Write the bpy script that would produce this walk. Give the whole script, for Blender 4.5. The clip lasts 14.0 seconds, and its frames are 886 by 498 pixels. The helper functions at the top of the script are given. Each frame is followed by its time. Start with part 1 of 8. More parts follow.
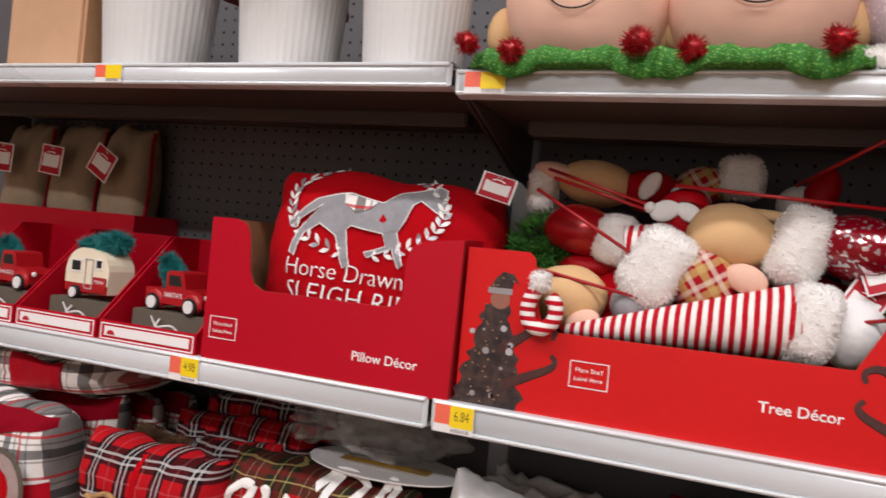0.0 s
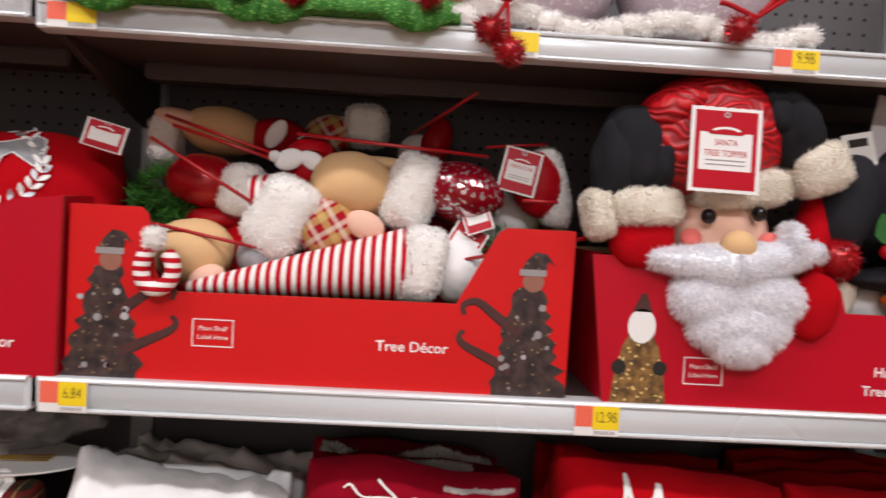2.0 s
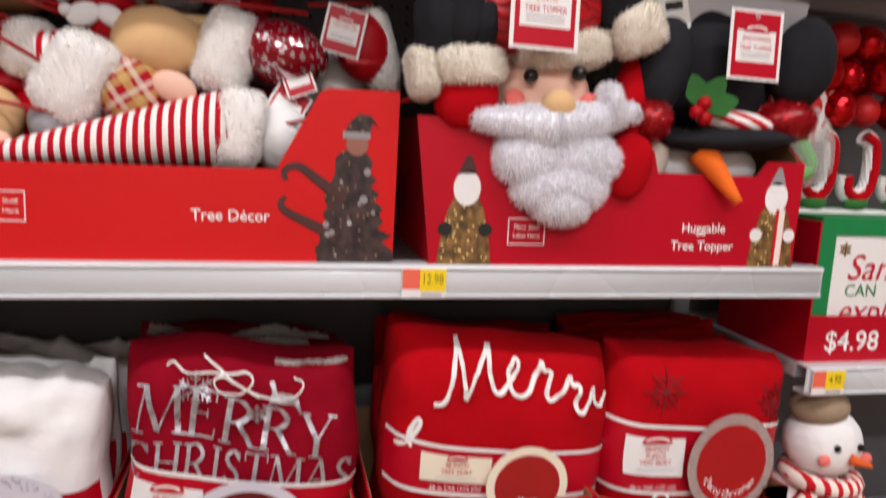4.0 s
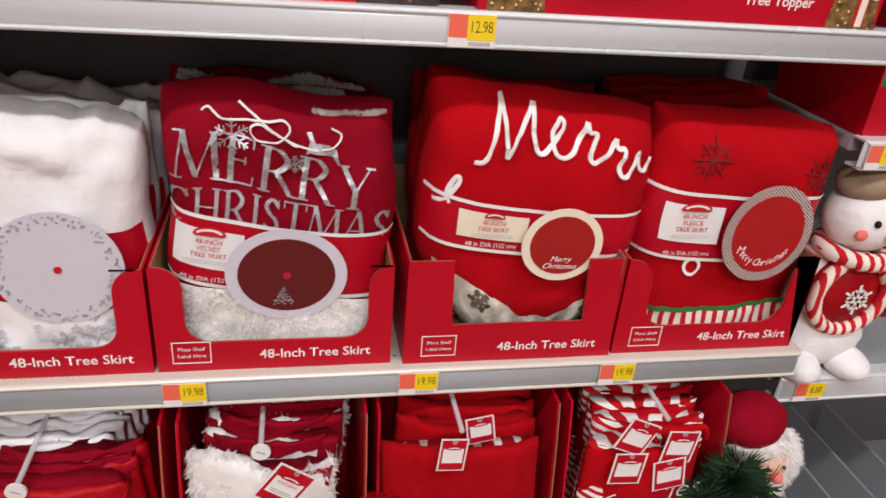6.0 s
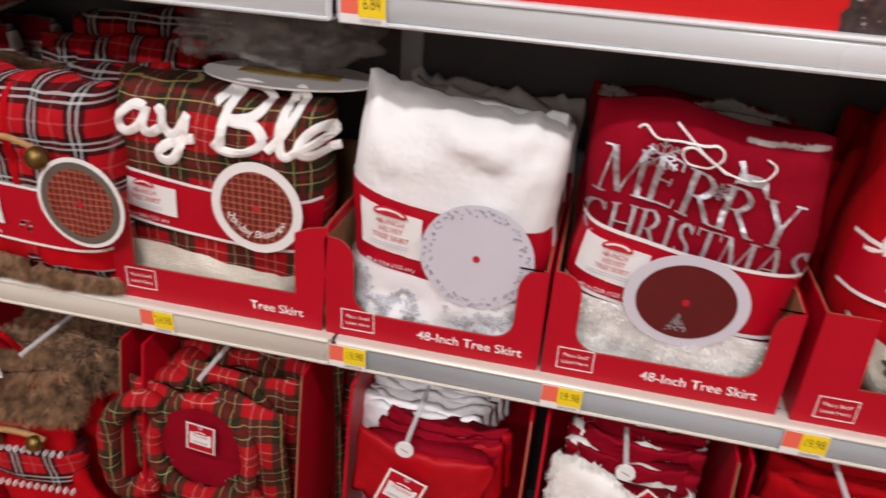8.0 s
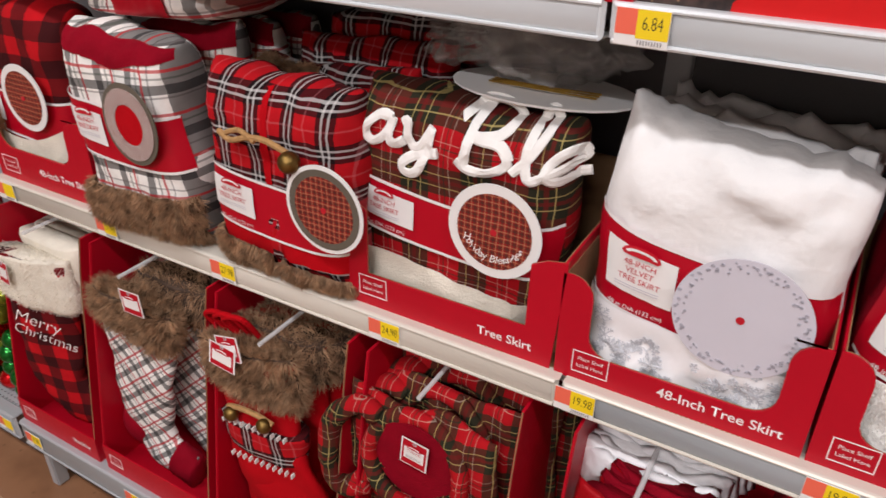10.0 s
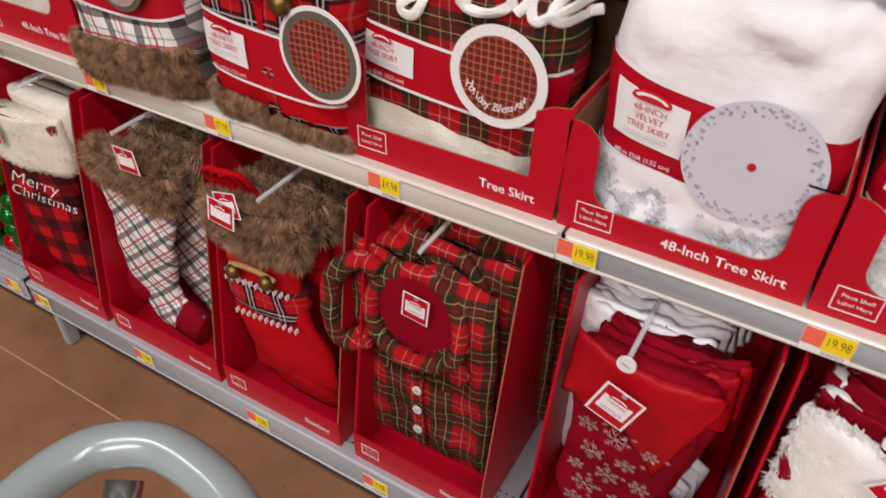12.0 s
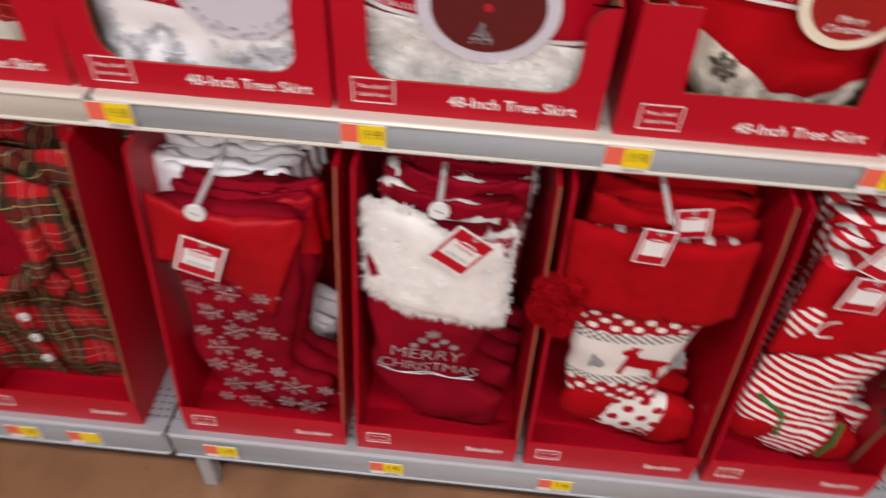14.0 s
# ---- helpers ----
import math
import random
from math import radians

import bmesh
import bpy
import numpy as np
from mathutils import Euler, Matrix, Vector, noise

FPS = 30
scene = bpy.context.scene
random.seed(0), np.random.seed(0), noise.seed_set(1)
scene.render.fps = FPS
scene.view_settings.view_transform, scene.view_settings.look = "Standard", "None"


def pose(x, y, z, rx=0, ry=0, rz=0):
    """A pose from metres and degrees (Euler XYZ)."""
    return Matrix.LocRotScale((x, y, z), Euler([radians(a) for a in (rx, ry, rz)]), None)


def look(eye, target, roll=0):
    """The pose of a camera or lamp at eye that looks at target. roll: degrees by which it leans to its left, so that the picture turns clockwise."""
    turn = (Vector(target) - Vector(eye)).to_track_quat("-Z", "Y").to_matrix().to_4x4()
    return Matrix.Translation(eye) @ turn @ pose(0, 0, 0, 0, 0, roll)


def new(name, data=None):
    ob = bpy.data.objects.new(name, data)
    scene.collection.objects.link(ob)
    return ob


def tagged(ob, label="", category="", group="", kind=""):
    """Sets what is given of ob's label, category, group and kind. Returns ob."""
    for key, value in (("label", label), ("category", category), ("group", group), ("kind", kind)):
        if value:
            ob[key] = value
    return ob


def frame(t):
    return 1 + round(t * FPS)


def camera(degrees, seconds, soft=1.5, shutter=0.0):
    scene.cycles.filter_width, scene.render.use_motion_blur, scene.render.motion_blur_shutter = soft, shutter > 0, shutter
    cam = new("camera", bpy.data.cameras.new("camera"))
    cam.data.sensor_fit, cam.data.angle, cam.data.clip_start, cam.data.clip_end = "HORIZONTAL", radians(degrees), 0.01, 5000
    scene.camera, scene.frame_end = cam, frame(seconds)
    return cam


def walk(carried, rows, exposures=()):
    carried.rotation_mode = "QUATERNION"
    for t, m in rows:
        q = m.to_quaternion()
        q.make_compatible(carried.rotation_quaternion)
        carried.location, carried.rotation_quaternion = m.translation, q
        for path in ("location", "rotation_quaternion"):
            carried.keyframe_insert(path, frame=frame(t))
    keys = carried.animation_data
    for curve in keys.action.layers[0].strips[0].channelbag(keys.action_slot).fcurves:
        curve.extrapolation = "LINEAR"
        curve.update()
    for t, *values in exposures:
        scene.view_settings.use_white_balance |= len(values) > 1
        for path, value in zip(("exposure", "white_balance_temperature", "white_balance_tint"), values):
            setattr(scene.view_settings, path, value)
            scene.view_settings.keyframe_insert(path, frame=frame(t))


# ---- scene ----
cam = camera(62.3, 14.0, shutter=0.5)
PATH = [
    (0, (0.348, -0.859, 1.434), (-0.381, 1.003, 1.433), 5.5),
    (0.5, (0.372, -0.847, 1.428), (-0.24, 1.057, 1.417), 4.9),
    (1, (0.372, -0.842, 1.432), (0.034, 1.129, 1.398), 4.3),
    (1.5, (0.41, -0.826, 1.428), (0.283, 1.17, 1.394), 3.6),
    (2, (0.431, -0.822, 1.445), (0.511, 1.175, 1.364), 3.2),
    (2.5, (0.456, -0.825, 1.438), (0.711, 1.157, 1.369), 2.8),
    (3, (0.472, -0.827, 1.434), (0.824, 1.141, 1.367), 2.5),
    (3.5, (0.486, -0.823, 1.429), (0.9, 1.13, 1.313), 2.5),
    (4, (0.489, -0.811, 1.395), (0.926, 1.115, 1.082), 2.8),
    (4.2, (0.492, -0.806, 1.386), (0.931, 1.096, 0.952), 3.1),
    (6.3, (0.458, -0.775, 1.366), (0.81, 0.966, 0.446), 5.0),
    (6.5, (0.447, -0.777, 1.362), (0.724, 0.98, 0.446), 4.6),
    (7, (0.4, -0.784, 1.35), (0.466, 1.003, 0.455), 4.4),
    (7.5, (0.347, -0.785, 1.356), (0.201, 0.988, 0.441), 4.3),
    (8, (0.31, -0.781, 1.357), (-0.042, 0.963, 0.443), 3.8),
    (8.5, (0.284, -0.761, 1.359), (-0.222, 0.942, 0.441), 3.2),
    (9, (0.279, -0.72, 1.367), (-0.369, 0.932, 0.444), 2.4),
    (9.2, (0.268, -0.693, 1.384), (-0.438, 0.916, 0.429), 1.8),
    (11.3, (0.221, -0.688, 1.366), (-0.709, 0.74, 0.321), 0.6),
    (11.5, (0.225, -0.688, 1.35), (-0.661, 0.71, 0.226), 0.9),
    (12, (0.237, -0.686, 1.338), (-0.542, 0.651, 0.071), 0.7),
    (12.5, (0.259, -0.682, 1.33), (-0.465, 0.645, 0.02), -0.3),
    (13, (0.315, -0.679, 1.311), (-0.309, 0.663, -0.034), -0.5),
    (13.5, (0.397, -0.68, 1.291), (-0.004, 0.708, -0.092), 0.9),
    (14, (0.454, -0.66, 1.267), (0.388, 0.736, -0.165), 3.3),
]
walk(cam, [(t, look(eye, target, roll)) for t, eye, target, roll in PATH])

# ---- light ----
world = bpy.data.worlds.new("store_air")
world.use_nodes = True
world.node_tree.nodes["Background"].inputs[0].default_value = (1.0, 0.98, 0.97, 1)
world.node_tree.nodes["Background"].inputs[1].default_value = 0.008
scene.world = world
for ly, lx, power in ((-1.8, -1.6, 72), (-1.8, 1.9, 72), (-4.4, 0.2, 190)):
    lamp = bpy.data.lights.new("strip_light", "AREA")
    lamp.shape, lamp.size, lamp.size_y, lamp.energy, lamp.color = "RECTANGLE", 2.6, 0.22, power, (1.0, 0.960, 0.985)
    lo = new("strip_light", lamp)
    lo.matrix_world = pose(lx, ly, 4.1)
scene.view_settings.exposure = 0.0


# ---- materials ----
def rgb(r, g, b):
    """Linear colour from 0..255 sRGB values."""
    return tuple(((v / 255 + 0.055) / 1.055) ** 2.4 if v > 10 else v / 255 / 12.92 for v in (r, g, b))


class Nodes:
    """A small builder for node materials."""

    def __init__(self, name):
        self.m = bpy.data.materials.new(name)
        self.m.use_nodes = True
        self.t = self.m.node_tree
        self.b = self.t.nodes["Principled BSDF"]
        self.co = self.t.nodes.new("ShaderNodeTexCoord").outputs["Object"]

    def put(self, node, key, value):
        if hasattr(value, "is_output"):
            self.t.links.new(value, node.inputs[key])
        else:
            node.inputs[key].default_value = (*value, 1) if isinstance(value, tuple) and len(value) == 3 and node.inputs[key].type == "RGBA" else value

    def noise(self, scale, detail=3, stretch=None, rough=0.55):
        n = self.t.nodes.new("ShaderNodeTexNoise")
        co = self.co
        if stretch:
            mp = self.t.nodes.new("ShaderNodeMapping")
            self.put(mp, "Vector", co)
            mp.inputs["Scale"].default_value = stretch
            co = mp.outputs[0]
        self.put(n, "Vector", co)
        n.inputs["Scale"].default_value, n.inputs["Detail"].default_value, n.inputs["Roughness"].default_value = scale, detail, rough
        return n.outputs[0]

    def voronoi(self, scale, out=0):
        n = self.t.nodes.new("ShaderNodeTexVoronoi")
        self.put(n, "Vector", self.co)
        n.inputs["Scale"].default_value = scale
        return n.outputs[out]

    def math(self, op, a, b=0.0, c=0.0):
        n = self.t.nodes.new("ShaderNodeMath")
        n.operation = op
        for i, v in enumerate((a, b, c)):
            self.put(n, i, v)
        return n.outputs[0]

    def mix(self, fac, a, b, blend="MIX"):
        n = self.t.nodes.new("ShaderNodeMix")
        n.data_type, n.blend_type = "RGBA", blend
        self.put(n, 0, fac), self.put(n, 6, a), self.put(n, 7, b)
        return n.outputs[2]

    def ramp(self, v, lo, hi):
        n = self.t.nodes.new("ShaderNodeMapRange")
        self.put(n, 0, v)
        n.inputs[1].default_value, n.inputs[2].default_value = lo, hi
        return n.outputs[0]

    def axis(self, i):
        n = self.t.nodes.new("ShaderNodeSeparateXYZ")
        self.put(n, 0, self.co)
        return n.outputs[i]

    def bump(self, height, strength=0.3, distance=0.002):
        n = self.t.nodes.new("ShaderNodeBump")
        n.inputs["Strength"].default_value, n.inputs["Distance"].default_value = strength, distance
        self.put(n, "Height", height)
        self.put(self.b, "Normal", n.outputs[0])

    def done(self, color, rough=0.6, metal=0.0, sheen=0.0, spec=0.5):
        self.put(self.b, "Base Color", color)
        self.put(self.b, "Roughness", rough)
        self.put(self.b, "Metallic", metal)
        self.b.inputs["Sheen Weight"].default_value = sheen
        if sheen and isinstance(color, bpy.types.NodeSocket):
            self.t.links.new(color, self.b.inputs["Sheen Tint"])
        self.b.inputs["Specular IOR Level"].default_value = spec
        return self.m


def surface(name, col, rough=0.6, metal=0.0, var=0.12, scale=9, fine=220, bump=0.15, dist=0.001, sheen=0.0, spec=0.5, stretch=None, crease=0.0):
    """A base colour with blotches, fine grain and relief."""
    n = Nodes(name)
    dark, light = tuple(c * (1 - var) for c in col), tuple(min(1, c * (1 + var)) for c in col)
    grain = n.noise(fine, 2, stretch)
    c = n.mix(n.ramp(n.noise(scale, 4), 0.3, 0.7), dark, light)
    c = n.mix(n.math("MULTIPLY", n.ramp(grain, 0.35, 0.65), 0.25), c, dark)
    if crease:
        folds = n.math("ADD", n.math("MULTIPLY", n.noise(16, 3), crease), n.math("MULTIPLY", n.noise(48, 2), crease * 0.25))
        n.bump(n.math("ADD", n.math("MULTIPLY", grain, bump), folds), 0.8, 0.004)
    else:
        n.bump(grain, bump, dist)
    return n.done(c, n.math("MULTIPLY_ADD", grain, 0.12, rough - 0.06), metal, sheen, spec)


def plaid(name, base, bands, rough=0.9, scale=1.0, sheen=0.1, axes=(0, 2), turn=0.0):
    """Woven tartan: bands of (period, centre, half width, colour, strength) along both cloth directions."""
    n = Nodes(name)
    a, b = n.axis(axes[0]), n.axis(axes[1])
    if turn:
        s, c = math.sin(turn), math.cos(turn)
        a, b = (n.math("ADD", n.math("MULTIPLY", a, c), n.math("MULTIPLY", b, s)),
                n.math("SUBTRACT", n.math("MULTIPLY", b, c), n.math("MULTIPLY", a, s)))
    wob = n.math("MULTIPLY", n.math("SUBTRACT", n.noise(14, 2), 0.5), 0.007)
    colour = base
    for period, centre, half, col, strength in bands:
        for co in (a, b):
            f = n.math("FRACT", n.math("DIVIDE", n.math("ADD", co, n.math("ADD", wob, 5.0)), period * scale))
            on = n.math("MULTIPLY", n.math("COMPARE", f, centre, half), strength)
            colour = n.mix(on, colour, col)
    weave = n.noise(700, 1)
    colour = n.mix(n.math("MULTIPLY", n.ramp(n.noise(30, 3), 0.3, 0.7), 0.25), colour, tuple(c * 0.6 for c in (0.3, 0.3, 0.3)), "MULTIPLY")
    n.bump(weave, 0.35, 0.001)
    return n.done(colour, rough, 0, sheen, 0.2)


RED = surface("printed_red_cardboard", rgb(182, 4, 33), 0.42, var=0.06, scale=5, fine=90, bump=0.05, spec=0.3)
ORANGE_RED = surface("printed_orange_red_cardboard", rgb(206, 22, 25), 0.4, var=0.05, scale=5, fine=90, bump=0.05, spec=0.3)
KRAFT = surface("brown_corrugated_cardboard", rgb(150, 112, 78), 0.85, var=0.15, scale=14, fine=160, bump=0.3)
WHITE_INK = surface("white_print", rgb(240, 238, 236), 0.5, var=0.03)
GREY_STEEL = surface("grey_powder_coated_steel", rgb(176, 180, 184), 0.38, 0.25, var=0.06, scale=6, fine=350, bump=0.06)


def smooth_steel(name, col, rough, metal):
    """Rolled, painted steel with a very slight unevenness."""
    n = Nodes(name)
    return n.done(n.mix(n.noise(3, 2), tuple(c * 0.95 for c in col), col), n.math("MULTIPLY_ADD", n.noise(2.5, 2), 0.08, rough - 0.04), metal)


LIP_STEEL = smooth_steel("grey_price_rail", rgb(220, 225, 228), 0.27, 0.12)
CREAM_STEEL = smooth_steel("cream_price_rail", rgb(222, 217, 205), 0.36, 0.1)
STRIP_GREY = smooth_steel("grey_plastic_price_strip", rgb(170, 176, 180), 0.30, 0.0)
DARK_STEEL = surface("dark_brown_shelf_steel", rgb(78, 68, 65), 0.5, 0.2, var=0.12, scale=7, fine=300, bump=0.08)
PEG = surface("grey_pegboard", rgb(92, 90, 92), 0.6, 0.1, var=0.08, scale=6, fine=250)
HOLE = surface("dark_hole", rgb(20, 18, 18), 0.9)
WALL = surface("plain_store_wall", rgb(205, 200, 192), 0.9, var=0.05, scale=2)
CEIL = surface("white_ceiling", rgb(225, 224, 220), 0.9, var=0.04, scale=2)


def floor_material():
    n = Nodes("polished_brown_concrete")
    big, mid = n.noise(1.6, 5), n.noise(9, 5)
    c = n.mix(n.ramp(big, 0.3, 0.7), rgb(128, 88, 62), rgb(158, 116, 86))
    c = n.mix(n.math("MULTIPLY", n.ramp(mid, 0.45, 0.75), 0.5), c, rgb(104, 70, 48))
    spots = n.math("LESS_THAN", n.voronoi(22), 0.09)
    c = n.mix(n.math("MULTIPLY", spots, 0.35), c, rgb(80, 52, 36))
    n.bump(mid, 0.08, 0.001)
    return n.done(c, n.math("MULTIPLY_ADD", mid, 0.25, 0.2))


FLOOR = floor_material()


# ---- mesh helpers ----
def mesh_of(bm, name, smooth=False):
    bmesh.ops.recalc_face_normals(bm, faces=bm.faces)
    me = bpy.data.meshes.new(name)
    bm.to_mesh(me)
    bm.free()
    if smooth:
        me.polygons.foreach_set("use_smooth", [True] * len(me.polygons))
    return me


def part(name, bm, material, parent=None, label="", smooth=False):
    me = mesh_of(bm, name, smooth)
    me.materials.append(material)
    ob = new(name, me)
    if parent:
        ob.parent = parent
    return tagged(ob, label)


def thing(name, label, category, x=0.0, y=0.0, z=0.0, rz=0.0, rx=0.0, ry=0.0, group="", kind=""):
    ob = new(name)
    ob.empty_display_size = 0.05
    ob.matrix_basis = pose(x, y, z, rx, ry, rz)
    return tagged(ob, label, category, group, kind)


def box(x0, x1, y0, y1, z0, z1, bevel=0.0, bm=None):
    bm2 = bmesh.new()
    v = [bm2.verts.new((x, y, z)) for x in (x0, x1) for y in (y0, y1) for z in (z0, z1)]
    for f in ((0, 1, 3, 2), (4, 6, 7, 5), (0, 4, 5, 1), (2, 3, 7, 6), (0, 2, 6, 4), (1, 5, 7, 3)):
        bm2.faces.new([v[i] for i in f])
    if bevel:
        bmesh.ops.bevel(bm2, geom=bm2.edges[:], offset=bevel, segments=2, affect="EDGES")
    if bm is None:
        return bm2
    join(bm, bm2)
    return bm


def join(bm, other, m=None):
    me = bpy.data.meshes.new("tmp")
    if m is not None:
        bmesh.ops.transform(other, matrix=m, verts=other.verts)
    other.to_mesh(me)
    other.free()
    bm.from_mesh(me)
    bpy.data.meshes.remove(me)
    return bm


def slab(outline, y0, y1, axis="y"):
    """A plate cut to an outline. axis y: points are (x, z); axis x: points are (y, z); axis z: points are (x, y)."""
    bm = bmesh.new()

    def at(p, d):
        return (p[0], d, p[1]) if axis == "y" else (d, p[0], p[1]) if axis == "x" else (p[0], p[1], d)

    a = [bm.verts.new(at(p, y0)) for p in outline]
    b = [bm.verts.new(at(p, y1)) for p in outline]
    bm.faces.new(a), bm.faces.new(b[::-1])
    for i in range(len(a)):
        j = (i + 1) % len(a)
        bm.faces.new((a[j], a[i], b[i], b[j]))
    return bm


def arc(cx, cz, r, a0, a1, n=6, rz=None):
    rz = rz or r
    return [(cx + r * math.cos(radians(a0 + (a1 - a0) * i / n)), cz + rz * math.sin(radians(a0 + (a1 - a0) * i / n))) for i in range(n + 1)]


def tube(points, radius, sides=8, closed=False, taper=None):
    """A round bar along points."""
    bm = bmesh.new()
    pts = [Vector(p) for p in points]
    n = len(pts)
    rings = []
    up = Vector((0.123, 0.31, 0.94)).normalized()
    for i, p in enumerate(pts):
        a = pts[(i - 1) % n] if closed or i else p
        b = pts[(i + 1) % n] if closed or i < n - 1 else p
        d = (b - a).normalized()
        s = d.cross(up)
        if s.length < 0.05:
            s = d.cross(Vector((1, 0, 0)))
        s.normalize()
        u = s.cross(d)
        r = radius if taper is None else taper(i / (n - 1)) * radius
        rings.append([bm.verts.new(p + (s * math.cos(k * math.tau / sides) + u * math.sin(k * math.tau / sides)) * r) for k in range(sides)])
    for i in range(n if closed else n - 1):
        r0, r1 = rings[i], rings[(i + 1) % n]
        for k in range(sides):
            bm.faces.new((r0[k], r0[(k + 1) % sides], r1[(k + 1) % sides], r1[k]))
    if not closed:
        bm.faces.new(rings[0][::-1]), bm.faces.new(rings[-1])
    return bm


def smooth_path(points, per=6):
    """Points along a soft curve through the given ones."""
    p = [Vector(q) for q in points]
    out = []
    for i in range(len(p) - 1):
        a, b, c, d = p[max(0, i - 1)], p[i], p[i + 1], p[min(len(p) - 1, i + 2)]
        for k in range(per):
            t = k / per
            out.append(0.5 * ((2 * b) + (c - a) * t + (2 * a - 5 * b + 4 * c - d) * t * t + (3 * b - a - 3 * c + d) * t ** 3))
    return out + [p[-1]]


def letters(text, size, shear=0.0, bold=0.0, align="CENTER", spacing=1.0):
    """The outlines of a text as a thin plate in the xz plane, facing -y, its foot on z = 0."""
    cu = bpy.data.curves.new("letters", "FONT")
    cu.body, cu.size, cu.shear, cu.offset, cu.align_x, cu.space_character = text, size, shear, bold, align, spacing
    cu.resolution_u = 3
    ob = bpy.data.objects.new("letters", cu)
    scene.collection.objects.link(ob)
    me = bpy.data.meshes.new_from_object(ob.evaluated_get(bpy.context.evaluated_depsgraph_get()))
    bm = bmesh.new()
    bm.from_mesh(me)
    bpy.data.objects.remove(ob), bpy.data.curves.remove(cu), bpy.data.meshes.remove(me)
    for v in bm.verts:
        v.co = Vector((v.co.x, 0.0, v.co.y))
    return bm


def move(bm, x=0.0, y=0.0, z=0.0, ry=0.0, sx=1.0):
    bmesh.ops.transform(bm, matrix=Matrix.Translation((x, y, z)) @ pose(0, 0, 0, 0, ry, 0) @ Matrix.Diagonal((sx, 1, 1, 1)), verts=bm.verts)
    return bm


# ---- store shell ----
part("floor", box(-7, 7, -6, 3, -0.1, 0.0), FLOOR)
tagged(bpy.data.objects["floor"], "polished brown concrete store floor", "floor", kind="structure")
for nm, dims, m in (("ceiling", (-7, 7, -6, 3, 4.6, 4.7), CEIL), ("wall_south", (-7, 7, -6.1, -6, 0, 4.6), WALL), ("wall_north", (-7, 7, 3, 3.1, 0, 4.6), WALL),
                    ("wall_west", (-7.1, -7, -6, 3, 0, 4.6), WALL), ("wall_east", (7, 7.1, -6, 3, 0, 4.6), WALL)):
    tagged(part(nm, box(*dims), m), "plain painted store " + nm.split("_")[0], nm.split("_")[0], kind="structure")

# ---- shelving ----
W = 1.219
S1, S2, S3, S4 = 0.203, 0.766, 1.236, 1.660
BACK = 0.40
RY_BASE, RY_LOW, RY_MID, RY_TOP = -0.095, 0.018, 0.032, 0.004  # front faces of the four price rails


def rail(x0, x1, y, z0, z1, material, parent, lip=None):
    """A rolled steel edge with a thin price strip let into it; the ends are mitred and stay a little apart."""
    lip = lip or material
    edge = [(y + 0.030, z1), (y + 0.005, z1), (y + 0.002, z1 - 0.001), (y, z1 - 0.0035), (y + 0.0004, z1 - 0.0055), (y + 0.0036, z1 - 0.0065), (y + 0.0036, z0 + 0.0055),
            (y + 0.0006, z0 + 0.0045), (y, z0 + 0.0025), (y + 0.0015, z0), (y + 0.030, z0), (y + 0.030, z0 + 0.004), (y + 0.007, z0 + 0.004), (y + 0.007, z1 - 0.003), (y + 0.030, z1 - 0.003)]
    bm = slab(edge, x0 + 0.003, x1 - 0.003, "x")
    for v in bm.verts:
        if v.co.y < y + 0.004:
            v.co.x += 0.004 if v.co.x < (x0 + x1) / 2 else -0.004
    part("rail_edge", bm, lip, parent, smooth=False)
    n, face = 8, []
    for k in range(n + 1):
        q = k / n
        face.append((y + 0.0030 - 0.0022 * math.sin(math.pi * q), z0 + 0.0050 + (z1 - z0 - 0.0110) * q))
    part("price_strip", slab(face + [(y + 0.0036, face[-1][1]), (y + 0.0036, face[0][1])], x0 + 0.010, x1 - 0.010, "x"), material, parent, smooth=True)


def shelf(name, x0, x1, y0, top, lip0, lip1, rail_mat, label, plate=None, back=BACK, lip=None):
    t = thing(name, label, "shelf", kind="")
    part("shelf_plate", box(x0 + 0.003, x1 - 0.003, y0 + 0.031, back, top - 0.022, top, 0.002), plate or DARK_STEEL, t)
    part("stiffener", box(x0 + 0.05, x1 - 0.05, y0 + 0.2, y0 + 0.24, top - 0.045, top - 0.022, 0.003), plate or DARK_STEEL, t)
    for bx in (x0 + 0.006, x1 - 0.010):
        part("bracket", slab([(y0 + 0.05, top - 0.023), (back, top - 0.023), (back, top - 0.11), (back - 0.06, top - 0.1)], bx, bx + 0.004, "x"), plate or DARK_STEEL, t)
    rail(x0, x1, y0, lip0, lip1, rail_mat, t, lip)
    return t


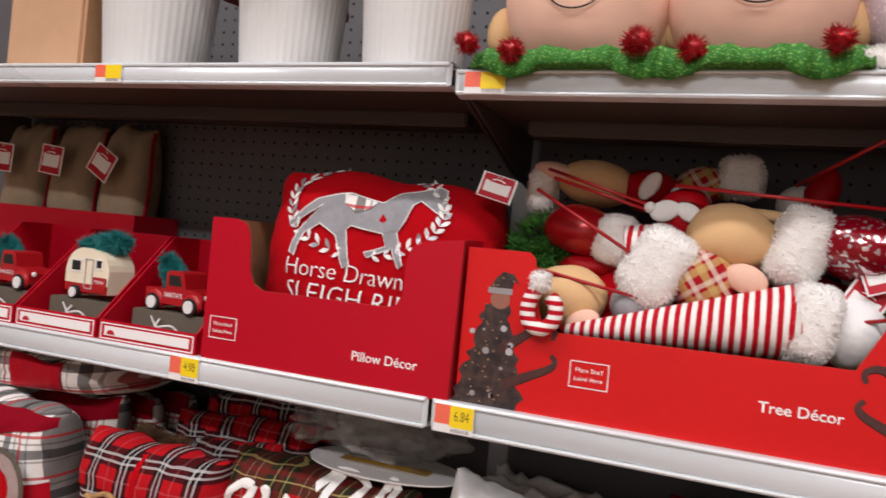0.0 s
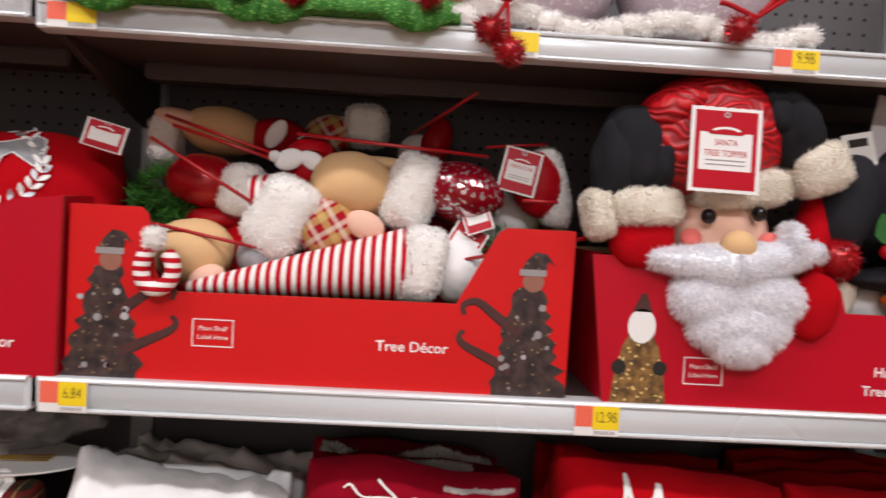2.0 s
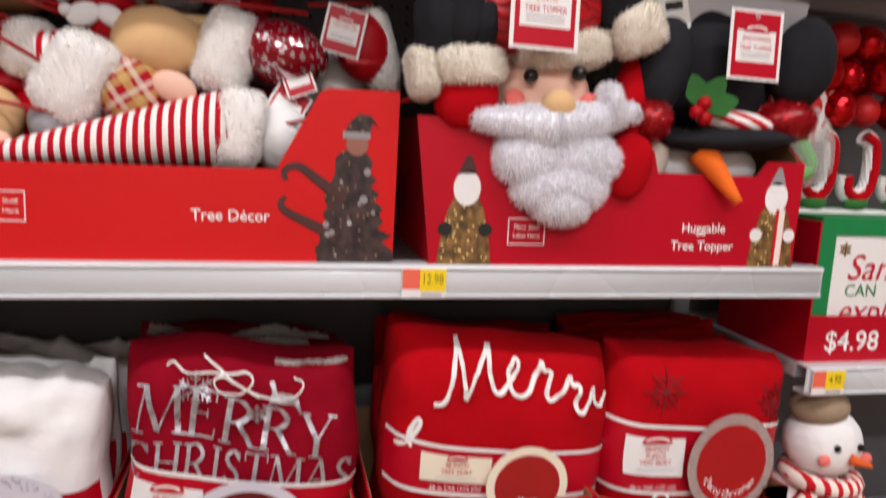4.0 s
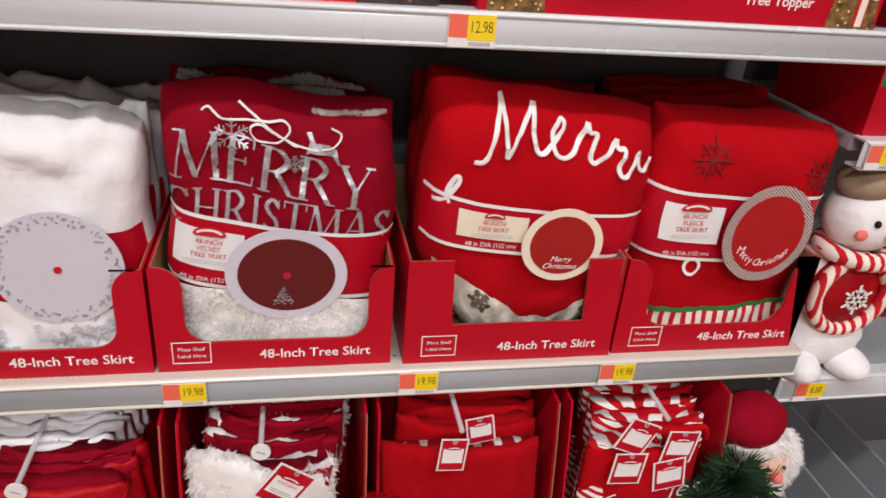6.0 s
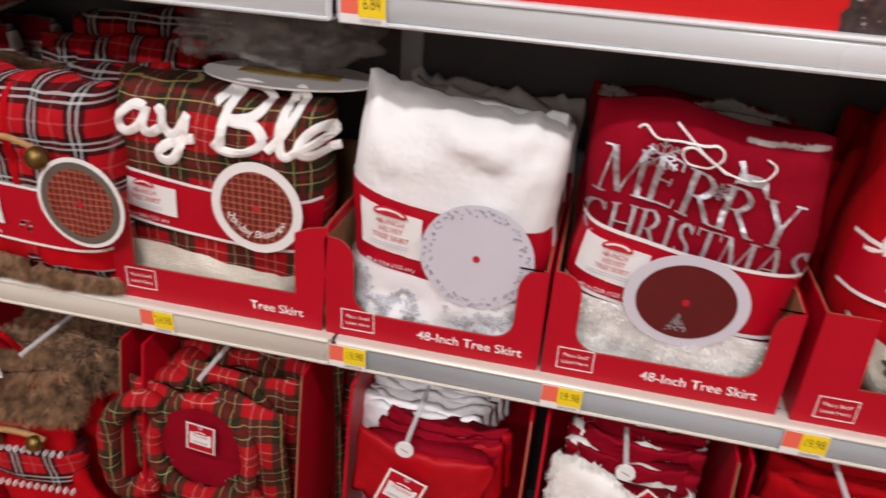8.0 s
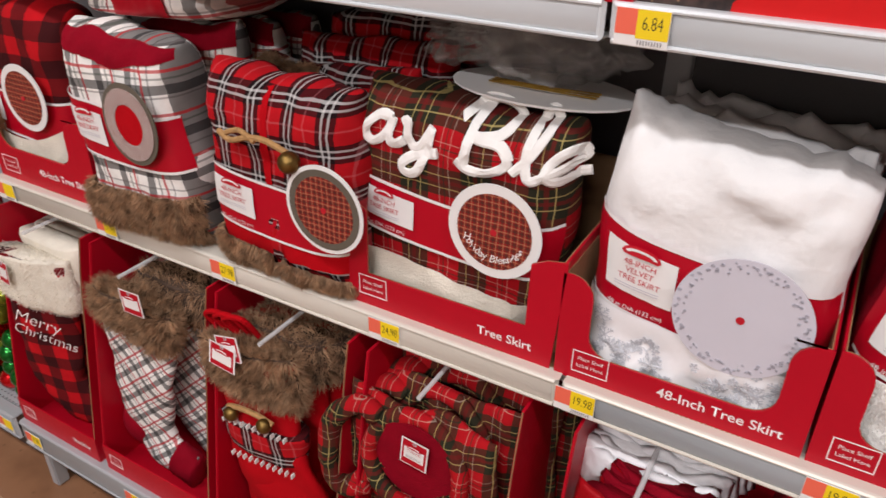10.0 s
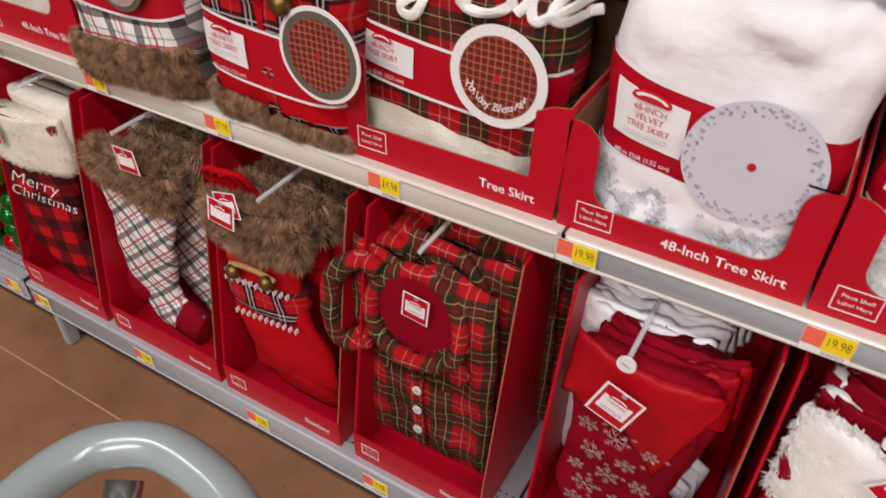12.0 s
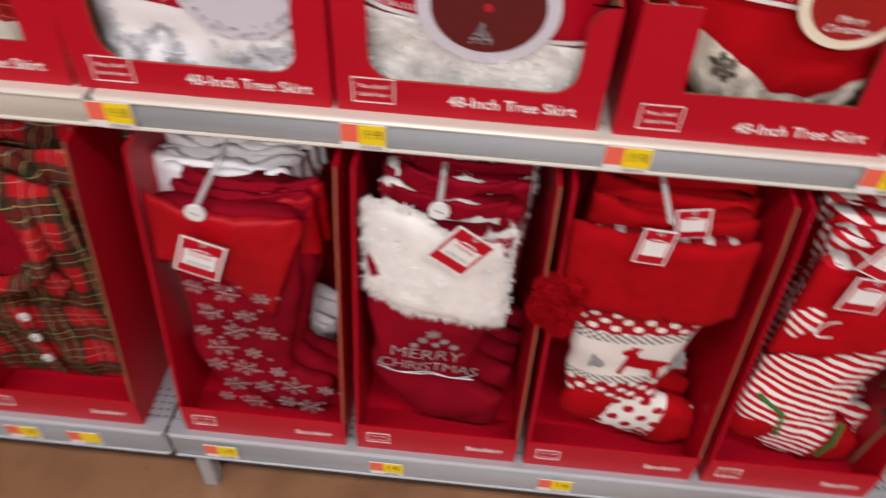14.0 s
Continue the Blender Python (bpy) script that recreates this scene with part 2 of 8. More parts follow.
for x0, left in ((-W, True), (0.0, False)):
    rise = 0.010 if left else 0.0
    shelf("lower_shelf", x0, x0 + W, RY_LOW, S2, 0.724, 0.768, CREAM_STEEL if left else STRIP_GREY, "steel shelf with a %s price rail, full of packaged tree skirts" % ("cream" if left else "grey"), CREAM_STEEL, lip=CREAM_STEEL)
    shelf("middle_shelf", x0, x0 + W, RY_MID, S3, 1.197, 1.238, LIP_STEEL, "dark steel shelf with a grey price rail, holding Christmas decor boxes", lip=LIP_STEEL)
    shelf("upper_shelf", x0, x0 + W, RY_TOP, S4 + rise, 1.630 + rise, 1.663 + rise, LIP_STEEL, "dark steel upper shelf with a shiny grey price rail")
    d = thing("base_deck", "grey perforated steel base deck of the shelving", "shelf")
    part("shelf_plate", box(x0 + 0.003, x0 + W - 0.003, RY_BASE + 0.031, BACK, S1 - 0.022, S1, 0.002), GREY_STEEL, d)
    rail(x0, x0 + W, RY_BASE, 0.139, 0.205, STRIP_GREY, d, GREY_STEEL)
    part("kick_plate", box(x0 + 0.003, x0 + W - 0.003, -0.03, -0.02, 0.0, S1 - 0.022), DARK_STEEL, d)
    part("foot", box(x0 + 0.020, x0 + 0.045, -0.075, -0.045, 0.0, S1 - 0.024, 0.003), GREY_STEEL, d)
    bp = thing("back_panel", "grey perforated steel back panel of the gondola", "back panel")
    part("panel", box(x0 + 0.02, x0 + W - 0.02, BACK, BACK + 0.015, 0.0, 2.3), PEG, bp)
for ux in (-W, 0.0, W):
    u = thing("upright", "slotted grey steel shelving upright post", "upright")
    part("post", box(ux - 0.018, ux + 0.018, BACK - 0.012, BACK + 0.03, 0.0, 2.3, 0.002), GREY_STEEL, u)


def holes(name, spots, parent, flat=True, r=0.0022):
    """Punched holes too small to pick apart, as one mesh of dark rounds."""
    verts, faces = [], []
    for x, y, z in spots:
        k = len(verts)
        for i in range(8):
            a = i * math.tau / 8
            verts.append((x + r * math.cos(a), y + r * math.sin(a), z) if flat else (x + r * math.cos(a), y, z + r * math.sin(a)))
        faces.append(tuple(range(k, k + 8)))
    me = bpy.data.meshes.new(name)
    me.from_pydata(verts, [], faces)
    me.materials.append(HOLE)
    ob = new(name, me)
    ob.parent = parent
    return tagged(ob, "rows of small punched holes", kind="stuff")


for d in [o for o in scene.objects if o.name.startswith("base_deck")]:
    x0 = d.children[0].bound_box[0][0]
    holes("perforation", [(x0 + 0.02 + 0.0127 * i, -0.060 + 0.0127 * j, S1 + 0.0006) for i in range(94) for j in range(5)], d)
for d in [o for o in scene.objects if o.name.startswith("lower_shelf")]:
    x0 = d.children[0].bound_box[0][0]
    holes("perforation", [(x0 + 0.02 + 0.0127 * i, 0.055, S2 + 0.0006) for i in range(94)], d, r=0.0018)
for d in [o for o in scene.objects if o.name.startswith("back_panel")]:
    x0 = d.children[0].bound_box[0][0]
    holes("perforation", [(x0 + 0.03 + 0.0254 * i, BACK - 0.0006, 1.26 + 0.0254 * j) for i in range(45) for j in range(38)], d, False, 0.003)
j = part("floor_joint", box(-7, 7, -0.168, -0.164, 0.0, 0.0008), surface("pale_floor_joint", rgb(176, 140, 108), 0.6))
tagged(j, "thin pale filled joint in the concrete floor", "floor joint", kind="structure")

# ---- cloth and paper materials ----
FELT_RED = surface("bright_red_fleece", rgb(178, 3, 18), 0.95, var=0.12, scale=12, fine=500, bump=0.3, sheen=0.06, spec=0.15, crease=1.2)
CRIMSON_VELVET = surface("crimson_velvet", rgb(136, 3, 28), 0.85, var=0.22, scale=10, fine=420, bump=0.3, sheen=0.06, spec=0.12, crease=1.5)
RED_SATIN = surface("shiny_red_velvet", rgb(168, 3, 20), 0.5, var=0.2, scale=9, fine=400, bump=0.15, sheen=0.0, spec=0.22, crease=1.8)
WHITE_PLUSH = surface("white_velvet_plush", rgb(238, 237, 236), 0.95, var=0.05, scale=9, fine=700, bump=0.10, dist=0.001, sheen=0.2, spec=0.15, crease=1.9)
WHITE_FUR = surface("white_faux_fur", rgb(240, 238, 234), 0.9, var=0.06, scale=30, fine=500, bump=0.6, dist=0.002, spec=0.15)
CREAM_FLEECE = surface("cream_fleece", rgb(226, 219, 204), 0.95, var=0.1, scale=18, fine=300, bump=0.5, dist=0.002, spec=0.15, crease=1.5)
BROWN_FUR = surface("brown_faux_fur", rgb(78, 62, 52), 0.85, var=0.4, scale=40, fine=600, bump=0.6, dist=0.003, spec=0.2)
BLACK_FELT = surface("black_felt", rgb(36, 36, 40), 0.95, var=0.25, scale=14, fine=450, bump=0.35, sheen=0.25, spec=0.15)
GREY_FELT = surface("grey_felt", rgb(150, 150, 154), 0.95, var=0.15, scale=40, fine=500, bump=0.3)
TAN_CLOTH = surface("tan_stretch_cloth", rgb(222, 182, 134), 0.85, var=0.06, scale=14, fine=600, bump=0.12, spec=0.2)
PINK_CLOTH = surface("pale_pink_cloth", rgb(236, 192, 170), 0.85, var=0.06, scale=14, fine=600, bump=0.12, spec=0.2)
BLUSH = surface("rosy_blush_cloth", rgb(236, 120, 112), 0.9, var=0.06)
CARD_WHITE = surface("white_card", rgb(236, 235, 233), 0.45, var=0.03, scale=6, fine=120, bump=0.04)
CARD_CREAM = surface("cream_card", rgb(236, 226, 204), 0.5, var=0.03)
CARD_SILVER = surface("pale_lilac_grey_card", rgb(208, 206, 216), 0.4, var=0.04, scale=6, fine=300, bump=0.05)
CARD_GREY = surface("grey_board", rgb(178, 176, 178), 0.6, var=0.05, scale=6)
MAROON_CARD = surface("dark_maroon_print", rgb(92, 16, 20), 0.4, var=0.08, scale=60)
TAG_YELLOW = surface("yellow_price_label", rgb(246, 214, 28), 0.5, var=0.03)
TAG_ORANGE = surface("coral_price_label", rgb(240, 108, 84), 0.5, var=0.03)
GREY_PALE = surface("pale_grey_print", rgb(192, 190, 200), 0.4)
INK = surface("black_ink", rgb(30, 28, 24), 0.6)
GREY_INK = surface("grey_print", rgb(150, 146, 146), 0.6)
SILVER_THREAD = surface("silver_thread", rgb(190, 190, 196), 0.35, 0.5, var=0.3, scale=200, fine=700, bump=0.5)
WHITE_THREAD = surface("white_embroidery", rgb(242, 240, 236), 0.8, var=0.05, scale=60, fine=700, bump=0.5)
DARK_THREAD = surface("dark_red_thread", rgb(120, 8, 16), 0.8, var=0.1)
GREEN_FELT = surface("green_felt", rgb(48, 110, 48), 0.9, var=0.2, scale=20, fine=450, bump=0.3)
PLASTIC_WHITE = surface("white_plastic", rgb(232, 232, 230), 0.3, var=0.03, bump=0.02)
PLASTIC_BLACK = surface("glossy_black_plastic", rgb(14, 14, 16), 0.12, bump=0.0)
TWINE = surface("jute_twine", rgb(176, 136, 88), 0.95, var=0.25, scale=90, fine=700, bump=0.7)
BRASS = surface("aged_brass", rgb(120, 96, 52), 0.4, 0.9, var=0.3, scale=40)
GOLD = surface("gold_wire", rgb(196, 156, 70), 0.3, 0.9)
BROWN_CARD = surface("grey_brown_card", rgb(96, 88, 76), 0.8, var=0.1)



def hair(name, col, var=0.1):
    """Fine hairs that let light through."""
    n = Nodes(name)
    c = n.mix(n.ramp(n.noise(60, 3), 0.3, 0.7), tuple(v * (1 - var) for v in col), tuple(min(1, v * (1 + var)) for v in col))
    n.done(c, 0.7, 0, 0, 0.2)
    tr = n.t.nodes.new("ShaderNodeBsdfTranslucent")
    mx = n.t.nodes.new("ShaderNodeMixShader")
    mx.inputs[0].default_value = 0.42
    n.put(tr, "Color", c)
    n.t.links.new(n.b.outputs[0], mx.inputs[1]), n.t.links.new(tr.outputs[0], mx.inputs[2])
    n.t.links.new(mx.outputs[0], n.t.nodes["Material Output"].inputs[0])
    return n.m


WHITE_HAIR = hair("white_fur_hair", rgb(252, 251, 249), 0.03)
CREAM_HAIR = hair("cream_fleece_hair", rgb(244, 239, 228), 0.04)
BROWN_HAIR = hair("brown_fur_hair", rgb(178, 146, 116), 0.6)
SPARKLE_HAIR = hair("white_tinsel_hair", rgb(250, 250, 254), 0.03)
RED_TARTAN = plaid("red_tartan_flannel", rgb(176, 16, 26), [(0.088, 0.30, 0.23, rgb(20, 42, 28), 0.80), (0.088, 0.30, 0.030, rgb(120, 20, 24), 0.5), (0.088, 0.20, 0.008, rgb(210, 190, 120), 0.5),
                                                            (0.088, 0.40, 0.008, rgb(210, 190, 120), 0.5), (0.088, 0.80, 0.009, rgb(30, 46, 34), 0.7), (0.088, 0.72, 0.006, rgb(222, 210, 190), 0.3), (0.088, 0.88, 0.006, rgb(222, 210, 190), 0.3)])
BLACK_TARTAN = plaid("red_black_white_plaid", rgb(186, 14, 26), [(0.062, 0.3, 0.20, rgb(10, 9, 13), 0.86), (0.062, 0.23, 0.024, rgb(240, 238, 236), 0.44), (0.062, 0.37, 0.024, rgb(240, 238, 236), 0.44), (0.062, 0.80, 0.02, rgb(236, 150, 156), 0.16)])
WHITE_TARTAN = plaid("white_red_black_plaid", rgb(250, 247, 242), [(0.068, 0.3, 0.11, rgb(24, 22, 26), 0.75), (0.068, 0.55, 0.025, rgb(60, 70, 60), 0.55), (0.068, 0.72, 0.035, rgb(196, 24, 36), 0.8), (0.075, 0.92, 0.02, rgb(80, 70, 70), 0.5)])
WHITE_TARTAN_DIAGONAL = plaid("white_diagonal_plaid", rgb(242, 240, 236), [(0.046, 0.3, 0.12, rgb(24, 22, 26), 0.72), (0.046, 0.62, 0.025, rgb(50, 50, 54), 0.6), (0.046, 0.8, 0.045, rgb(180, 22, 38), 0.8)], turn=0.75)
BUFFALO = plaid("red_black_buffalo_check", rgb(196, 14, 26), [(0.062, 0.5, 0.25, rgb(16, 12, 14), 0.72)])
TINY_TARTAN = plaid("printed_small_tartan", rgb(150, 30, 30), [(0.009, 0.4, 0.2, rgb(60, 50, 40), 0.5), (0.009, 0.85, 0.08, rgb(200, 150, 110), 0.4)], sheen=0.0)


def stripes(name, a, b, period, axis=0, duty=0.5, turn=0.0, waver=0.004):
    n = Nodes(name)
    co = n.axis(axis)
    if turn:
        co = n.math("ADD", n.math("MULTIPLY", n.axis(0), math.cos(turn)), n.math("MULTIPLY", n.axis(2), math.sin(turn)))
    co = n.math("ADD", co, n.math("MULTIPLY", n.noise(12, 2), waver))
    f = n.math("FRACT", n.math("DIVIDE", n.math("ADD", co, 5.0), period))
    knit = n.noise(500, 1)
    n.bump(knit, 0.4, 0.001)
    return n.done(n.mix(n.math("LESS_THAN", f, duty), a, b), 0.9, 0, 0.3, 0.2)


STRIPED = stripes("red_white_striped_knit", rgb(184, 16, 34), rgb(240, 236, 232), 0.0125, 0)
STRIPED_SLANT = stripes("candy_striped_knit", rgb(190, 20, 34), rgb(240, 236, 232), 0.014, 0, 0.5, 1.2, 0.02)
STRIPED_BOOT = stripes("striped_boot_knit", rgb(184, 16, 34), rgb(240, 236, 232), 0.0115, 2, 0.5, 0.0, 0.006)
STRIPED_FINE = stripes("fine_red_white_band", rgb(196, 30, 40), rgb(238, 226, 214), 0.016, 0, 0.55)
RIBBED = stripes("ribbed_printed_rim", rgb(196, 186, 180), rgb(128, 84, 80), 0.0032, 0, 0.5, 0.9, 0.0)


def glitter(name, base, spark, scale=420, share=0.42, rough=0.25, metal=0.7):
    """Cloth or tinsel whose small facets each catch the light in their own way."""
    n = Nodes(name)
    cell = n.voronoi(scale, 1)
    bright = n.math("GREATER_THAN", n.noise(scale * 0.9, 0), 1 - share)
    c = n.mix(bright, base, spark)
    vm = n.t.nodes.new("ShaderNodeBump")
    vm.inputs["Strength"].default_value, vm.inputs["Distance"].default_value = 1.0, 0.004
    sep = n.t.nodes.new("ShaderNodeSeparateColor")
    n.put(sep, 0, cell)
    n.put(vm, "Height", sep.outputs[0])
    n.put(n.b, "Normal", vm.outputs[0])
    return n.done(c, rough, n.math("MULTIPLY", bright, metal))


RED_GLITTER = glitter("red_glitter_cloth", rgb(150, 6, 20), rgb(214, 40, 46), 500)
SEQUIN = glitter("red_and_silver_sequins", rgb(130, 6, 26), rgb(225, 200, 205), 190, 0.38, 0.2)
GREEN_GLITTER = glitter("green_tinsel_cloth", rgb(54, 124, 40), rgb(130, 190, 90), 380, 0.35, 0.7, 0.1)
WHITE_GLITTER = glitter("white_sparkling_tinsel_fur", rgb(214, 216, 224), rgb(250, 250, 255), 420, 0.4, 0.4, 0.3)
PINK_GLITTER = glitter("pale_pink_sparkling_cloth", rgb(216, 200, 210), rgb(250, 240, 248), 300, 0.35, 0.4, 0.2)
SILVER_PRINT = surface("silver_snowflake_foil", rgb(198, 200, 206), 0.38, 0.0, var=0.1, scale=120)


def scroll_cloth():
    n = Nodes("red_embossed_scroll_cloth")
    w = n.t.nodes.new("ShaderNodeTexWave")
    w.wave_type = "RINGS"
    w.inputs["Scale"].default_value, w.inputs["Distortion"].default_value, w.inputs["Detail"].default_value = 30, 16, 1
    n.put(w, "Vector", n.co)
    c = n.mix(n.ramp(w.outputs[1], 0.35, 0.6), rgb(150, 8, 20), rgb(194, 14, 27))
    n.bump(w.outputs[1], 0.6, 0.003)
    return n.done(c, 0.45, 0, 0.3)


SCROLL = scroll_cloth()


def tulle():
    n = Nodes("white_tulle")
    n.b.inputs["Alpha"].default_value = 0.30
    return n.done(n.mix(n.noise(40, 3), rgb(200, 196, 194), rgb(240, 238, 236)), 0.8)


TULLE = tulle()


def photo_print():
    """A dark printed picture of a lit tree, as seen on the cardboard."""
    n = Nodes("dark_tree_print")
    v = n.noise(70, 4)
    c = n.mix(n.ramp(v, 0.35, 0.65), rgb(30, 24, 26), rgb(74, 56, 52))
    c = n.mix(n.math("LESS_THAN", n.voronoi(120), 0.16), c, rgb(150, 120, 90))
    return n.done(c, 0.45)


def lit_tree_print():
    n = Nodes("gold_lit_tree_print")
    c = n.mix(n.ramp(n.noise(90, 4), 0.35, 0.65), rgb(70, 52, 30), rgb(150, 112, 62))
    c = n.mix(n.math("LESS_THAN", n.voronoi(150), 0.22), c, rgb(244, 214, 140))
    return n.done(c, 0.45)


TREE_PRINT, LIT_PRINT = photo_print(), lit_tree_print()
BOOT_PRINT = surface("dark_brown_print", rgb(74, 42, 40), 0.45, var=0.2, scale=60)

FONT_RED = surface("red_print", rgb(190, 16, 38), 0.5)


# ---- soft shapes ----
class Bag:
    """A stuffed or folded cloth pack. Its front can carry print, bands and cards; u and v run over the face from -1 to 1."""

    def __init__(self, w, h, d, sag=0.0, wrinkle=0.006, seed=1, px=7.0, lean=0.0, top=0.0, pinch=0.0, band=None):
        self.w, self.h, self.d, self.sag, self.wr, self.seed, self.px, self.lean, self.top, self.pinch = w, h, d, sag, wrinkle, seed, px, lean, top, pinch
        self.foot, self.ruffle = None, 0.0
        self.band = band

    def at(self, u, v, off=0.0, front=True):
        cu, cv = max(-1, min(1, u)), max(-1, min(1, v))
        ev = cv * 0.72 if self.foot and cv < 0 else cv  # the lower end slumps against its tray
        e = ((1 - abs(cu) ** self.px) * (1 - abs(ev) ** self.px)) ** 0.42
        q = Vector((u * 2.1 + self.seed * 3.7, v * 2.1, self.seed * 1.3))
        wr = (noise.noise(q) + 0.5 * noise.noise(q * 2.7) + 0.35 * noise.noise(q * Vector((3.0, 7.0, 1.0)).length * 0.7)) * self.wr * min(1, e * 1.5)
        if self.band:
            gap = max(self.band[0] - 0.1 - v, v - self.band[1] - 0.1, 0.0)
            wr *= min(1.0, 0.12 + gap * 5)
        half = self.w / 2 * (1 - self.pinch * max(0, -cv) ** 2) * (1 - 0.03 * cv * cv)
        x = u * half + noise.noise(Vector((v * 1.7, self.seed, 4.0))) * 0.012 * abs(cu)
        z = (v + 1) / 2 * self.h + (self.top * cu + noise.noise(Vector((u * 1.5, self.seed, 9.0))) * 0.02) * max(0, cv) - self.sag * (1 - cu * cu) * max(0, cv)
        y = (-1 if front else 1) * self.d / 2 * e + wr + self.lean * (v + 1) / 2
        if self.ruffle:
            k = max(0.0, cv) ** 4 * self.ruffle
            z += k * (noise.noise(Vector((u * 5.0, self.seed * 2.2, 1.0))) + 0.6 * noise.noise(Vector((u * 13.0, self.seed * 2.2, 4.0))))
            y += k * 0.8 * noise.noise(Vector((u * 7.0, self.seed * 3.1, 7.0)))
        if self.foot:
            z = max(z, self.foot)
        return Vector((x, y - off, z))

    def mesh(self, n=26, m=26):
        bm = bmesh.new()
        s = [math.sin((2 * i / n - 1) * math.pi / 2) for i in range(n + 1)]
        t = [math.sin((2 * i / m - 1) * math.pi / 2) for i in range(m + 1)]
        fr = [[bm.verts.new(self.at(a, b)) for a in s] for b in t]
        bk = [[bm.verts.new(self.at(a, b, 0, False)) for a in s] for b in t]
        for j in range(m):
            for i in range(n):
                bm.faces.new((fr[j][i], fr[j][i + 1], fr[j + 1][i + 1], fr[j + 1][i]))
                bm.faces.new((bk[j][i + 1], bk[j][i], bk[j + 1][i], bk[j + 1][i + 1]))
        bmesh.ops.remove_doubles(bm, verts=bm.verts, dist=0.0004)
        ring = [e for e in bm.edges if e.is_boundary]
        bmesh.ops.holes_fill(bm, edges=ring)
        return bm

    def wrap(self, bm, off=0.002, cut=0.012):
        """Lays a flat mesh (x, z in metres over the face) onto the front."""
        for _ in range(3):
            long = [e for e in bm.edges if e.calc_length() > cut]
            if not long:
                break
            bmesh.ops.subdivide_edges(bm, edges=long, cuts=1)
        bmesh.ops.triangulate(bm, faces=bm.faces)
        for v in bm.verts:
            v.co = self.at(v.co.x / (self.w / 2), 2 * v.co.z / self.h - 1, off - v.co.y)
        return bm

    def patch(self, lower, upper, off=0.002, u0=-0.985, u1=0.985, n=30, m=8):
        """A strip of cloth or paper between two lines v = lower(u) and v = upper(u)."""
        bm = bmesh.new()
        rows = []
        for j in range(m + 1):
            rows.append([bm.verts.new(self.at(u, lower(u) + (upper(u) - lower(u)) * j / m, off)) for u in (u0 + (u1 - u0) * i / n for i in range(n + 1))])
        for j in range(m):
            for i in range(n):
                bm.faces.new((rows[j][i], rows[j][i + 1], rows[j + 1][i + 1], rows[j + 1][i]))
        return bm


def fur(bm, count, length, width=0.0012, droop=0.4, seed=3, keep=None):
    """Hairs as thin blades standing on a mesh, as one new mesh."""
    rnd = random.Random(seed)
    count, width = int(count * 1.7), width * 0.62
    bmesh.ops.recalc_face_normals(bm, faces=bm.faces)
    bmesh.ops.triangulate(bm, faces=bm.faces)
    bm.normal_update()
    if any(e.is_boundary for e in bm.edges):
        bmesh.ops.reverse_faces(bm, faces=[f for f in bm.faces if f.normal.y > 0.05])
        bm.normal_update()
    faces = [f for f in bm.faces if keep is None or keep(f.calc_center_median(), f.normal)]
    areas = np.cumsum([f.calc_area() for f in faces])
    verts, polys = [], []
    for _ in range(count):
        f = faces[min(len(faces) - 1, int(np.searchsorted(areas, rnd.random() * areas[-1])))]
        a, b = sorted((rnd.random(), rnd.random()))
        p = f.verts[0].co * a + f.verts[1].co * (b - a) + f.verts[2].co * (1 - b)
        lean = Vector((rnd.uniform(-1, 1), rnd.uniform(-1, 1), rnd.uniform(-1, 1))) * 0.55 + noise.noise_vector(p * 55) * 1.1
        way = (f.normal + lean + Vector((0, 0, -droop))).normalized() * length * rnd.uniform(0.6, 1.25)
        side = way.cross(Vector((rnd.uniform(-1, 1), rnd.uniform(-1, 1), rnd.uniform(-1, 1)))).normalized() * width
        k = len(verts)
        verts += [p - side, p + side, p + way * 0.6 + side * 0.7 + Vector((0, 0, -0.1 * length)), p + way + Vector((0, 0, -droop * 0.5 * length))]
        polys += [(k, k + 1, k + 2), (k, k + 2, k + 3)]
    bm.free()
    me = bpy.data.meshes.new("fur")
    me.from_pydata([tuple(v) for v in verts], [], polys)
    out = bmesh.new()
    out.from_mesh(me)
    bpy.data.meshes.remove(me)
    return out


def lump(cx, cy, cz, rx, ry, rz, ang=0.0, rough=0.0, seed=1, sub=3, about="y", square=1.0):
    """A soft uneven ball."""
    bm = bmesh.new()
    bmesh.ops.create_icosphere(bm, subdivisions=sub, radius=1)
    for v in bm.verts:
        k = 1 + rough * noise.noise(v.co * 1.6 + Vector((seed * 5.1, 0, 0)))
        if square != 1.0:
            v.co = Vector([math.copysign(abs(c) ** square, c) for c in v.co])
        v.co = Vector((v.co.x * rx * k, v.co.y * ry * k, v.co.z * rz * k))
    m = pose(cx, cy, cz, 0, ang, 0) if about == "y" else pose(cx, cy, cz, ang, 0, 0)
    bmesh.ops.transform(bm, matrix=m, verts=bm.verts)
    return bm


class Doll:
    """One mesh out of soft pieces with their own cloths."""

    def __init__(self):
        self.bm, self.mats = bmesh.new(), []

    def add(self, bm, material, smooth=True):
        if material not in self.mats:
            self.mats.append(material)
        k = self.mats.index(material)
        bmesh.ops.recalc_face_normals(bm, faces=bm.faces)
        for f in bm.faces:
            f.material_index, f.smooth = k, smooth
        join(self.bm, bm)
        return self

    def done(self, name, label, category, m=None, group="", parent=None):
        me = bpy.data.meshes.new(name)
        self.bm.to_mesh(me)
        self.bm.free()
        for x in self.mats:
            me.materials.append(x)
        ob = new(name, me)
        if m is not None:
            ob.matrix_basis = m
        if parent:
            ob.parent = parent
        return tagged(ob, label, category, group)


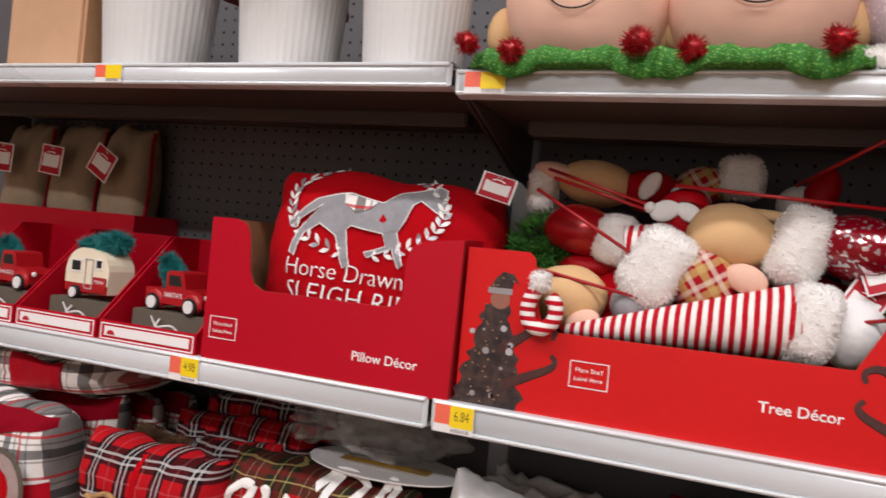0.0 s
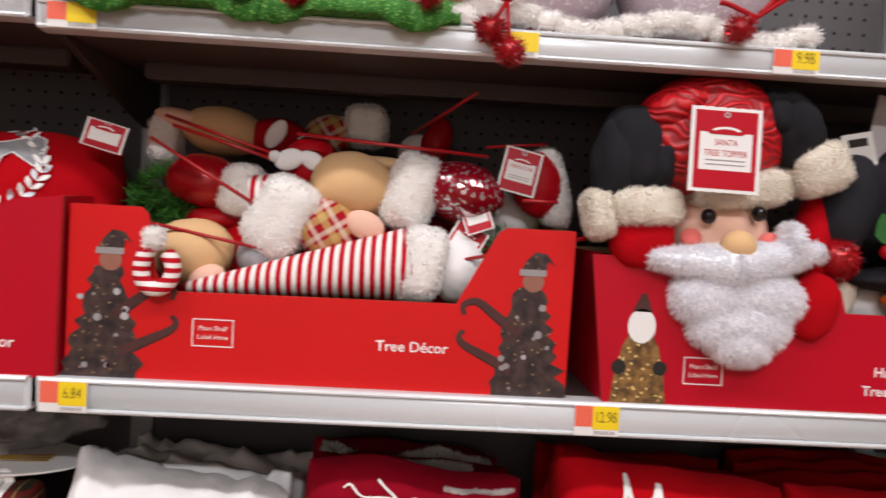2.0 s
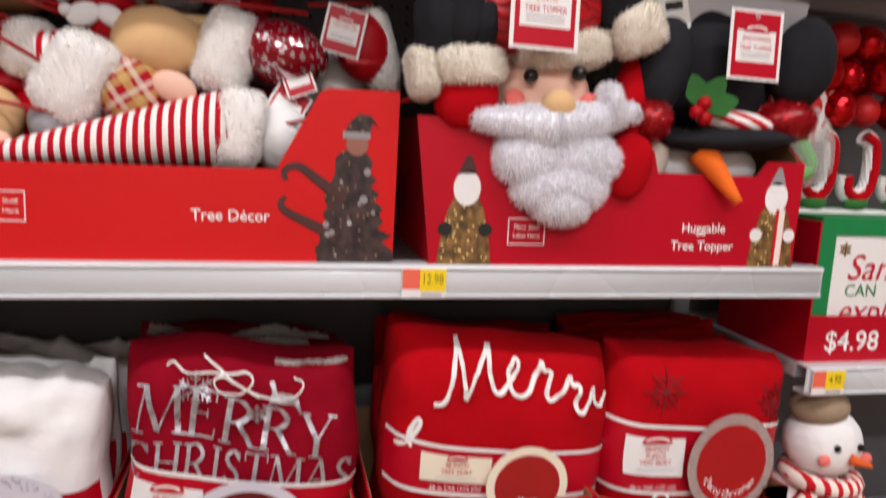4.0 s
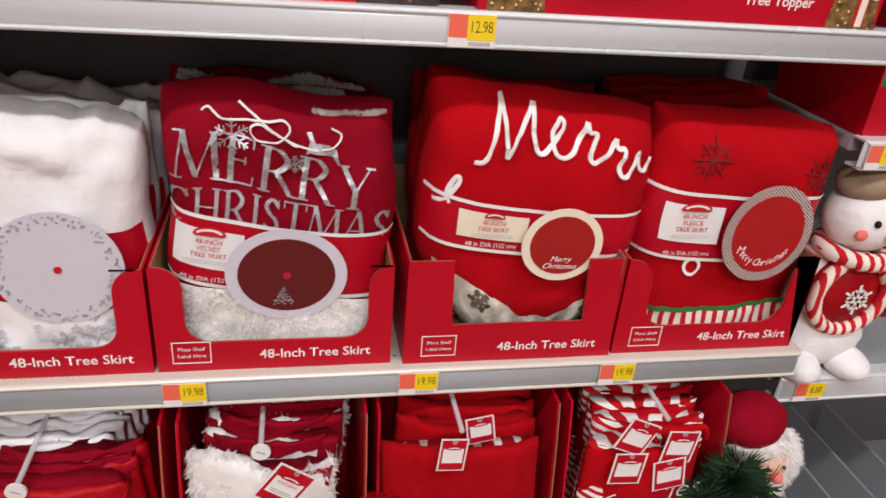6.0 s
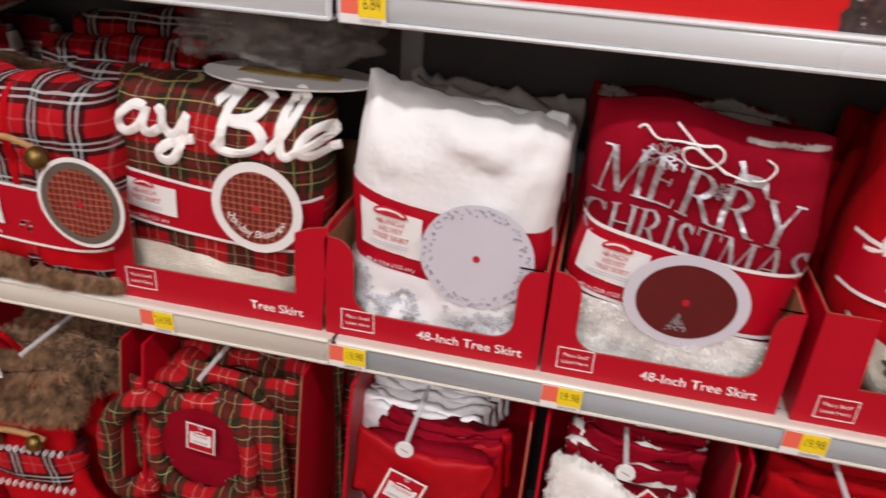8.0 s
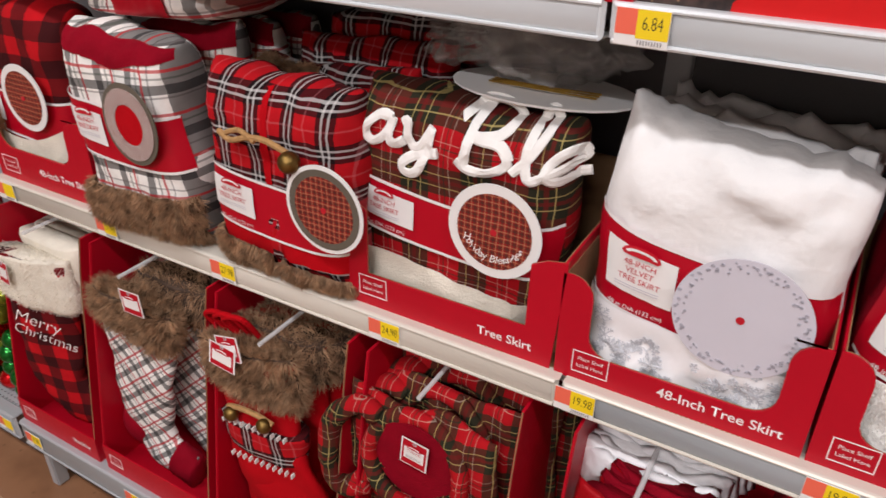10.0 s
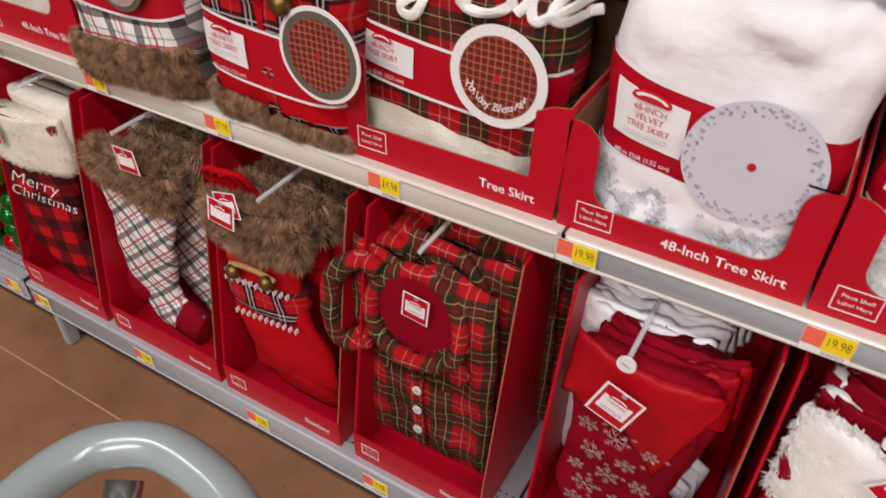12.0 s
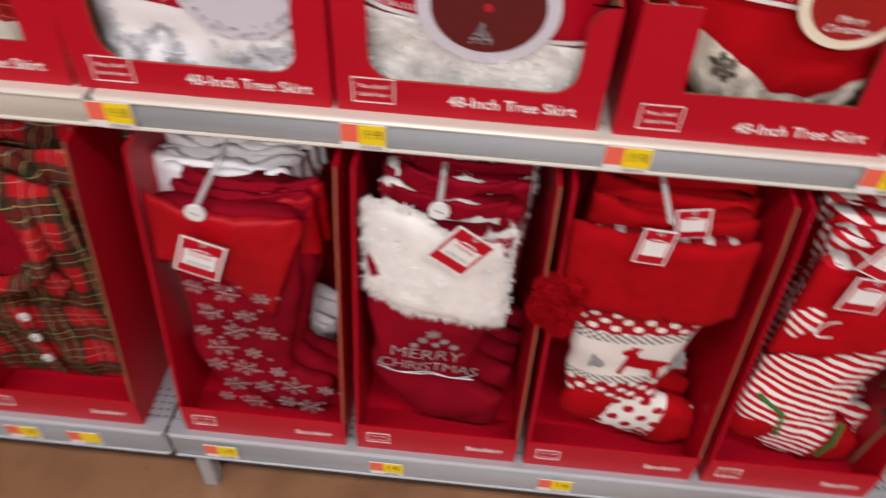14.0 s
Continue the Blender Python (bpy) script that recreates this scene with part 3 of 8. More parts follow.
def flat_disc(r, t, n=40, inner=0.0, rz=None):
    """A card disc or ring in the xz plane, its face towards -y."""
    rz = rz or r
    bm = bmesh.new()
    out = [[bm.verts.new((r * math.cos(i * math.tau / n), y, rz * math.sin(i * math.tau / n))) for i in range(n)] for y in (-t, 0)]
    if inner:
        k = inner / r
        ins = [[bm.verts.new((v.co.x * k, v.co.y, v.co.z * k)) for v in row] for row in out]
        for i in range(n):
            j = (i + 1) % n
            bm.faces.new((out[0][i], out[0][j], ins[0][j], ins[0][i])), bm.faces.new((out[1][j], out[1][i], ins[1][i], ins[1][j]))
            bm.faces.new((out[0][j], out[0][i], out[1][i], out[1][j])), bm.faces.new((ins[0][i], ins[0][j], ins[1][j], ins[1][i]))
    else:
        bm.faces.new(out[0]), bm.faces.new(out[1][::-1])
        for i in range(n):
            j = (i + 1) % n
            bm.faces.new((out[0][j], out[0][i], out[1][i], out[1][j]))
    return bm


def frame_bars(w, h, t, y0, y1):
    """A thin rectangular outline, centred on the origin."""
    bm = bmesh.new()
    for b in ((-w / 2, w / 2, -h / 2, -h / 2 + t), (-w / 2, w / 2, h / 2 - t, h / 2), (-w / 2, -w / 2 + t, -h / 2 + t, h / 2 - t), (w / 2 - t, w / 2, -h / 2 + t, h / 2 - t)):
        box(b[0], b[1], y0, y1, b[2], b[3], 0, bm)
    return bm


def snowflake(r, t=0.0012, twigs=2, arms=6):
    """A flat six-armed snow crystal in the xz plane."""
    bm = bmesh.new()
    for k in range(arms):
        one = box(-t, t, -0.0004, 0.0004, 0, r)
        for j in range(twigs):
            z = r * (0.42 + 0.3 * j)
            for s in (-1, 1):
                join(one, box(-t * 0.8, t * 0.8, -0.0004, 0.0004, 0, r * (0.36 - 0.1 * j)), pose(0, 0, z, 0, s * 50, 0))
        join(bm, one, pose(0, 0, 0, 0, k * 360 / arms, 0))
    return bm


GLYPHS = {
    "a": (0.50, [(0.34, 0.40), (0.20, 0.46), (0.06, 0.30), (0.04, 0.10), (0.14, 0), (0.28, 0.12), (0.36, 0.42)], [(0.36, 0.42), (0.34, 0.12), (0.42, 0), (0.54, 0.10)]),
    "y": (0.48, [(0, 0.36), (0.06, 0.42), (0.08, 0.20), (0.16, 0.04), (0.28, 0.12), (0.38, 0.44)], [(0.38, 0.44), (0.34, 0), (0.22, -0.36), (0.08, -0.40), (0.04, -0.28), (0.2, -0.08), (0.5, 0.10)]),
    "B": (0.64, [(0.16, 0.95), (0.14, 0.5), (0.10, 0.0)], [(-0.02, 0.70), (0.12, 0.95), (0.38, 1.0), (0.52, 0.84), (0.42, 0.62), (0.2, 0.54)], [(0.2, 0.54), (0.48, 0.50), (0.58, 0.26), (0.42, 0.04), (0.16, 0), (0.02, 0.10)]),
    "l": (0.32, [(0, 0.10), (0.16, 0.40), (0.28, 0.80), (0.24, 1.0), (0.14, 0.85), (0.12, 0.3), (0.20, 0.02), (0.34, 0.10)]),
    "e": (0.38, [(0, 0.10), (0.18, 0.20), (0.30, 0.36), (0.20, 0.46), (0.06, 0.30), (0.06, 0.10), (0.18, 0), (0.38, 0.10)]),
    " ": (0.24,)}


# capitals with thick and thin strokes: width, straight strokes (x0, z0, x1, z1, thickness), feet (x, z), bowls
SERIFS = {
    "M": (1.04, ((0.10, 0, 0.19, 1, 0.04), (0.19, 1, 0.50, 0.04, 0.12), (0.51, 0.04, 0.82, 1, 0.04), (0.82, 1, 0.92, 0, 0.12)), ((0.10, 0), (0.92, 0), (0.13, 1), (0.86, 1)), ()),
    "E": (0.70, ((0.16, 0, 0.16, 1, 0.12), (0.60, 0.0, 0.62, 0.2, 0.03), (0.58, 0.82, 0.58, 1.0, 0.03), (0.44, 0.42, 0.44, 0.60, 0.03)), ((0.30, 0, 0.62), (0.30, 1, 0.60), (0.30, 0.5, 0.34)), ()),
    "R": (0.80, ((0.16, 0, 0.16, 1, 0.12), (0.38, 0.5, 0.72, 0.0, 0.12)), ((0.16, 0), (0.14, 1), (0.76, 0, 0.16)), (((0.16, 0.98), (0.40, 0.99), (0.58, 0.77), (0.42, 0.52), (0.16, 0.49)),)),
    "Y": (0.82, ((0.12, 1, 0.42, 0.46, 0.12), (0.72, 1, 0.44, 0.46, 0.04), (0.42, 0, 0.42, 0.5, 0.12)), ((0.12, 1), (0.72, 1, 0.20), (0.42, 0)), ()),
    "C": (0.78, ((0.66, 0.72, 0.66, 0.98, 0.03),), (), (((0.66, 0.76), (0.50, 0.98), (0.22, 0.90), (0.10, 0.5), (0.24, 0.08), (0.50, 0.02), (0.70, 0.22)),)),
    "H": (0.92, ((0.18, 0, 0.18, 1, 0.12), (0.74, 0, 0.74, 1, 0.12)), ((0.18, 0), (0.18, 1), (0.74, 0), (0.74, 1), (0.46, 0.5, 0.5)), ()),
    "I": (0.38, ((0.19, 0, 0.19, 1, 0.12),), ((0.19, 0), (0.19, 1)), ()),
    "S": (0.60, ((0.48, 0.74, 0.48, 0.98, 0.03), (0.10, 0.02, 0.10, 0.26, 0.03)), (), (((0.48, 0.80), (0.30, 0.99), (0.12, 0.80), (0.22, 0.58), (0.40, 0.42), (0.48, 0.20), (0.30, 0.01), (0.10, 0.20)),)),
    "T": (0.72, ((0.36, 0, 0.36, 1, 0.12), (0.05, 0.78, 0.05, 1, 0.03), (0.67, 0.78, 0.67, 1, 0.03)), ((0.36, 0), (0.36, 1, 0.66)), ()),
    "A": (0.84, ((0.10, 0, 0.40, 1, 0.04), (0.40, 1, 0.70, 0, 0.12)), ((0.10, 0), (0.72, 0), (0.40, 0.34, 0.34)), ())}


def serif(text, size, sx=1.0):
    """Embroidered capitals as thin plates in the xz plane, centred, the foot on z = 0."""
    bm, x = bmesh.new(), 0.0
    total = sum(SERIFS[ch][0] for ch in text)

    def put(points):
        join(bm, slab([((x + px - total / 2) * size * sx, pz * size) for px, pz in points], -0.0004, 0.0004))

    for ch in text:
        adv, straight, feet, bowls = SERIFS[ch]
        for x0, z0, x1, z1, w in straight:
            put([(x0 - w / 2, z0), (x0 + w / 2, z0), (x1 + w / 2, z1), (x1 - w / 2, z1)])
        for foot in feet:
            w = foot[2] if len(foot) > 2 else 0.26
            z = min(0.965, max(0.0, foot[1] - 0.02))
            put([(foot[0] - w / 2, z), (foot[0] + w / 2, z), (foot[0] + w / 2, z + 0.035), (foot[0] - w / 2, z + 0.035)])
        for bowl in bowls:
            pts = [(p.x, p.z) for p in smooth_path([(a, 0, b) for a, b in bowl], 5)]
            for (ax, az), (bx, bz) in zip(pts, pts[1:]):
                d = Vector((bx - ax, bz - az)).normalized()
                w = 0.02 + 0.042 * abs(d.y)
                put([(ax - d.y * w, az + d.x * w), (bx - d.y * w, bz + d.x * w), (bx + d.y * w, bz - d.x * w), (ax + d.y * w, az - d.x * w)])
        x += adv
    return bm


def script(text, size, radius, sx=1.0):
    """Brush lettering as flattened cords in the xz plane, centred, its foot on z = 0."""
    bm, x = bmesh.new(), 0.0
    total = sum(GLYPHS[ch][0] for ch in text)
    for ch in text:
        for stroke in GLYPHS[ch][1:]:
            pts = smooth_path([((x + px - total / 2) * size * sx, 0, pz * size) for px, pz in stroke], 5)
            join(bm, tube(pts, radius, 7), Matrix.Diagonal((1, 0.4, 1, 1)))
        x += GLYPHS[ch][0]
    return bm


# ---- price labels and hang tags ----
def price_tag(x, y, z, price, was=True, width=0.054, height=0.036):
    """A shelf price label: orange and yellow fields over a white strip with bars."""
    t = thing("price_tag", "yellow and orange shelf price label on the rail", "price label", x, y, z, group="shelf price labels")
    part("card", box(0, width, -0.0012, 0, 0, height, 0.0002), CARD_WHITE, t)
    part("orange_field", box(0.0005, width * 0.4, -0.0016, -0.0012, height * 0.3, height - 0.0005), TAG_ORANGE, t)
    part("yellow_field", box(width * 0.4, width - 0.0005, -0.0016, -0.0012, height * 0.22, height - 0.0005), TAG_YELLOW, t)
    if price:
        part("price", move(letters(price, 0.0185, align="CENTER", bold=-0.0002), width * 0.69, -0.0018, height * 0.46, sx=0.66), INK, t)
    bars = bmesh.new()
    for i in range(9):
        box(width * 0.45 + i * 0.0028, width * 0.45 + i * 0.0028 + 0.0013, -0.0018, -0.0012, 0.002, 0.0062, 0, bars)
    part("bar_code", bars, GREY_INK, t)


def emblem(w, parent, x, y, z, material=None):
    """The maker's mark as a plain arched shape."""
    part("emblem", move(slab(arc(0, 0, w, 0, 180, 10, w * 0.45) + [(-w * 0.8, -w * 0.1), (w * 0.8, -w * 0.1)], -0.0006, 0), x, y, z), material or FONT_RED, parent)
    part("emblem_line", move(slab(arc(0, 0, w * 0.82, 20, 160, 8, w * 0.3) + arc(0, 0, w * 0.6, 160, 20, 8, w * 0.18), -0.0010, -0.0006), x, y, z), CARD_WHITE, parent)


def hang_tag(x, y, z, lines, rx=0.0, ry=0.0, rz=0.0, w=0.05, h=0.072, cord=True):
    """A red hang tag with a pinked white edge and a white panel."""
    t = thing("hang_tag", "red paper hang tag with a white panel and edge", "hang tag", x, y, z, rz, rx, ry, group="hang tags")
    edge = []
    n = 14
    for i in range(n):
        edge.append((-w / 2 + w * i / n, -h / 2 + (0.0008 if i % 2 else 0)))
    edge += [(w / 2, -h / 2 + h * i / n) for i in range(n)]
    edge += [(w / 2 - w * i / n, h / 2 - (0.0008 if i % 2 else 0)) for i in range(n)] + [(-w / 2, h / 2 - h * i / n) for i in range(n)]
    part("card", slab(edge, -0.0008, 0), CARD_WHITE, t)
    part("red_field", box(-w * 0.44, w * 0.44, -0.0012, -0.0008, -h * 0.455, h * 0.455), RED, t)
    part("white_panel", box(-w * 0.37, w * 0.37, -0.0016, -0.0012, -h * 0.24, h * 0.2, 0.0001), CARD_WHITE, t)
    emblem(w * 0.27, t, 0, -0.0016, h * 0.2, RED)
    if lines:
        for i, s in enumerate(lines):
            part("tag_text", move(letters(s, w * 0.125), 0, -0.0020, h * 0.05 - i * w * 0.15, sx=0.82), FONT_RED, t)
        fp = bmesh.new()
        for i in range(2):
            box(-w * 0.28, w * 0.28, -0.0020, -0.0016, -h * (0.13 + 0.05 * i), -h * (0.117 + 0.05 * i), 0, fp)
        part("fine_print", fp, GREY_INK, t)
    part("eyelet", move(flat_disc(0.0035, 0.0006, 12, 0.0018), 0, -0.0012, h * 0.41), CARD_GREY, t)
    return t


# ---- cardboard display boxes ----
def place_label(parent, x, y, z, w=0.048, h=0.033):
    part("label_outline", move(frame_bars(w, h, 0.0012, -0.0006, 0), x, y, z), WHITE_INK, parent)
    part("label_text", move(letters("Place Shelf", w * 0.165), x, y - 0.0006, z + 0.003), WHITE_INK, parent)
    part("label_text", move(letters("Label Here", w * 0.165), x, y - 0.0006, z - 0.0075), WHITE_INK, parent)


def display_box(name, label, x0, x1, y0, z0, depth, front, title, title_at, label_at, size=0.0195, colour=None, side_h=None, lines=None):
    """An open-topped printed carton: cut front panel, sides, back, floor, brown inside."""
    colour = colour or RED
    w = x1 - x0
    t = thing(name, label, "display box", x0, y0, z0)
    part("front_panel", slab(front, 0, 0.003), colour, t)
    part("front_liner", slab(front, 0.003, 0.0045), KRAFT, t)
    h = side_h or front[-1][1]
    top_r = max(p[1] for p in front if p[0] > w - 0.02)
    top_l = max(p[1] for p in front if p[0] < 0.02)
    for sx, hh in ((0.0, top_l), (w - 0.003, top_r)):
        prof = [(0.003, 0.0), (depth, 0.0), (depth, h), (0.05, h), (0.003, hh)]
        part("side_panel", slab(prof, sx, sx + 0.003, "x"), colour, t)
        lx = sx + 0.003 if sx == 0 else sx - 0.0015
        part("side_liner", slab([(p[0] if p[0] > 0.004 else 0.005, p[1]) for p in prof], lx, lx + 0.0015, "x"), KRAFT, t)
    part("back_wall", box(0.0035, w - 0.0035, depth - 0.003, depth, 0, h), KRAFT, t)
    part("floor_panel", box(0.0035, w - 0.0035, 0.0046, depth - 0.0035, 0.0005, 0.003), KRAFT, t)
    for i, s in enumerate(title.split("|") if title else ()):
        part("title", move(letters(s, size, bold=0.0002), title_at[0], -0.0006, title_at[1] - i * size * 1.35), WHITE_INK, t)
    if label_at:
        place_label(t, label_at[0], -0.0002, label_at[1])
    teeth = bmesh.new()
    for i in range(18):
        box(w * 0.45 + i * 0.006, w * 0.45 + i * 0.006 + 0.003, -0.0012, 0.001, 0.0, 0.0025, 0, teeth)
    part("torn_edge", teeth, KRAFT, t)
    return t


def cut_front(w, h, x0, x1, low, r=0.02, rim=0.0, left=None, right=None, slope=0.0):
    """The outline of a front panel with a rounded dip between x0 and x1."""
    hl, hrr = left or h, right or h
    pts = [(0, 0), (w, 0), (w, hrr - rim)]
    pts += arc(x1 + rim, hrr - rim, rim, 90, 90, 1) if rim < 1e-6 else [(x1 + r * 2.2, hrr)]
    pts += arc(x1 + slope + r, hrr - r, r, 90, 180, 5) + arc(x1 - r, low + r, r, 0, -90, 5)[0:] + arc(x0 + r, low + r, r, 270, 180, 5) + arc(x0 - slope - r, hl - r, r, 0, 90, 5)
    pts += [(0, hl)] if rim < 1e-6 else [(0, hl - rim)]
    clean = []
    for p in pts:
        if not clean or (abs(p[0] - clean[-1][0]) + abs(p[1] - clean[-1][1])) > 1e-5:
            clean.append(p)
    return clean


# ---- tree skirts on the lower shelf ----
def sleeve(bag, parent, v0, v1, panel_u, lines, tilt=0.0, dia=True, cream=False, sag=0.05):
    """The red paper sleeve round a folded skirt with its white panel."""
    lo, up = (lambda u: v0 + tilt * u - sag * (1 - u * u)), (lambda u: v1 + tilt * u - sag * (1 - u * u))
    s = part("paper_sleeve", bag.patch(lo, up, 0.004), RED, parent, smooth=True)
    for a, b in ((lambda u: lo(u) - 0.012, lambda u: lo(u) + 0.016), (lambda u: up(u) - 0.016, lambda u: up(u) + 0.012)):
        part("sleeve_edge", bag.patch(a, b, 0.0056, m=2), CARD_WHITE, s, smooth=True)
    hw = 0.30
    mid = lambda u: (lo(u) + up(u)) / 2 + (v1 - v0) * 0.07
    half = (v1 - v0) * 0.30
    part("white_panel", bag.patch(lambda u: mid(u) - half, lambda u: mid(u) + half * 0.9, 0.0068, panel_u - hw, panel_u + hw, 14, 10), CARD_CREAM if cream else CARD_WHITE, s, smooth=True)
    px, pz = panel_u * bag.w / 2, (mid(panel_u) + 1) / 2 * bag.h
    tall = half * bag.h / 2
    er = min(0.022, tall * 0.75)
    em = slab(arc(0, 0, er, 0, 180, 8, er * 0.5) + [(-er * 0.85, -er * 0.1), (er * 0.85, -er * 0.1)], -0.0001, 0.0001)
    slope = -math.degrees(math.atan(tilt * bag.h / bag.w))
    part("emblem", bag.wrap(move(em, px, 0, pz + tall * 0.72, slope), 0.0096), FONT_RED, s)
    line = slab(arc(0, 0, er * 0.86, 15, 165, 8, er * 0.36) + arc(0, 0, er * 0.66, 165, 15, 8, er * 0.22), -0.0001, 0.0001)
    part("emblem_line", bag.wrap(move(line, px, 0, pz + tall * 0.72, slope), 0.0102), CARD_WHITE, s)
    size = min(0.0108, tall * 1.15 / (len(lines) + 0.6))
    for i, line in enumerate(lines):
        part("sleeve_text", bag.wrap(move(letters(line, size), px, 0, pz + tall * 0.62 - size * 1.05 * (i + 1), slope), 0.0096), FONT_RED, s)
    fp = bmesh.new()
    for i in range(2):
        zz = tall * 0.62 - size * 1.05 * (len(lines) + 0.5) - 0.003 * i
        box(-0.026, 0.026, -0.0001, 0.0001, zz - 0.0008, zz, 0, fp)
    part("fine_print", bag.wrap(move(fp, px, 0, pz, slope), 0.0094), GREY_PALE, s)
    if dia:
        part("sleeve_text", bag.wrap(move(letters("48 in DIA (122 cm)", 0.0085), px, 0, (lo(panel_u) + 1) / 2 * bag.h + 0.0065, slope), 0.0075), WHITE_INK, s)
    return s


def round_card(parent, x, y, z, r, rim_mat, face_mat, dot=True, rz=None, text="", ry=0.0):
    """The round card that shows the opened skirt."""
    rz = rz or r
    c = part("round_card", move(flat_disc(r, 0.0015, 48, 0, rz), x, y, z, ry), rim_mat, parent)
    if face_mat:
        part("card_picture", move(flat_disc(r * 0.80, 0.0008, 40, 0, rz * 0.80), x, y - 0.0015, z, ry), face_mat, c)
    if dot:
        part("red_dot", move(flat_disc(0.0045, 0.0006, 14), x, y - 0.0024, z, ry), FONT_RED, c)
    if text:
        for i, ch in enumerate(text):
            a = radians(-90 + (i - (len(text) - 1) / 2) * 7.6)
            part("card_text", move(letters(ch, r * 0.24, 0.2), x + math.cos(a) * r * 0.66, y - 0.0024, z + math.sin(a) * rz * 0.66, 0), WHITE_INK, c)
    return c


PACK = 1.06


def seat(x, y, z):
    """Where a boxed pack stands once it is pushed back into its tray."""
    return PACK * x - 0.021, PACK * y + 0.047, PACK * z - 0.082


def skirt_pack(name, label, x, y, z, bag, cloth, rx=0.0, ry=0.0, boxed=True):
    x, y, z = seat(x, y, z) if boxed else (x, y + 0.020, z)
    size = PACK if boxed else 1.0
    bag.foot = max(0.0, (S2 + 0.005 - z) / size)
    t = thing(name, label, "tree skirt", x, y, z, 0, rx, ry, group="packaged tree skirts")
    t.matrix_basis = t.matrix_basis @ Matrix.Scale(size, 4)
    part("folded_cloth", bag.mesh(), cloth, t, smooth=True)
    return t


PITCH = 0.305
BX = [-0.016 + PITCH * i for i in range(4)]
BOXW, BOXH = 0.300, 0.158
FY = 0.037

# white velvet skirt
f = cut_front(BOXW, 0.152, 0.040, 0.262, 0.042, 0.03, 0.0)
display_box("tree_skirt_box", "red printed cardboard tray holding a white tree skirt", BX[0], BX[0] + BOXW, FY, S2, 0.35, f, "48-Inch Tree Skirt", (0.205, 0.019), (0.047, 0.030))
b = Bag(0.266, 0.332, 0.13, wrinkle=0.022, seed=2, top=-0.012, band=(-0.28, 0.32))
b.ruffle = 0.007
t = skirt_pack("tree_skirt", "folded white velvet tree skirt in a red paper sleeve", BX[0] + 0.165, 0.085, S2 + 0.012, b, WHITE_PLUSH, ry=1.5)
part("printed_hem", b.patch(lambda u: -0.97, lambda u: -0.30 - 0.08 * u, 0.013), surface("white_satin_hem", rgb(244, 244, 246), 0.5, var=0.05, scale=20), t, smooth=True)
rnd = random.Random(4)
for i in range(44):
    part("snowflake_print", b.wrap(move(snowflake(rnd.choice((0.006, 0.009, 0.014, 0.020)), 0.0005), rnd.uniform(-0.115, 0.115), 0, rnd.uniform(0.035, 0.115), rnd.uniform(0, 60)), 0.0150, 0.03), SILVER_PRINT, t)
sleeve(b, t, -0.29, 0.32, -0.52, ("48-INCH", "VELVET", "TREE SKIRT"), -0.07)
c = round_card(t, 0.043, -0.080, 0.163, 0.071, CARD_SILVER, None)
ring = bmesh.new()
for i in range(110):
    a = i * math.tau / 110
    join(ring, snowflake(rnd.uniform(0.0012, 0.0028), 0.00018, 1), pose(0.043 + math.cos(a) * rnd.uniform(0.055, 0.068), -0.0818, 0.163 + math.sin(a) * rnd.uniform(0.055, 0.068)))
part("card_print", ring, GREY_PALE, c)
for i in range(3):
    bb = Bag(0.266, 0.318 - 0.006 * i, 0.05, wrinkle=0.02, seed=12 + i, top=-0.010)
    bb.ruffle = 0.014
    tt = skirt_pack("tree_skirt", "folded white velvet tree skirt behind the first one", BX[0] + 0.163 + 0.006 * i, 0.172 + 0.048 * i, S2 + 0.012, bb, WHITE_PLUSH)
    part("paper_sleeve", bb.patch(lambda u: -0.24, lambda u: 0.30, 0.014), RED, tt, smooth=True)

# crimson velvet skirt
f = cut_front(BOXW, 0.155, 0.038, 0.268, 0.045, 0.03, 0.0, right=0.152)
display_box("tree_skirt_box", "red printed cardboard tray holding a crimson tree skirt", BX[1], BX[1] + BOXW, FY, S2, 0.35, f, "48-Inch Tree Skirt", (0.200, 0.019), (0.043, 0.031))
b = Bag(0.272, 0.350, 0.12, wrinkle=0.014, seed=5, top=-0.012, band=(-0.31, 0.17))
t = skirt_pack("tree_skirt", "crimson velvet tree skirt with silver Merry Christmas embroidery", BX[1] + 0.150, 0.085, S2 + 0.014, b, CRIMSON_VELVET, ry=1.0)
part("embroidery", b.wrap(move(serif("MERRY", 0.055, 1.00), -0.012, 0, 0.243, 8.5), 0.003), SILVER_THREAD, t, "silver embroidered capitals")
part("embroidery", b.wrap(move(serif("CHRISTMAS", 0.042, 0.94), -0.008, 0, 0.194, 6.0), 0.003), SILVER_THREAD, t, "silver embroidered capitals")
sw = smooth_path([(-0.086, 0, 0.330), (-0.078, 0, 0.332), (-0.062, 0, 0.320), (-0.030, 0, 0.322), (0.0, 0, 0.330), (0.010, 0, 0.322), (-0.004, 0, 0.306), (-0.026, 0, 0.302), (-0.034, 0, 0.312), (-0.022, 0, 0.320), (0.002, 0, 0.312), (0.030, 0, 0.302), (0.058, 0, 0.306), (0.070, 0, 0.320), (0.058, 0, 0.330)])
part("scroll_embroidery", b.wrap(tube(sw, 0.0013, 5), 0.003), WHITE_THREAD, t)
part("scroll_embroidery", b.wrap(tube(smooth_path([(-0.046, 0, 0.338), (-0.030, 0, 0.328), (-0.010, 0, 0.318), (0.018, 0, 0.304)]), 0.0014, 5), 0.003), WHITE_THREAD, t)
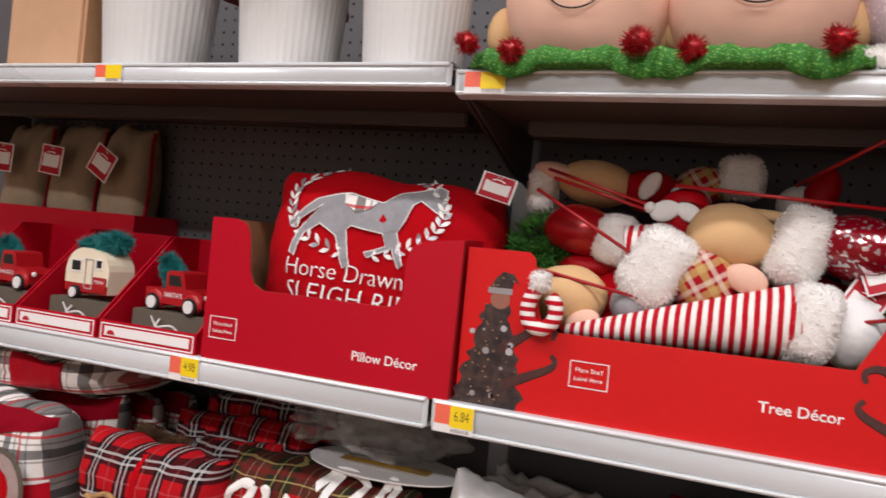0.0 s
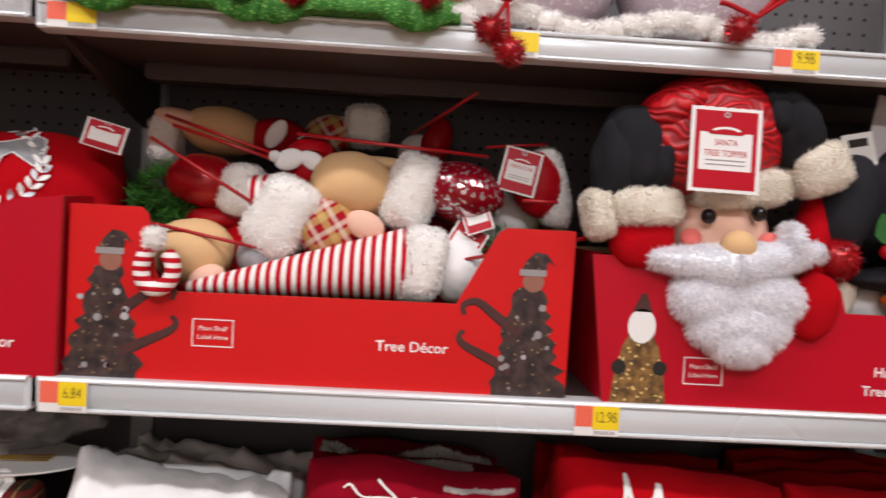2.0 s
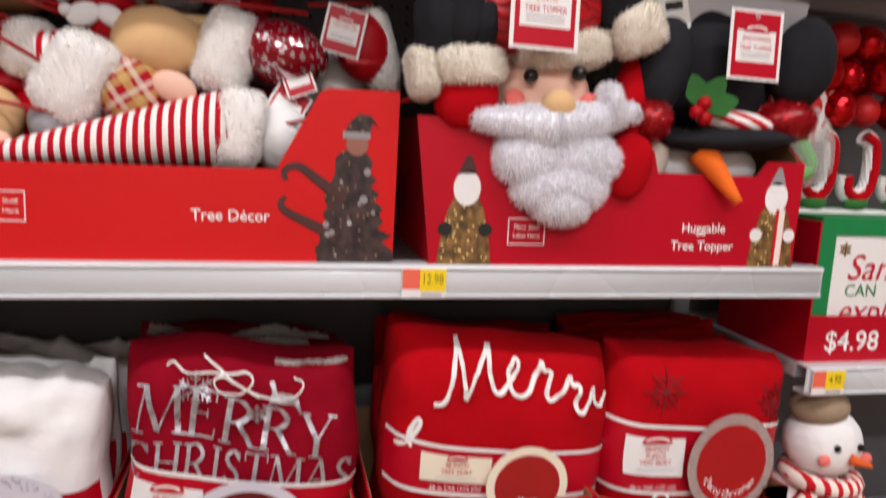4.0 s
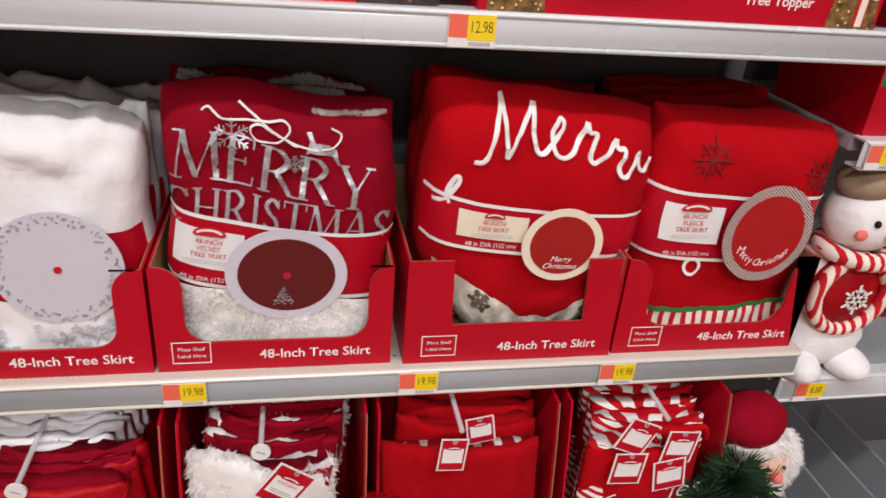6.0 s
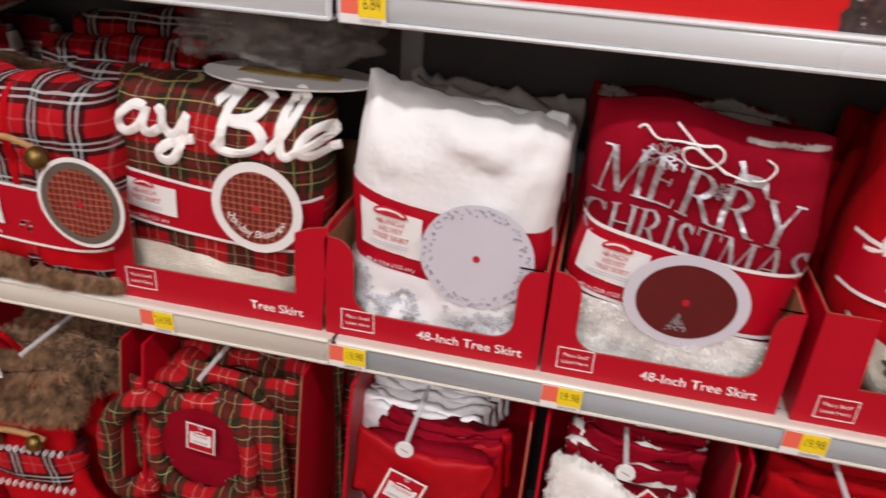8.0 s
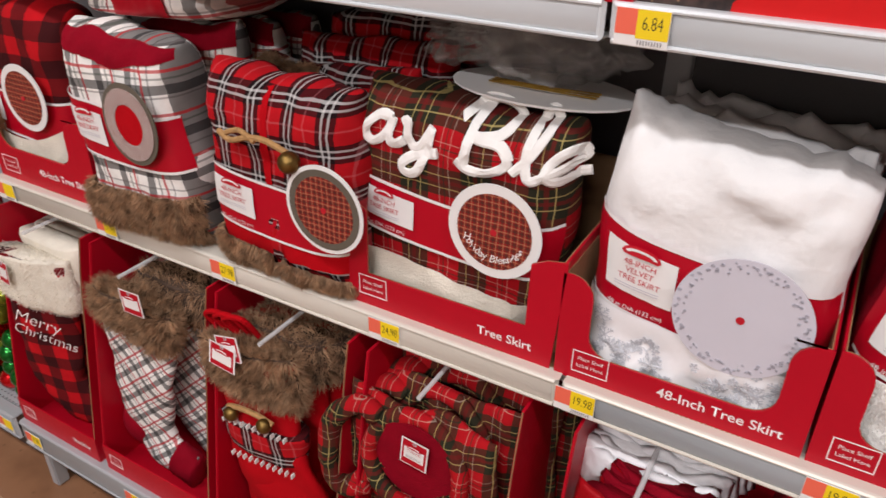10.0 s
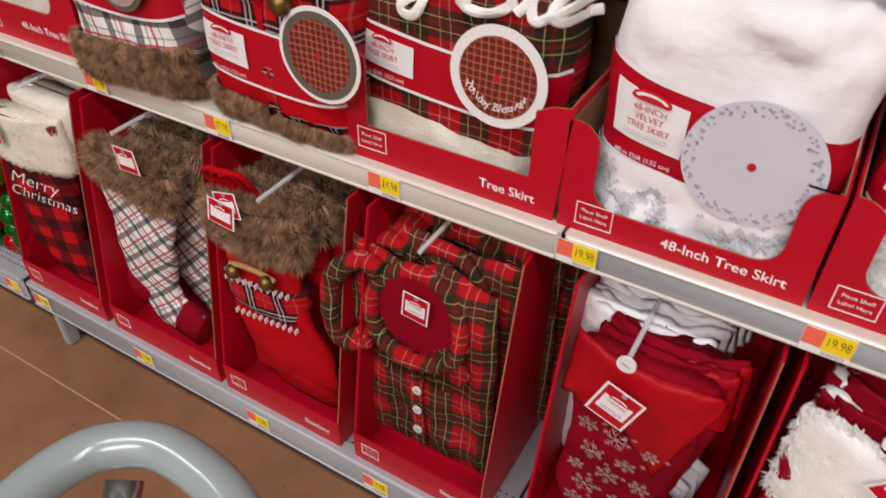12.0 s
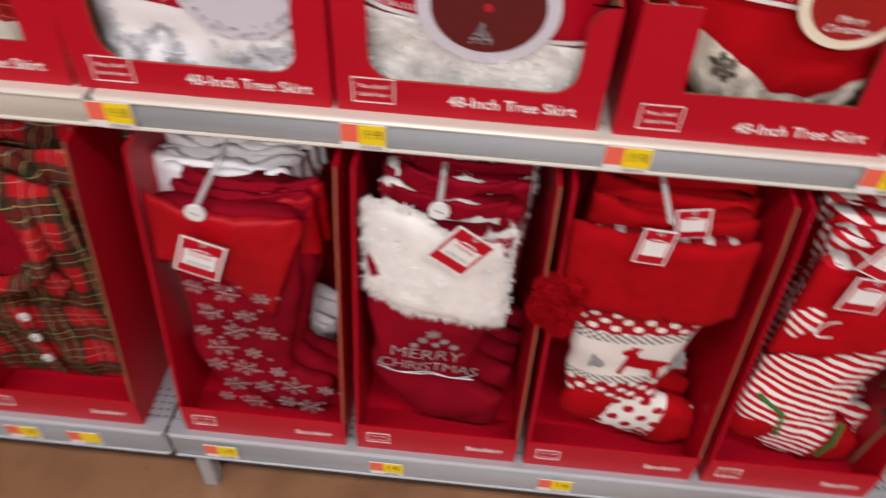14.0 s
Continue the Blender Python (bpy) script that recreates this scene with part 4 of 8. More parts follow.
part("fur_edge", fur(b.patch(lambda u: 0.945, lambda u: 0.965, 0.002, 0.26, 0.92), 600, 0.004, 0.0014, 0.0, 77), WHITE_HAIR, t, "narrow white fur edge")
for sx, sz, r in ((-0.054, 0.302, 0.020), (0.015, 0.282, 0.012)):
    part("snowflake_embroidery", b.wrap(move(snowflake(r, 0.0009), sx, 0, sz), 0.003), SILVER_THREAD, t)
deer = slab([(-0.018, -0.006), (0.012, -0.008), (0.018, -0.018), (0.020, -0.018), (0.017, 0.0), (0.008, 0.006), (-0.008, 0.006), (-0.012, 0.018), (-0.018, 0.016), (-0.014, 0.008), (-0.02, -0.016)], -0.0001, 0.0001)
part("reindeer_embroidery", b.wrap(move(deer, 0.047, 0, 0.304), 0.003), SILVER_THREAD, t)
hem = b.patch(lambda u: -0.97, lambda u: -0.34 - 0.08 * u, 0.012)
part("fur_hem", hem, WHITE_FUR, t, "white curly faux fur hem", smooth=True)
part("fur_nap", fur(b.patch(lambda u: -0.92, lambda u: -0.34 - 0.08 * u, 0.013, -0.90, 0.90), 2200, 0.0065, 0.0022, -0.2), WHITE_HAIR, t)
sleeve(b, t, -0.31, 0.19, -0.62, ("48-INCH", "VELVET", "TREE SKIRT"), -0.08)
round_card(t, 0.006, -0.078, 0.146, 0.072, CARD_SILVER, MAROON_CARD, True, 0.061)
tree = bmesh.new()
rnd = random.Random(19)
for i in range(70):
    q = rnd.random() ** 0.7
    box_x = rnd.uniform(-1, 1) * 0.014 * q
    join(tree, snowflake(0.0014, 0.00025, 0, 4), pose(box_x, 0, 0.024 * (1 - q)))
part("card_print", move(tree, 0.002, -0.0806, 0.106), SILVER_THREAD, t)
for i in range(3):
    bb = Bag(0.270, 0.332 - 0.004 * i, 0.05, wrinkle=0.012, seed=22 + i, top=-0.006)
    tt = skirt_pack("tree_skirt", "crimson velvet tree skirt with white fur edge, behind", BX[1] + 0.150, 0.170 + 0.048 * i, S2 + 0.014, bb, CRIMSON_VELVET)
    if i < 2:
        part("fur_hem", fur(bb.patch(lambda u: 0.84 if i == 0 else 0.93, lambda u: 0.99, 0.002, -0.30 if i == 0 else -0.9, 0.60 if i == 0 else 0.9), 2200, 0.007, 0.0014, -0.2, i), WHITE_HAIR, tt)

# red fleece skirt with a script word
f = [(0, 0), (BOXW, 0), (BOXW - 0.008, 0.160), (0.245, 0.160), (0.250, 0.062), (0.064, 0.062), (0.060, 0.160), (0.0, 0.160)]
display_box("tree_skirt_box", "red cardboard tray with a square cut-out, holding a red fleece skirt", BX[2] + 0.012, BX[2] + 0.012 + BOXW, FY - 0.004, S2, 0.35, f, "48-Inch Tree Skirt", (0.203, 0.019), (0.048, 0.030))
b = Bag(0.300, 0.332, 0.14, wrinkle=0.014, seed=8, top=-0.016, band=(-0.14, 0.22), pinch=0.5)
t = skirt_pack("tree_skirt", "folded bright red fleece tree skirt with white script embroidery", BX[2] + 0.160, 0.085, S2 + 0.046, b, FELT_RED, ry=2.0)
for stroke in (((-0.099, 0.250), (-0.086, 0.253), (-0.076, 0.280), (-0.070, 0.325)), ((-0.070, 0.327), (-0.064, 0.300), (-0.058, 0.258)), ((-0.058, 0.258), (-0.044, 0.290), (-0.030, 0.322)),
               ((-0.029, 0.322), (-0.028, 0.290), (-0.018, 0.266), (-0.004, 0.275), (0.012, 0.300), (0.006, 0.308), (-0.002, 0.290), (0.004, 0.268), (0.020, 0.266), (0.036, 0.290), (0.044, 0.311)),
               ((0.044, 0.311), (0.046, 0.300), (0.056, 0.298), (0.050, 0.272), (0.056, 0.262), (0.070, 0.275), (0.081, 0.297)),
               ((0.081, 0.297), (0.083, 0.286), (0.093, 0.284), (0.087, 0.260), (0.093, 0.250), (0.106, 0.262), (0.114, 0.283), (0.116, 0.262), (0.128, 0.258), (0.136, 0.275)),
               ((-0.139, 0.197), (-0.126, 0.200), (-0.112, 0.222), (-0.116, 0.228), (-0.124, 0.210), (-0.120, 0.196))):
    part("embroidery", b.wrap(join(bmesh.new(), tube(smooth_path([(x, 0, z) for x, z in stroke], 5), 0.0030, 7), Matrix.Diagonal((1, 0.4, 1, 1))), 0.003), WHITE_THREAD, t, "white script embroidery")
sleeve(b, t, -0.14, 0.22, -0.42, ("48-INCH", "TREE SKIRT"), -0.04, True, True, 0.05)
round_card(t, 0.026, -0.088, 0.156, 0.053, CARD_CREAM, surface("printed_red_picture", rgb(160, 24, 24), 0.4, var=0.1, scale=50), False, 0.050)
for i, s in enumerate(("Merry", "Christmas")):
    part("card_text", move(letters(s, 0.011, 0.3), 0.026, -0.0914, 0.134 - 0.010 * i), WHITE_INK, t)
part("cream_lining", b.patch(lambda u: -1.0, lambda u: -0.76 + 0.60 * max(0.0, abs(u - 0.12) - 0.20), 0.004, -0.9, 0.9, 60), CREAM_FLEECE, t, "cream printed lining", smooth=True)
for sx, sz, r in ((-0.082, 0.066, 0.018), (0.108, 0.062, 0.016)):
    part("printed_sprig", b.wrap(move(snowflake(r, 0.0021), sx, 0, sz), 0.006), BROWN_CARD, t)
bb = Bag(0.21, 0.13, 0.06, wrinkle=0.012, seed=31)
tt = skirt_pack("tree_skirt", "cream printed fleece tree skirt folded under the red one", BX[2] + 0.165, 0.100, S2 + 0.045, bb, CREAM_FLEECE)
for sx, sz, r in ((-0.055, 0.05, 0.017), (0.075, 0.04, 0.013)):
    part("printed_sprig", bb.wrap(move(snowflake(r, 0.002), sx, 0, sz), 0.002), DARK_THREAD, tt)
for i in range(2):
    tt = skirt_pack("tree_skirt", "folded red fleece tree skirt behind the first one", BX[2] + 0.166, 0.185 + 0.055 * i, S2 + 0.02, Bag(0.28, 0.325, 0.055, wrinkle=0.012, seed=40 + i), FELT_RED)
    part("paper_sleeve", Bag(0.285, 0.325, 0.055, wrinkle=0.0).patch(lambda u: 0.0, lambda u: 0.4, 0.014), RED, tt, smooth=True)

# red fleece skirt with an elf face
f = cut_front(BOXW - 0.01, 0.155, 0.04, 0.258, 0.046, 0.035, 0.0)
display_box("tree_skirt_box", "red printed cardboard tray holding a striped red skirt", BX[3] + 0.012, BX[3] + 0.002 + BOXW, FY, S2, 0.35, f, "48-Inch Tree Skirt", (0.203, 0.020), (0.048, 0.030))
b = Bag(0.276, 0.342, 0.12, wrinkle=0.011, seed=9, top=-0.004, band=(-0.06, 0.48))
t = skirt_pack("tree_skirt", "folded red fleece tree skirt with a striped lower band", BX[3] + 0.136, 0.085, S2 + 0.010, b, FELT_RED, ry=1.5)
part("snowflake_embroidery", b.wrap(move(snowflake(0.030, 0.0009, 1, 8), -0.065, 0, 0.292), 0.002), DARK_THREAD, t)
part("snowflake_embroidery", b.wrap(move(snowflake(0.030, 0.0009, 1, 8), 0.105, 0, 0.280), 0.002), DARK_THREAD, t)
part("striped_band", b.patch(lambda u: -0.78 + 0.06 * u, lambda u: -0.56 + 0.04 * u + 0.04 * u * u, 0.004, -0.85, 0.80), STRIPED_FINE, t, smooth=True)
part("green_piping", b.patch(lambda u: -0.57 + 0.04 * u + 0.04 * u * u, lambda u: -0.53 + 0.04 * u + 0.04 * u * u, 0.006, -0.85, 0.82, m=2), GREEN_FELT, t, smooth=True)
part("smile_loop", b.wrap(move(flat_disc(0.014, 0.0002, 18, 0.0095), -0.055, 0, 0.142), 0.004), WHITE_THREAD, t)
sleeve(b, t, -0.06, 0.48, -0.50, ("48-INCH", "FLEECE", "TREE SKIRT"), 0.0)
c = round_card(t, 0.034, -0.080, 0.200, 0.064, RIBBED, surface("printed_red_fleece_picture", rgb(170, 18, 24), 0.45, var=0.08, scale=40), False, 0.070, "Merry Christmas")
for i in range(3):
    tt = skirt_pack("tree_skirt", "folded red fleece tree skirt in a row behind the first", BX[3] + 0.132 + 0.006 * i, 0.172 + 0.05 * i, S2 + 0.01, Bag(0.265, 0.340, 0.05, wrinkle=0.012, seed=50 + i), FELT_RED)
    part("paper_sleeve", Bag(0.27, 0.340, 0.05, wrinkle=0.0).patch(lambda u: -0.1, lambda u: 0.4, 0.014), RED, tt, smooth=True)

# tartan skirt with the words of a blessing
f = [(0, 0), (0.322, 0), (0.334, 0.165), (0.306, 0.160), (0.286, 0.150), (0.284, 0.055), (0.034, 0.055), (0.036, 0.156), (0.02, 0.166), (0.004, 0.166)]
display_box("tree_skirt_box", "red cardboard tray with a square cut-out, holding a tartan skirt", -0.345, -0.013, FY, S2, 0.35, f, "Tree Skirt", (0.255, 0.020), (0.043, 0.036))
b = Bag(0.305, 0.312, 0.12, wrinkle=0.010, seed=14, top=-0.008, band=(-0.20, 0.26))
t = skirt_pack("tree_skirt", "red and green tartan tree skirt with white lettering", -0.178, 0.088, S2 + 0.014, b, RED_TARTAN, ry=1.0)
part("embroidery", b.wrap(move(script("ay Ble", 0.076, 0.0066, 1.50), 0.022, 0, 0.249), 0.004, 0.01), WHITE_THREAD, t, "white chenille script lettering")
part("plush_hem", b.patch(lambda u: -0.96, lambda u: -0.42 - 0.06 * math.sin(u * 3), 0.013), CREAM_FLEECE, t, "cream plush hem", smooth=True)
sleeve(b, t, -0.20, 0.26, -0.58, ("48-INCH", "TREE SKIRT"), -0.05)
round_card(t, 0.079, -0.076, 0.179, 0.063, CARD_WHITE, TINY_TARTAN, True, None, "Holiday Blessings")

# red and black plaid skirt with a toggle
b = Bag(0.270, 0.306, 0.12, wrinkle=0.010, seed=17, top=-0.008, band=(-0.48, 0.10))
t = skirt_pack("tree_skirt", "red and black plaid tree skirt with twine toggle", -0.466, 0.060, S2 + 0.006, b, BLACK_TARTAN, boxed=False)
part("centre_panel", b.patch(lambda u: 0.05, lambda u: 0.96, 0.002, -0.04, 0.05, 4, 12), FELT_RED, t, smooth=True)
part("red_skirt_front", b.patch(lambda u: -0.75, lambda u: -0.30, 0.002), FELT_RED, t, smooth=True)
part("plaid_gap", b.patch(lambda u: -0.75, lambda u: -0.3, 0.004, -0.05, 0.10, 4, 6), BLACK_TARTAN, t, smooth=True)
for u0, u1, s in ((-0.98, -0.06, 1), (0.06, 0.98, 2)):
    part("fur_trim", fur(b.patch(lambda u: -0.99, lambda u: -0.74 - 0.1 * u, 0.006, u0, u1), 6000, 0.018, 0.0009, 0.5, s), BROWN_HAIR, t, "brown faux fur trim")
    part("fur_base", b.patch(lambda u: -0.98, lambda u: -0.75 - 0.1 * u, 0.007, u0, u1), BROWN_FUR, t, smooth=True)
tw = smooth_path([(-0.075, -0.072, 0.232), (-0.05, -0.076, 0.224), (-0.015, -0.078, 0.235), (0.02, -0.078, 0.237), (0.055, -0.074, 0.224)])
part("twine", tube(tw, 0.0045, 7), TWINE, t, "jute twine toggle")
part("twine", tube(smooth_path([(-0.072, -0.070, 0.226), (-0.03, -0.078, 0.243), (0.0, -0.080, 0.232)]), 0.004, 7), TWINE, t)
part("bell", lump(0.058, -0.078, 0.214, 0.016, 0.016, 0.016), BRASS, t, "aged brass bell", smooth=True)
sleeve(b, t, -0.48, 0.10, -0.52, ("48-INCH", "TREE SKIRT"), -0.04)
c = round_card(t, 0.112, -0.076, 0.155, 0.066, CARD_WHITE, TINY_TARTAN)
part("fur_print_rim", move(flat_disc(0.060, 0.0006, 40, 0.050), 0.112, -0.0778, 0.155), BROWN_CARD, c)
for i in range(3):
    bb = Bag(0.30, 0.30 + 0.03 * i, 0.06, wrinkle=0.02, seed=60 + i, top=0.01)
    tt = skirt_pack("tree_skirt", "red plaid tree skirt with brown fur, behind", -0.455 + 0.02 * i, 0.165 + 0.06 * i, S2 + 0.006, bb, BLACK_TARTAN, boxed=False)
    if i == 0:
        part("fur_trim", fur(bb.patch(lambda u: 0.7, lambda u: 0.99, 0.004, -0.95, -0.2), 3600, 0.018, 0.0009, 0.3, 9), BROWN_HAIR, tt, "brown faux fur trim")

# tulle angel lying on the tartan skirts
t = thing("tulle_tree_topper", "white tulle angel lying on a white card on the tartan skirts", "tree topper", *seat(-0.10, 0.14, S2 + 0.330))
part("card", slab(arc(0, 0, 0.13, 0, 360, 24, 0.075)[:-1], 0.004, 0.007, "z"), CARD_WHITE, t)
rnd = random.Random(8)
for k in range(6):
    bm = bmesh.new()
    bmesh.ops.create_icosphere(bm, subdivisions=4, radius=1)
    cx, cy, cz = rnd.uniform(-0.13, 0.13), rnd.uniform(0.04, 0.13), rnd.uniform(0.035, 0.06)
    rr = rnd.uniform(0.05, 0.075)
    for v in bm.verts:
        q = v.co * 2.3 + Vector((k * 7, 0, 0))
        v.co = Vector((cx, cy, cz)) + v.co * rr * (0.8 + 0.5 * noise.noise(q) + 0.25 * noise.noise(q * 3)) * Vector((1.3, 1, 0.55)).length / 1.5
        v.co.z = max(0.009, cz + (v.co.z - cz) * 0.6)
    part("tulle", bm, TULLE, t, "sheer white tulle", smooth=True)
for k in range(3):
    part("gold_cord", tube(smooth_path([(-0.07, -0.02 + 0.008 * k, 0.010), (0.0, -0.028 + 0.006 * k, 0.013), (0.08, -0.018 + 0.01 * k, 0.010)]), 0.0012, 5), GOLD, t)

# white plaid skirts standing on edge, brown fur below
b = Bag(0.250, 0.335, 0.12, wrinkle=0.008, seed=71, top=-0.01, band=(-0.18, 0.36))
t = skirt_pack("tree_skirt", "white and red plaid tree skirt with brown fur hem", -0.760, 0.050, S2 + 0.006, b, WHITE_TARTAN, ry=-4, boxed=False)
part("red_top", b.patch(lambda u: 0.72 + 0.15 * u * u, lambda u: 0.97, 0.002), CRIMSON_VELVET, t, smooth=True)
part("fur_base", b.patch(lambda u: -0.98, lambda u: -0.52, 0.01), BROWN_FUR, t, smooth=True)
part("fur_hem", fur(b.patch(lambda u: -0.99, lambda u: -0.50, 0.008), 13000, 0.020, 0.0009, 0.5, 5), BROWN_HAIR, t, "long brown faux fur hem")
s = sleeve(b, t, -0.18, 0.36, -0.5, ("48-INCH", "TREE SKIRT"), -0.06, False)
c = round_card(t, 0.055, -0.074, 0.205, 0.060, BROWN_CARD, FELT_RED, False, 0.066)
part("ribbed_ring", move(flat_disc(0.053, 0.0008, 40, 0.030, 0.058), 0.055, -0.0765, 0.205), RIBBED, c)
for i in range(3):
    bb = Bag(0.235, 0.335 - 0.004 * i, 0.070, wrinkle=0.006, seed=80 + i, top=0.006, band=(-0.5, 0.3))
    tt = skirt_pack("tree_skirt", "white plaid tree skirt standing in a row", -0.750 + 0.012 * i, 0.150 + 0.078 * i, S2 + 0.004, bb, WHITE_TARTAN, boxed=False)
    part("paper_sleeve", bb.patch(lambda u: -0.5, lambda u: 0.25, 0.005), RED, tt, smooth=True)
    part("red_top", bb.patch(lambda u: 0.78, lambda u: 0.99, 0.003), CRIMSON_VELVET, tt, smooth=True)
bb = Bag(0.30, 0.075, 0.26, wrinkle=0.006, seed=85)
tt = skirt_pack("tree_skirt", "white plaid tree skirt lying flat on the row", -0.775, 0.19, S2 + 0.346, bb, WHITE_TARTAN, ry=-3, boxed=False)
part("paper_sleeve", bb.patch(lambda u: -0.95, lambda u: 0.95, 0.004, -0.25, 0.55), RED, tt, smooth=True)

# boxed red plaid skirt beside the end of the shelf
f = cut_front(0.30, 0.16, 0.03, 0.24, 0.07, 0.03)
display_box("tree_skirt_box", "red printed cardboard tray holding a plaid skirt", -1.21, -0.91, FY, S2, 0.35, f, "48-Inch Tree Skirt", (0.205, 0.030), (0.043, 0.034))
b = Bag(0.27, 0.34, 0.12, wrinkle=0.008, seed=90, band=(-0.36, 0.12))
t = skirt_pack("tree_skirt", "folded red check tree skirt with a white plush hem", -1.06, 0.085, S2 + 0.012, b, BUFFALO)
part("plush_hem", b.patch(lambda u: -0.72 + 0.25 * u * u, lambda u: -0.40 + 0.25 * u * u, 0.014), CREAM_FLEECE, t, "cream plush hem", smooth=True)
sleeve(b, t, -0.36, 0.12, -0.62, ("48-INCH", "TREE SKIRT"), -0.05)
round_card(t, 0.045, -0.074, 0.185, 0.060, CARD_WHITE, TINY_TARTAN)

# ---- middle shelf: pillow box, toy cars, tree toppers ----
def leaf(w, l):
    return slab([(0, 0), (w * 0.7, l * 0.3), (w, l * 0.55), (w * 0.5, l * 0.85), (0, l), (-w * 0.5, l * 0.85), (-w, l * 0.55), (-w * 0.7, l * 0.3)], -0.0001, 0.0001)


PX0 = -0.375
f = [(0, 0), (0.398, 0), (0.401, 0.211), (0.345, 0.206), (0.328, 0.196), (0.322, 0.180), (0.320, 0.130), (0.312, 0.117), (0.298, 0.112), (0.098, 0.112), (0.082, 0.120), (0.074, 0.136), (0.068, 0.192), (0.060, 0.207), (0.044, 0.213), (0, 0.213)]
display_box("pillow_box", "red printed cardboard display box holding one red pillow", PX0, PX0 + 0.398, FY, S3, 0.32, f, "Pillow Décor", (0.302, 0.034), (0.036, 0.050), 0.0185)
b = Bag(0.385, 0.275, 0.16, wrinkle=0.008, seed=101, px=4.0, top=-0.006)
t = thing("pillow", "red cushion with a grey felt horse and white embroidery", "pillow", -0.150, 0.150, S3 + 0.022, 0, -8)
part("cushion", b.mesh(), FELT_RED, t, smooth=True)
k = 0.00048
horse = [(270, 15), (235, 10), (180, 45), (160, 30), (140, -30), (120, -60), (155, -160), (140, -170), (110, -110), (30, -145), (15, -130), (90, -105), (70, -65), (-45, -55), (-60, -70), (-30, -175), (-50, -185), (-90, -90),
         (-150, -60), (-205, -90), (-230, -160), (-245, -150), (-225, -80), (-150, 0), (-260, -70), (-270, -55), (-180, 15), (-60, 40), (50, 35), (100, 70), (210, 90), (220, 100), (255, 90)]
hz = 0.212
part("grey_horse", b.wrap(move(slab([(x * k, z * k) for x, z in horse], -0.0001, 0.0001), -0.004, 0, hz), 0.004), GREY_FELT, t, "grey felt horse with white outline")
part("horse_outline", b.wrap(tube([(-0.004 + x * k, 0, hz + z * k) for x, z in horse], 0.0011, 4, True), 0.004), WHITE_THREAD, t)
part("saddle_cloth", b.wrap(move(slab([(-0.035, 0.017), (-0.032, 0.002), (-0.012, -0.006), (0.01, 0.004), (0.02, 0.016)], -0.0001, 0.0001), -0.008, 0, hz), 0.005), WHITE_TARTAN, t)
part("embroidery", b.wrap(move(letters("Horse Drawn", 0.037, 0, -0.0004, spacing=0.98), -0.026, 0, 0.104, 2), 0.004), WHITE_THREAD, t, "white embroidered words")
part("embroidery", b.wrap(move(letters("SLEIGH RID", 0.042, 0, -0.0004, spacing=1.02), -0.014, 0, 0.066, 2), 0.004), WHITE_THREAD, t, "white embroidered words")
for s in (-1, 1):
    for i in range(15):
        a = radians(-78 + i * 9.2)
        lx, lz = s * 0.128 * math.cos(a) - 0.008, 0.214 + 0.070 * math.sin(a)
        for side in (-1, 1):
            part("leaf", b.wrap(move(leaf(0.0035, 0.017), lx, 0, lz, s * (-(math.degrees(a)) + side * 38)), 0.004), WHITE_THREAD if (i + side) % 3 else SILVER_THREAD, t)

TEAL = surface("teal_bottle_brush", rgb(20, 120, 120), 0.7, var=0.3, scale=60)
TOY_RED = surface("glossy_toy_red", rgb(170, 22, 30), 0.35, var=0.08)
CREAM_PAINT = surface("cream_toy_paint", rgb(236, 226, 200), 0.45, var=0.04)
TYRE = surface("black_toy_tyre", rgb(30, 28, 28), 0.7)


def cone_mesh(p, q, r0, r1, n=16, steps=10):
    p, q = Vector(p), Vector(q)
    return tube([p.lerp(q, i / steps) for i in range(steps + 1)], 1.0, n, False, lambda s: r0 + (r1 - r0) * s)


def brush_tree(parent, p, q, r):
    part("tree", fur(cone_mesh(p, q, r * 0.45, 0.002, 10, 8), 1500, r * 0.6, 0.0008, 0.0, 7), TEAL, parent, "teal bottle brush tree")
    part("tree_core", cone_mesh(p, q, r * 0.4, 0.001, 8, 4), TEAL, parent)


def wheel(parent, x, y, z, r):
    w = part("wheel", move(flat_disc(r, 0.008, 20), x, y, z), TYRE, parent)
    part("hub", move(flat_disc(r * 0.72, 0.002, 16), x, y - 0.008, z), PLASTIC_WHITE, w)


def toy_truck(x, y, z, rz):
    t = thing("toy_truck", "small red metal pickup truck carrying a teal tree", "toy truck", x, y, z, rz, group="toy vehicles")
    part("body", slab([(-0.062, 0.012), (0.066, 0.012), (0.066, 0.030), (0.060, 0.036), (0.028, 0.040), (0.022, 0.064), (0.016, 0.067), (-0.012, 0.067), (-0.016, 0.062), (-0.017, 0.036), (-0.062, 0.036)], -0.026, 0.026), TOY_RED, t)
    part("window", move(slab([(-0.010, 0.043), (0.020, 0.043), (0.014, 0.060), (-0.010, 0.060)], -0.0006, 0), 0, -0.026, 0), INK, t)
    part("fender", lump(-0.040, -0.022, 0.018, 0.020, 0.009, 0.018), TOY_RED, t, smooth=True)
    part("fender", lump(0.044, -0.022, 0.018, 0.020, 0.009, 0.018), TOY_RED, t, smooth=True)
    part("headlight", lump(0.066, -0.016, 0.029, 0.004, 0.005, 0.005, sub=2), PLASTIC_WHITE, t)
    for wx in (-0.040, 0.044):
        wheel(t, wx, -0.024, 0.013, 0.0145)
    part("print", move(letters("SANTA'S", 0.011), 0.002, -0.0268, 0.024), WHITE_INK, t)
    brush_tree(t, (-0.015, 0, 0.045), (-0.052, 0, 0.090), 0.026)
    return t


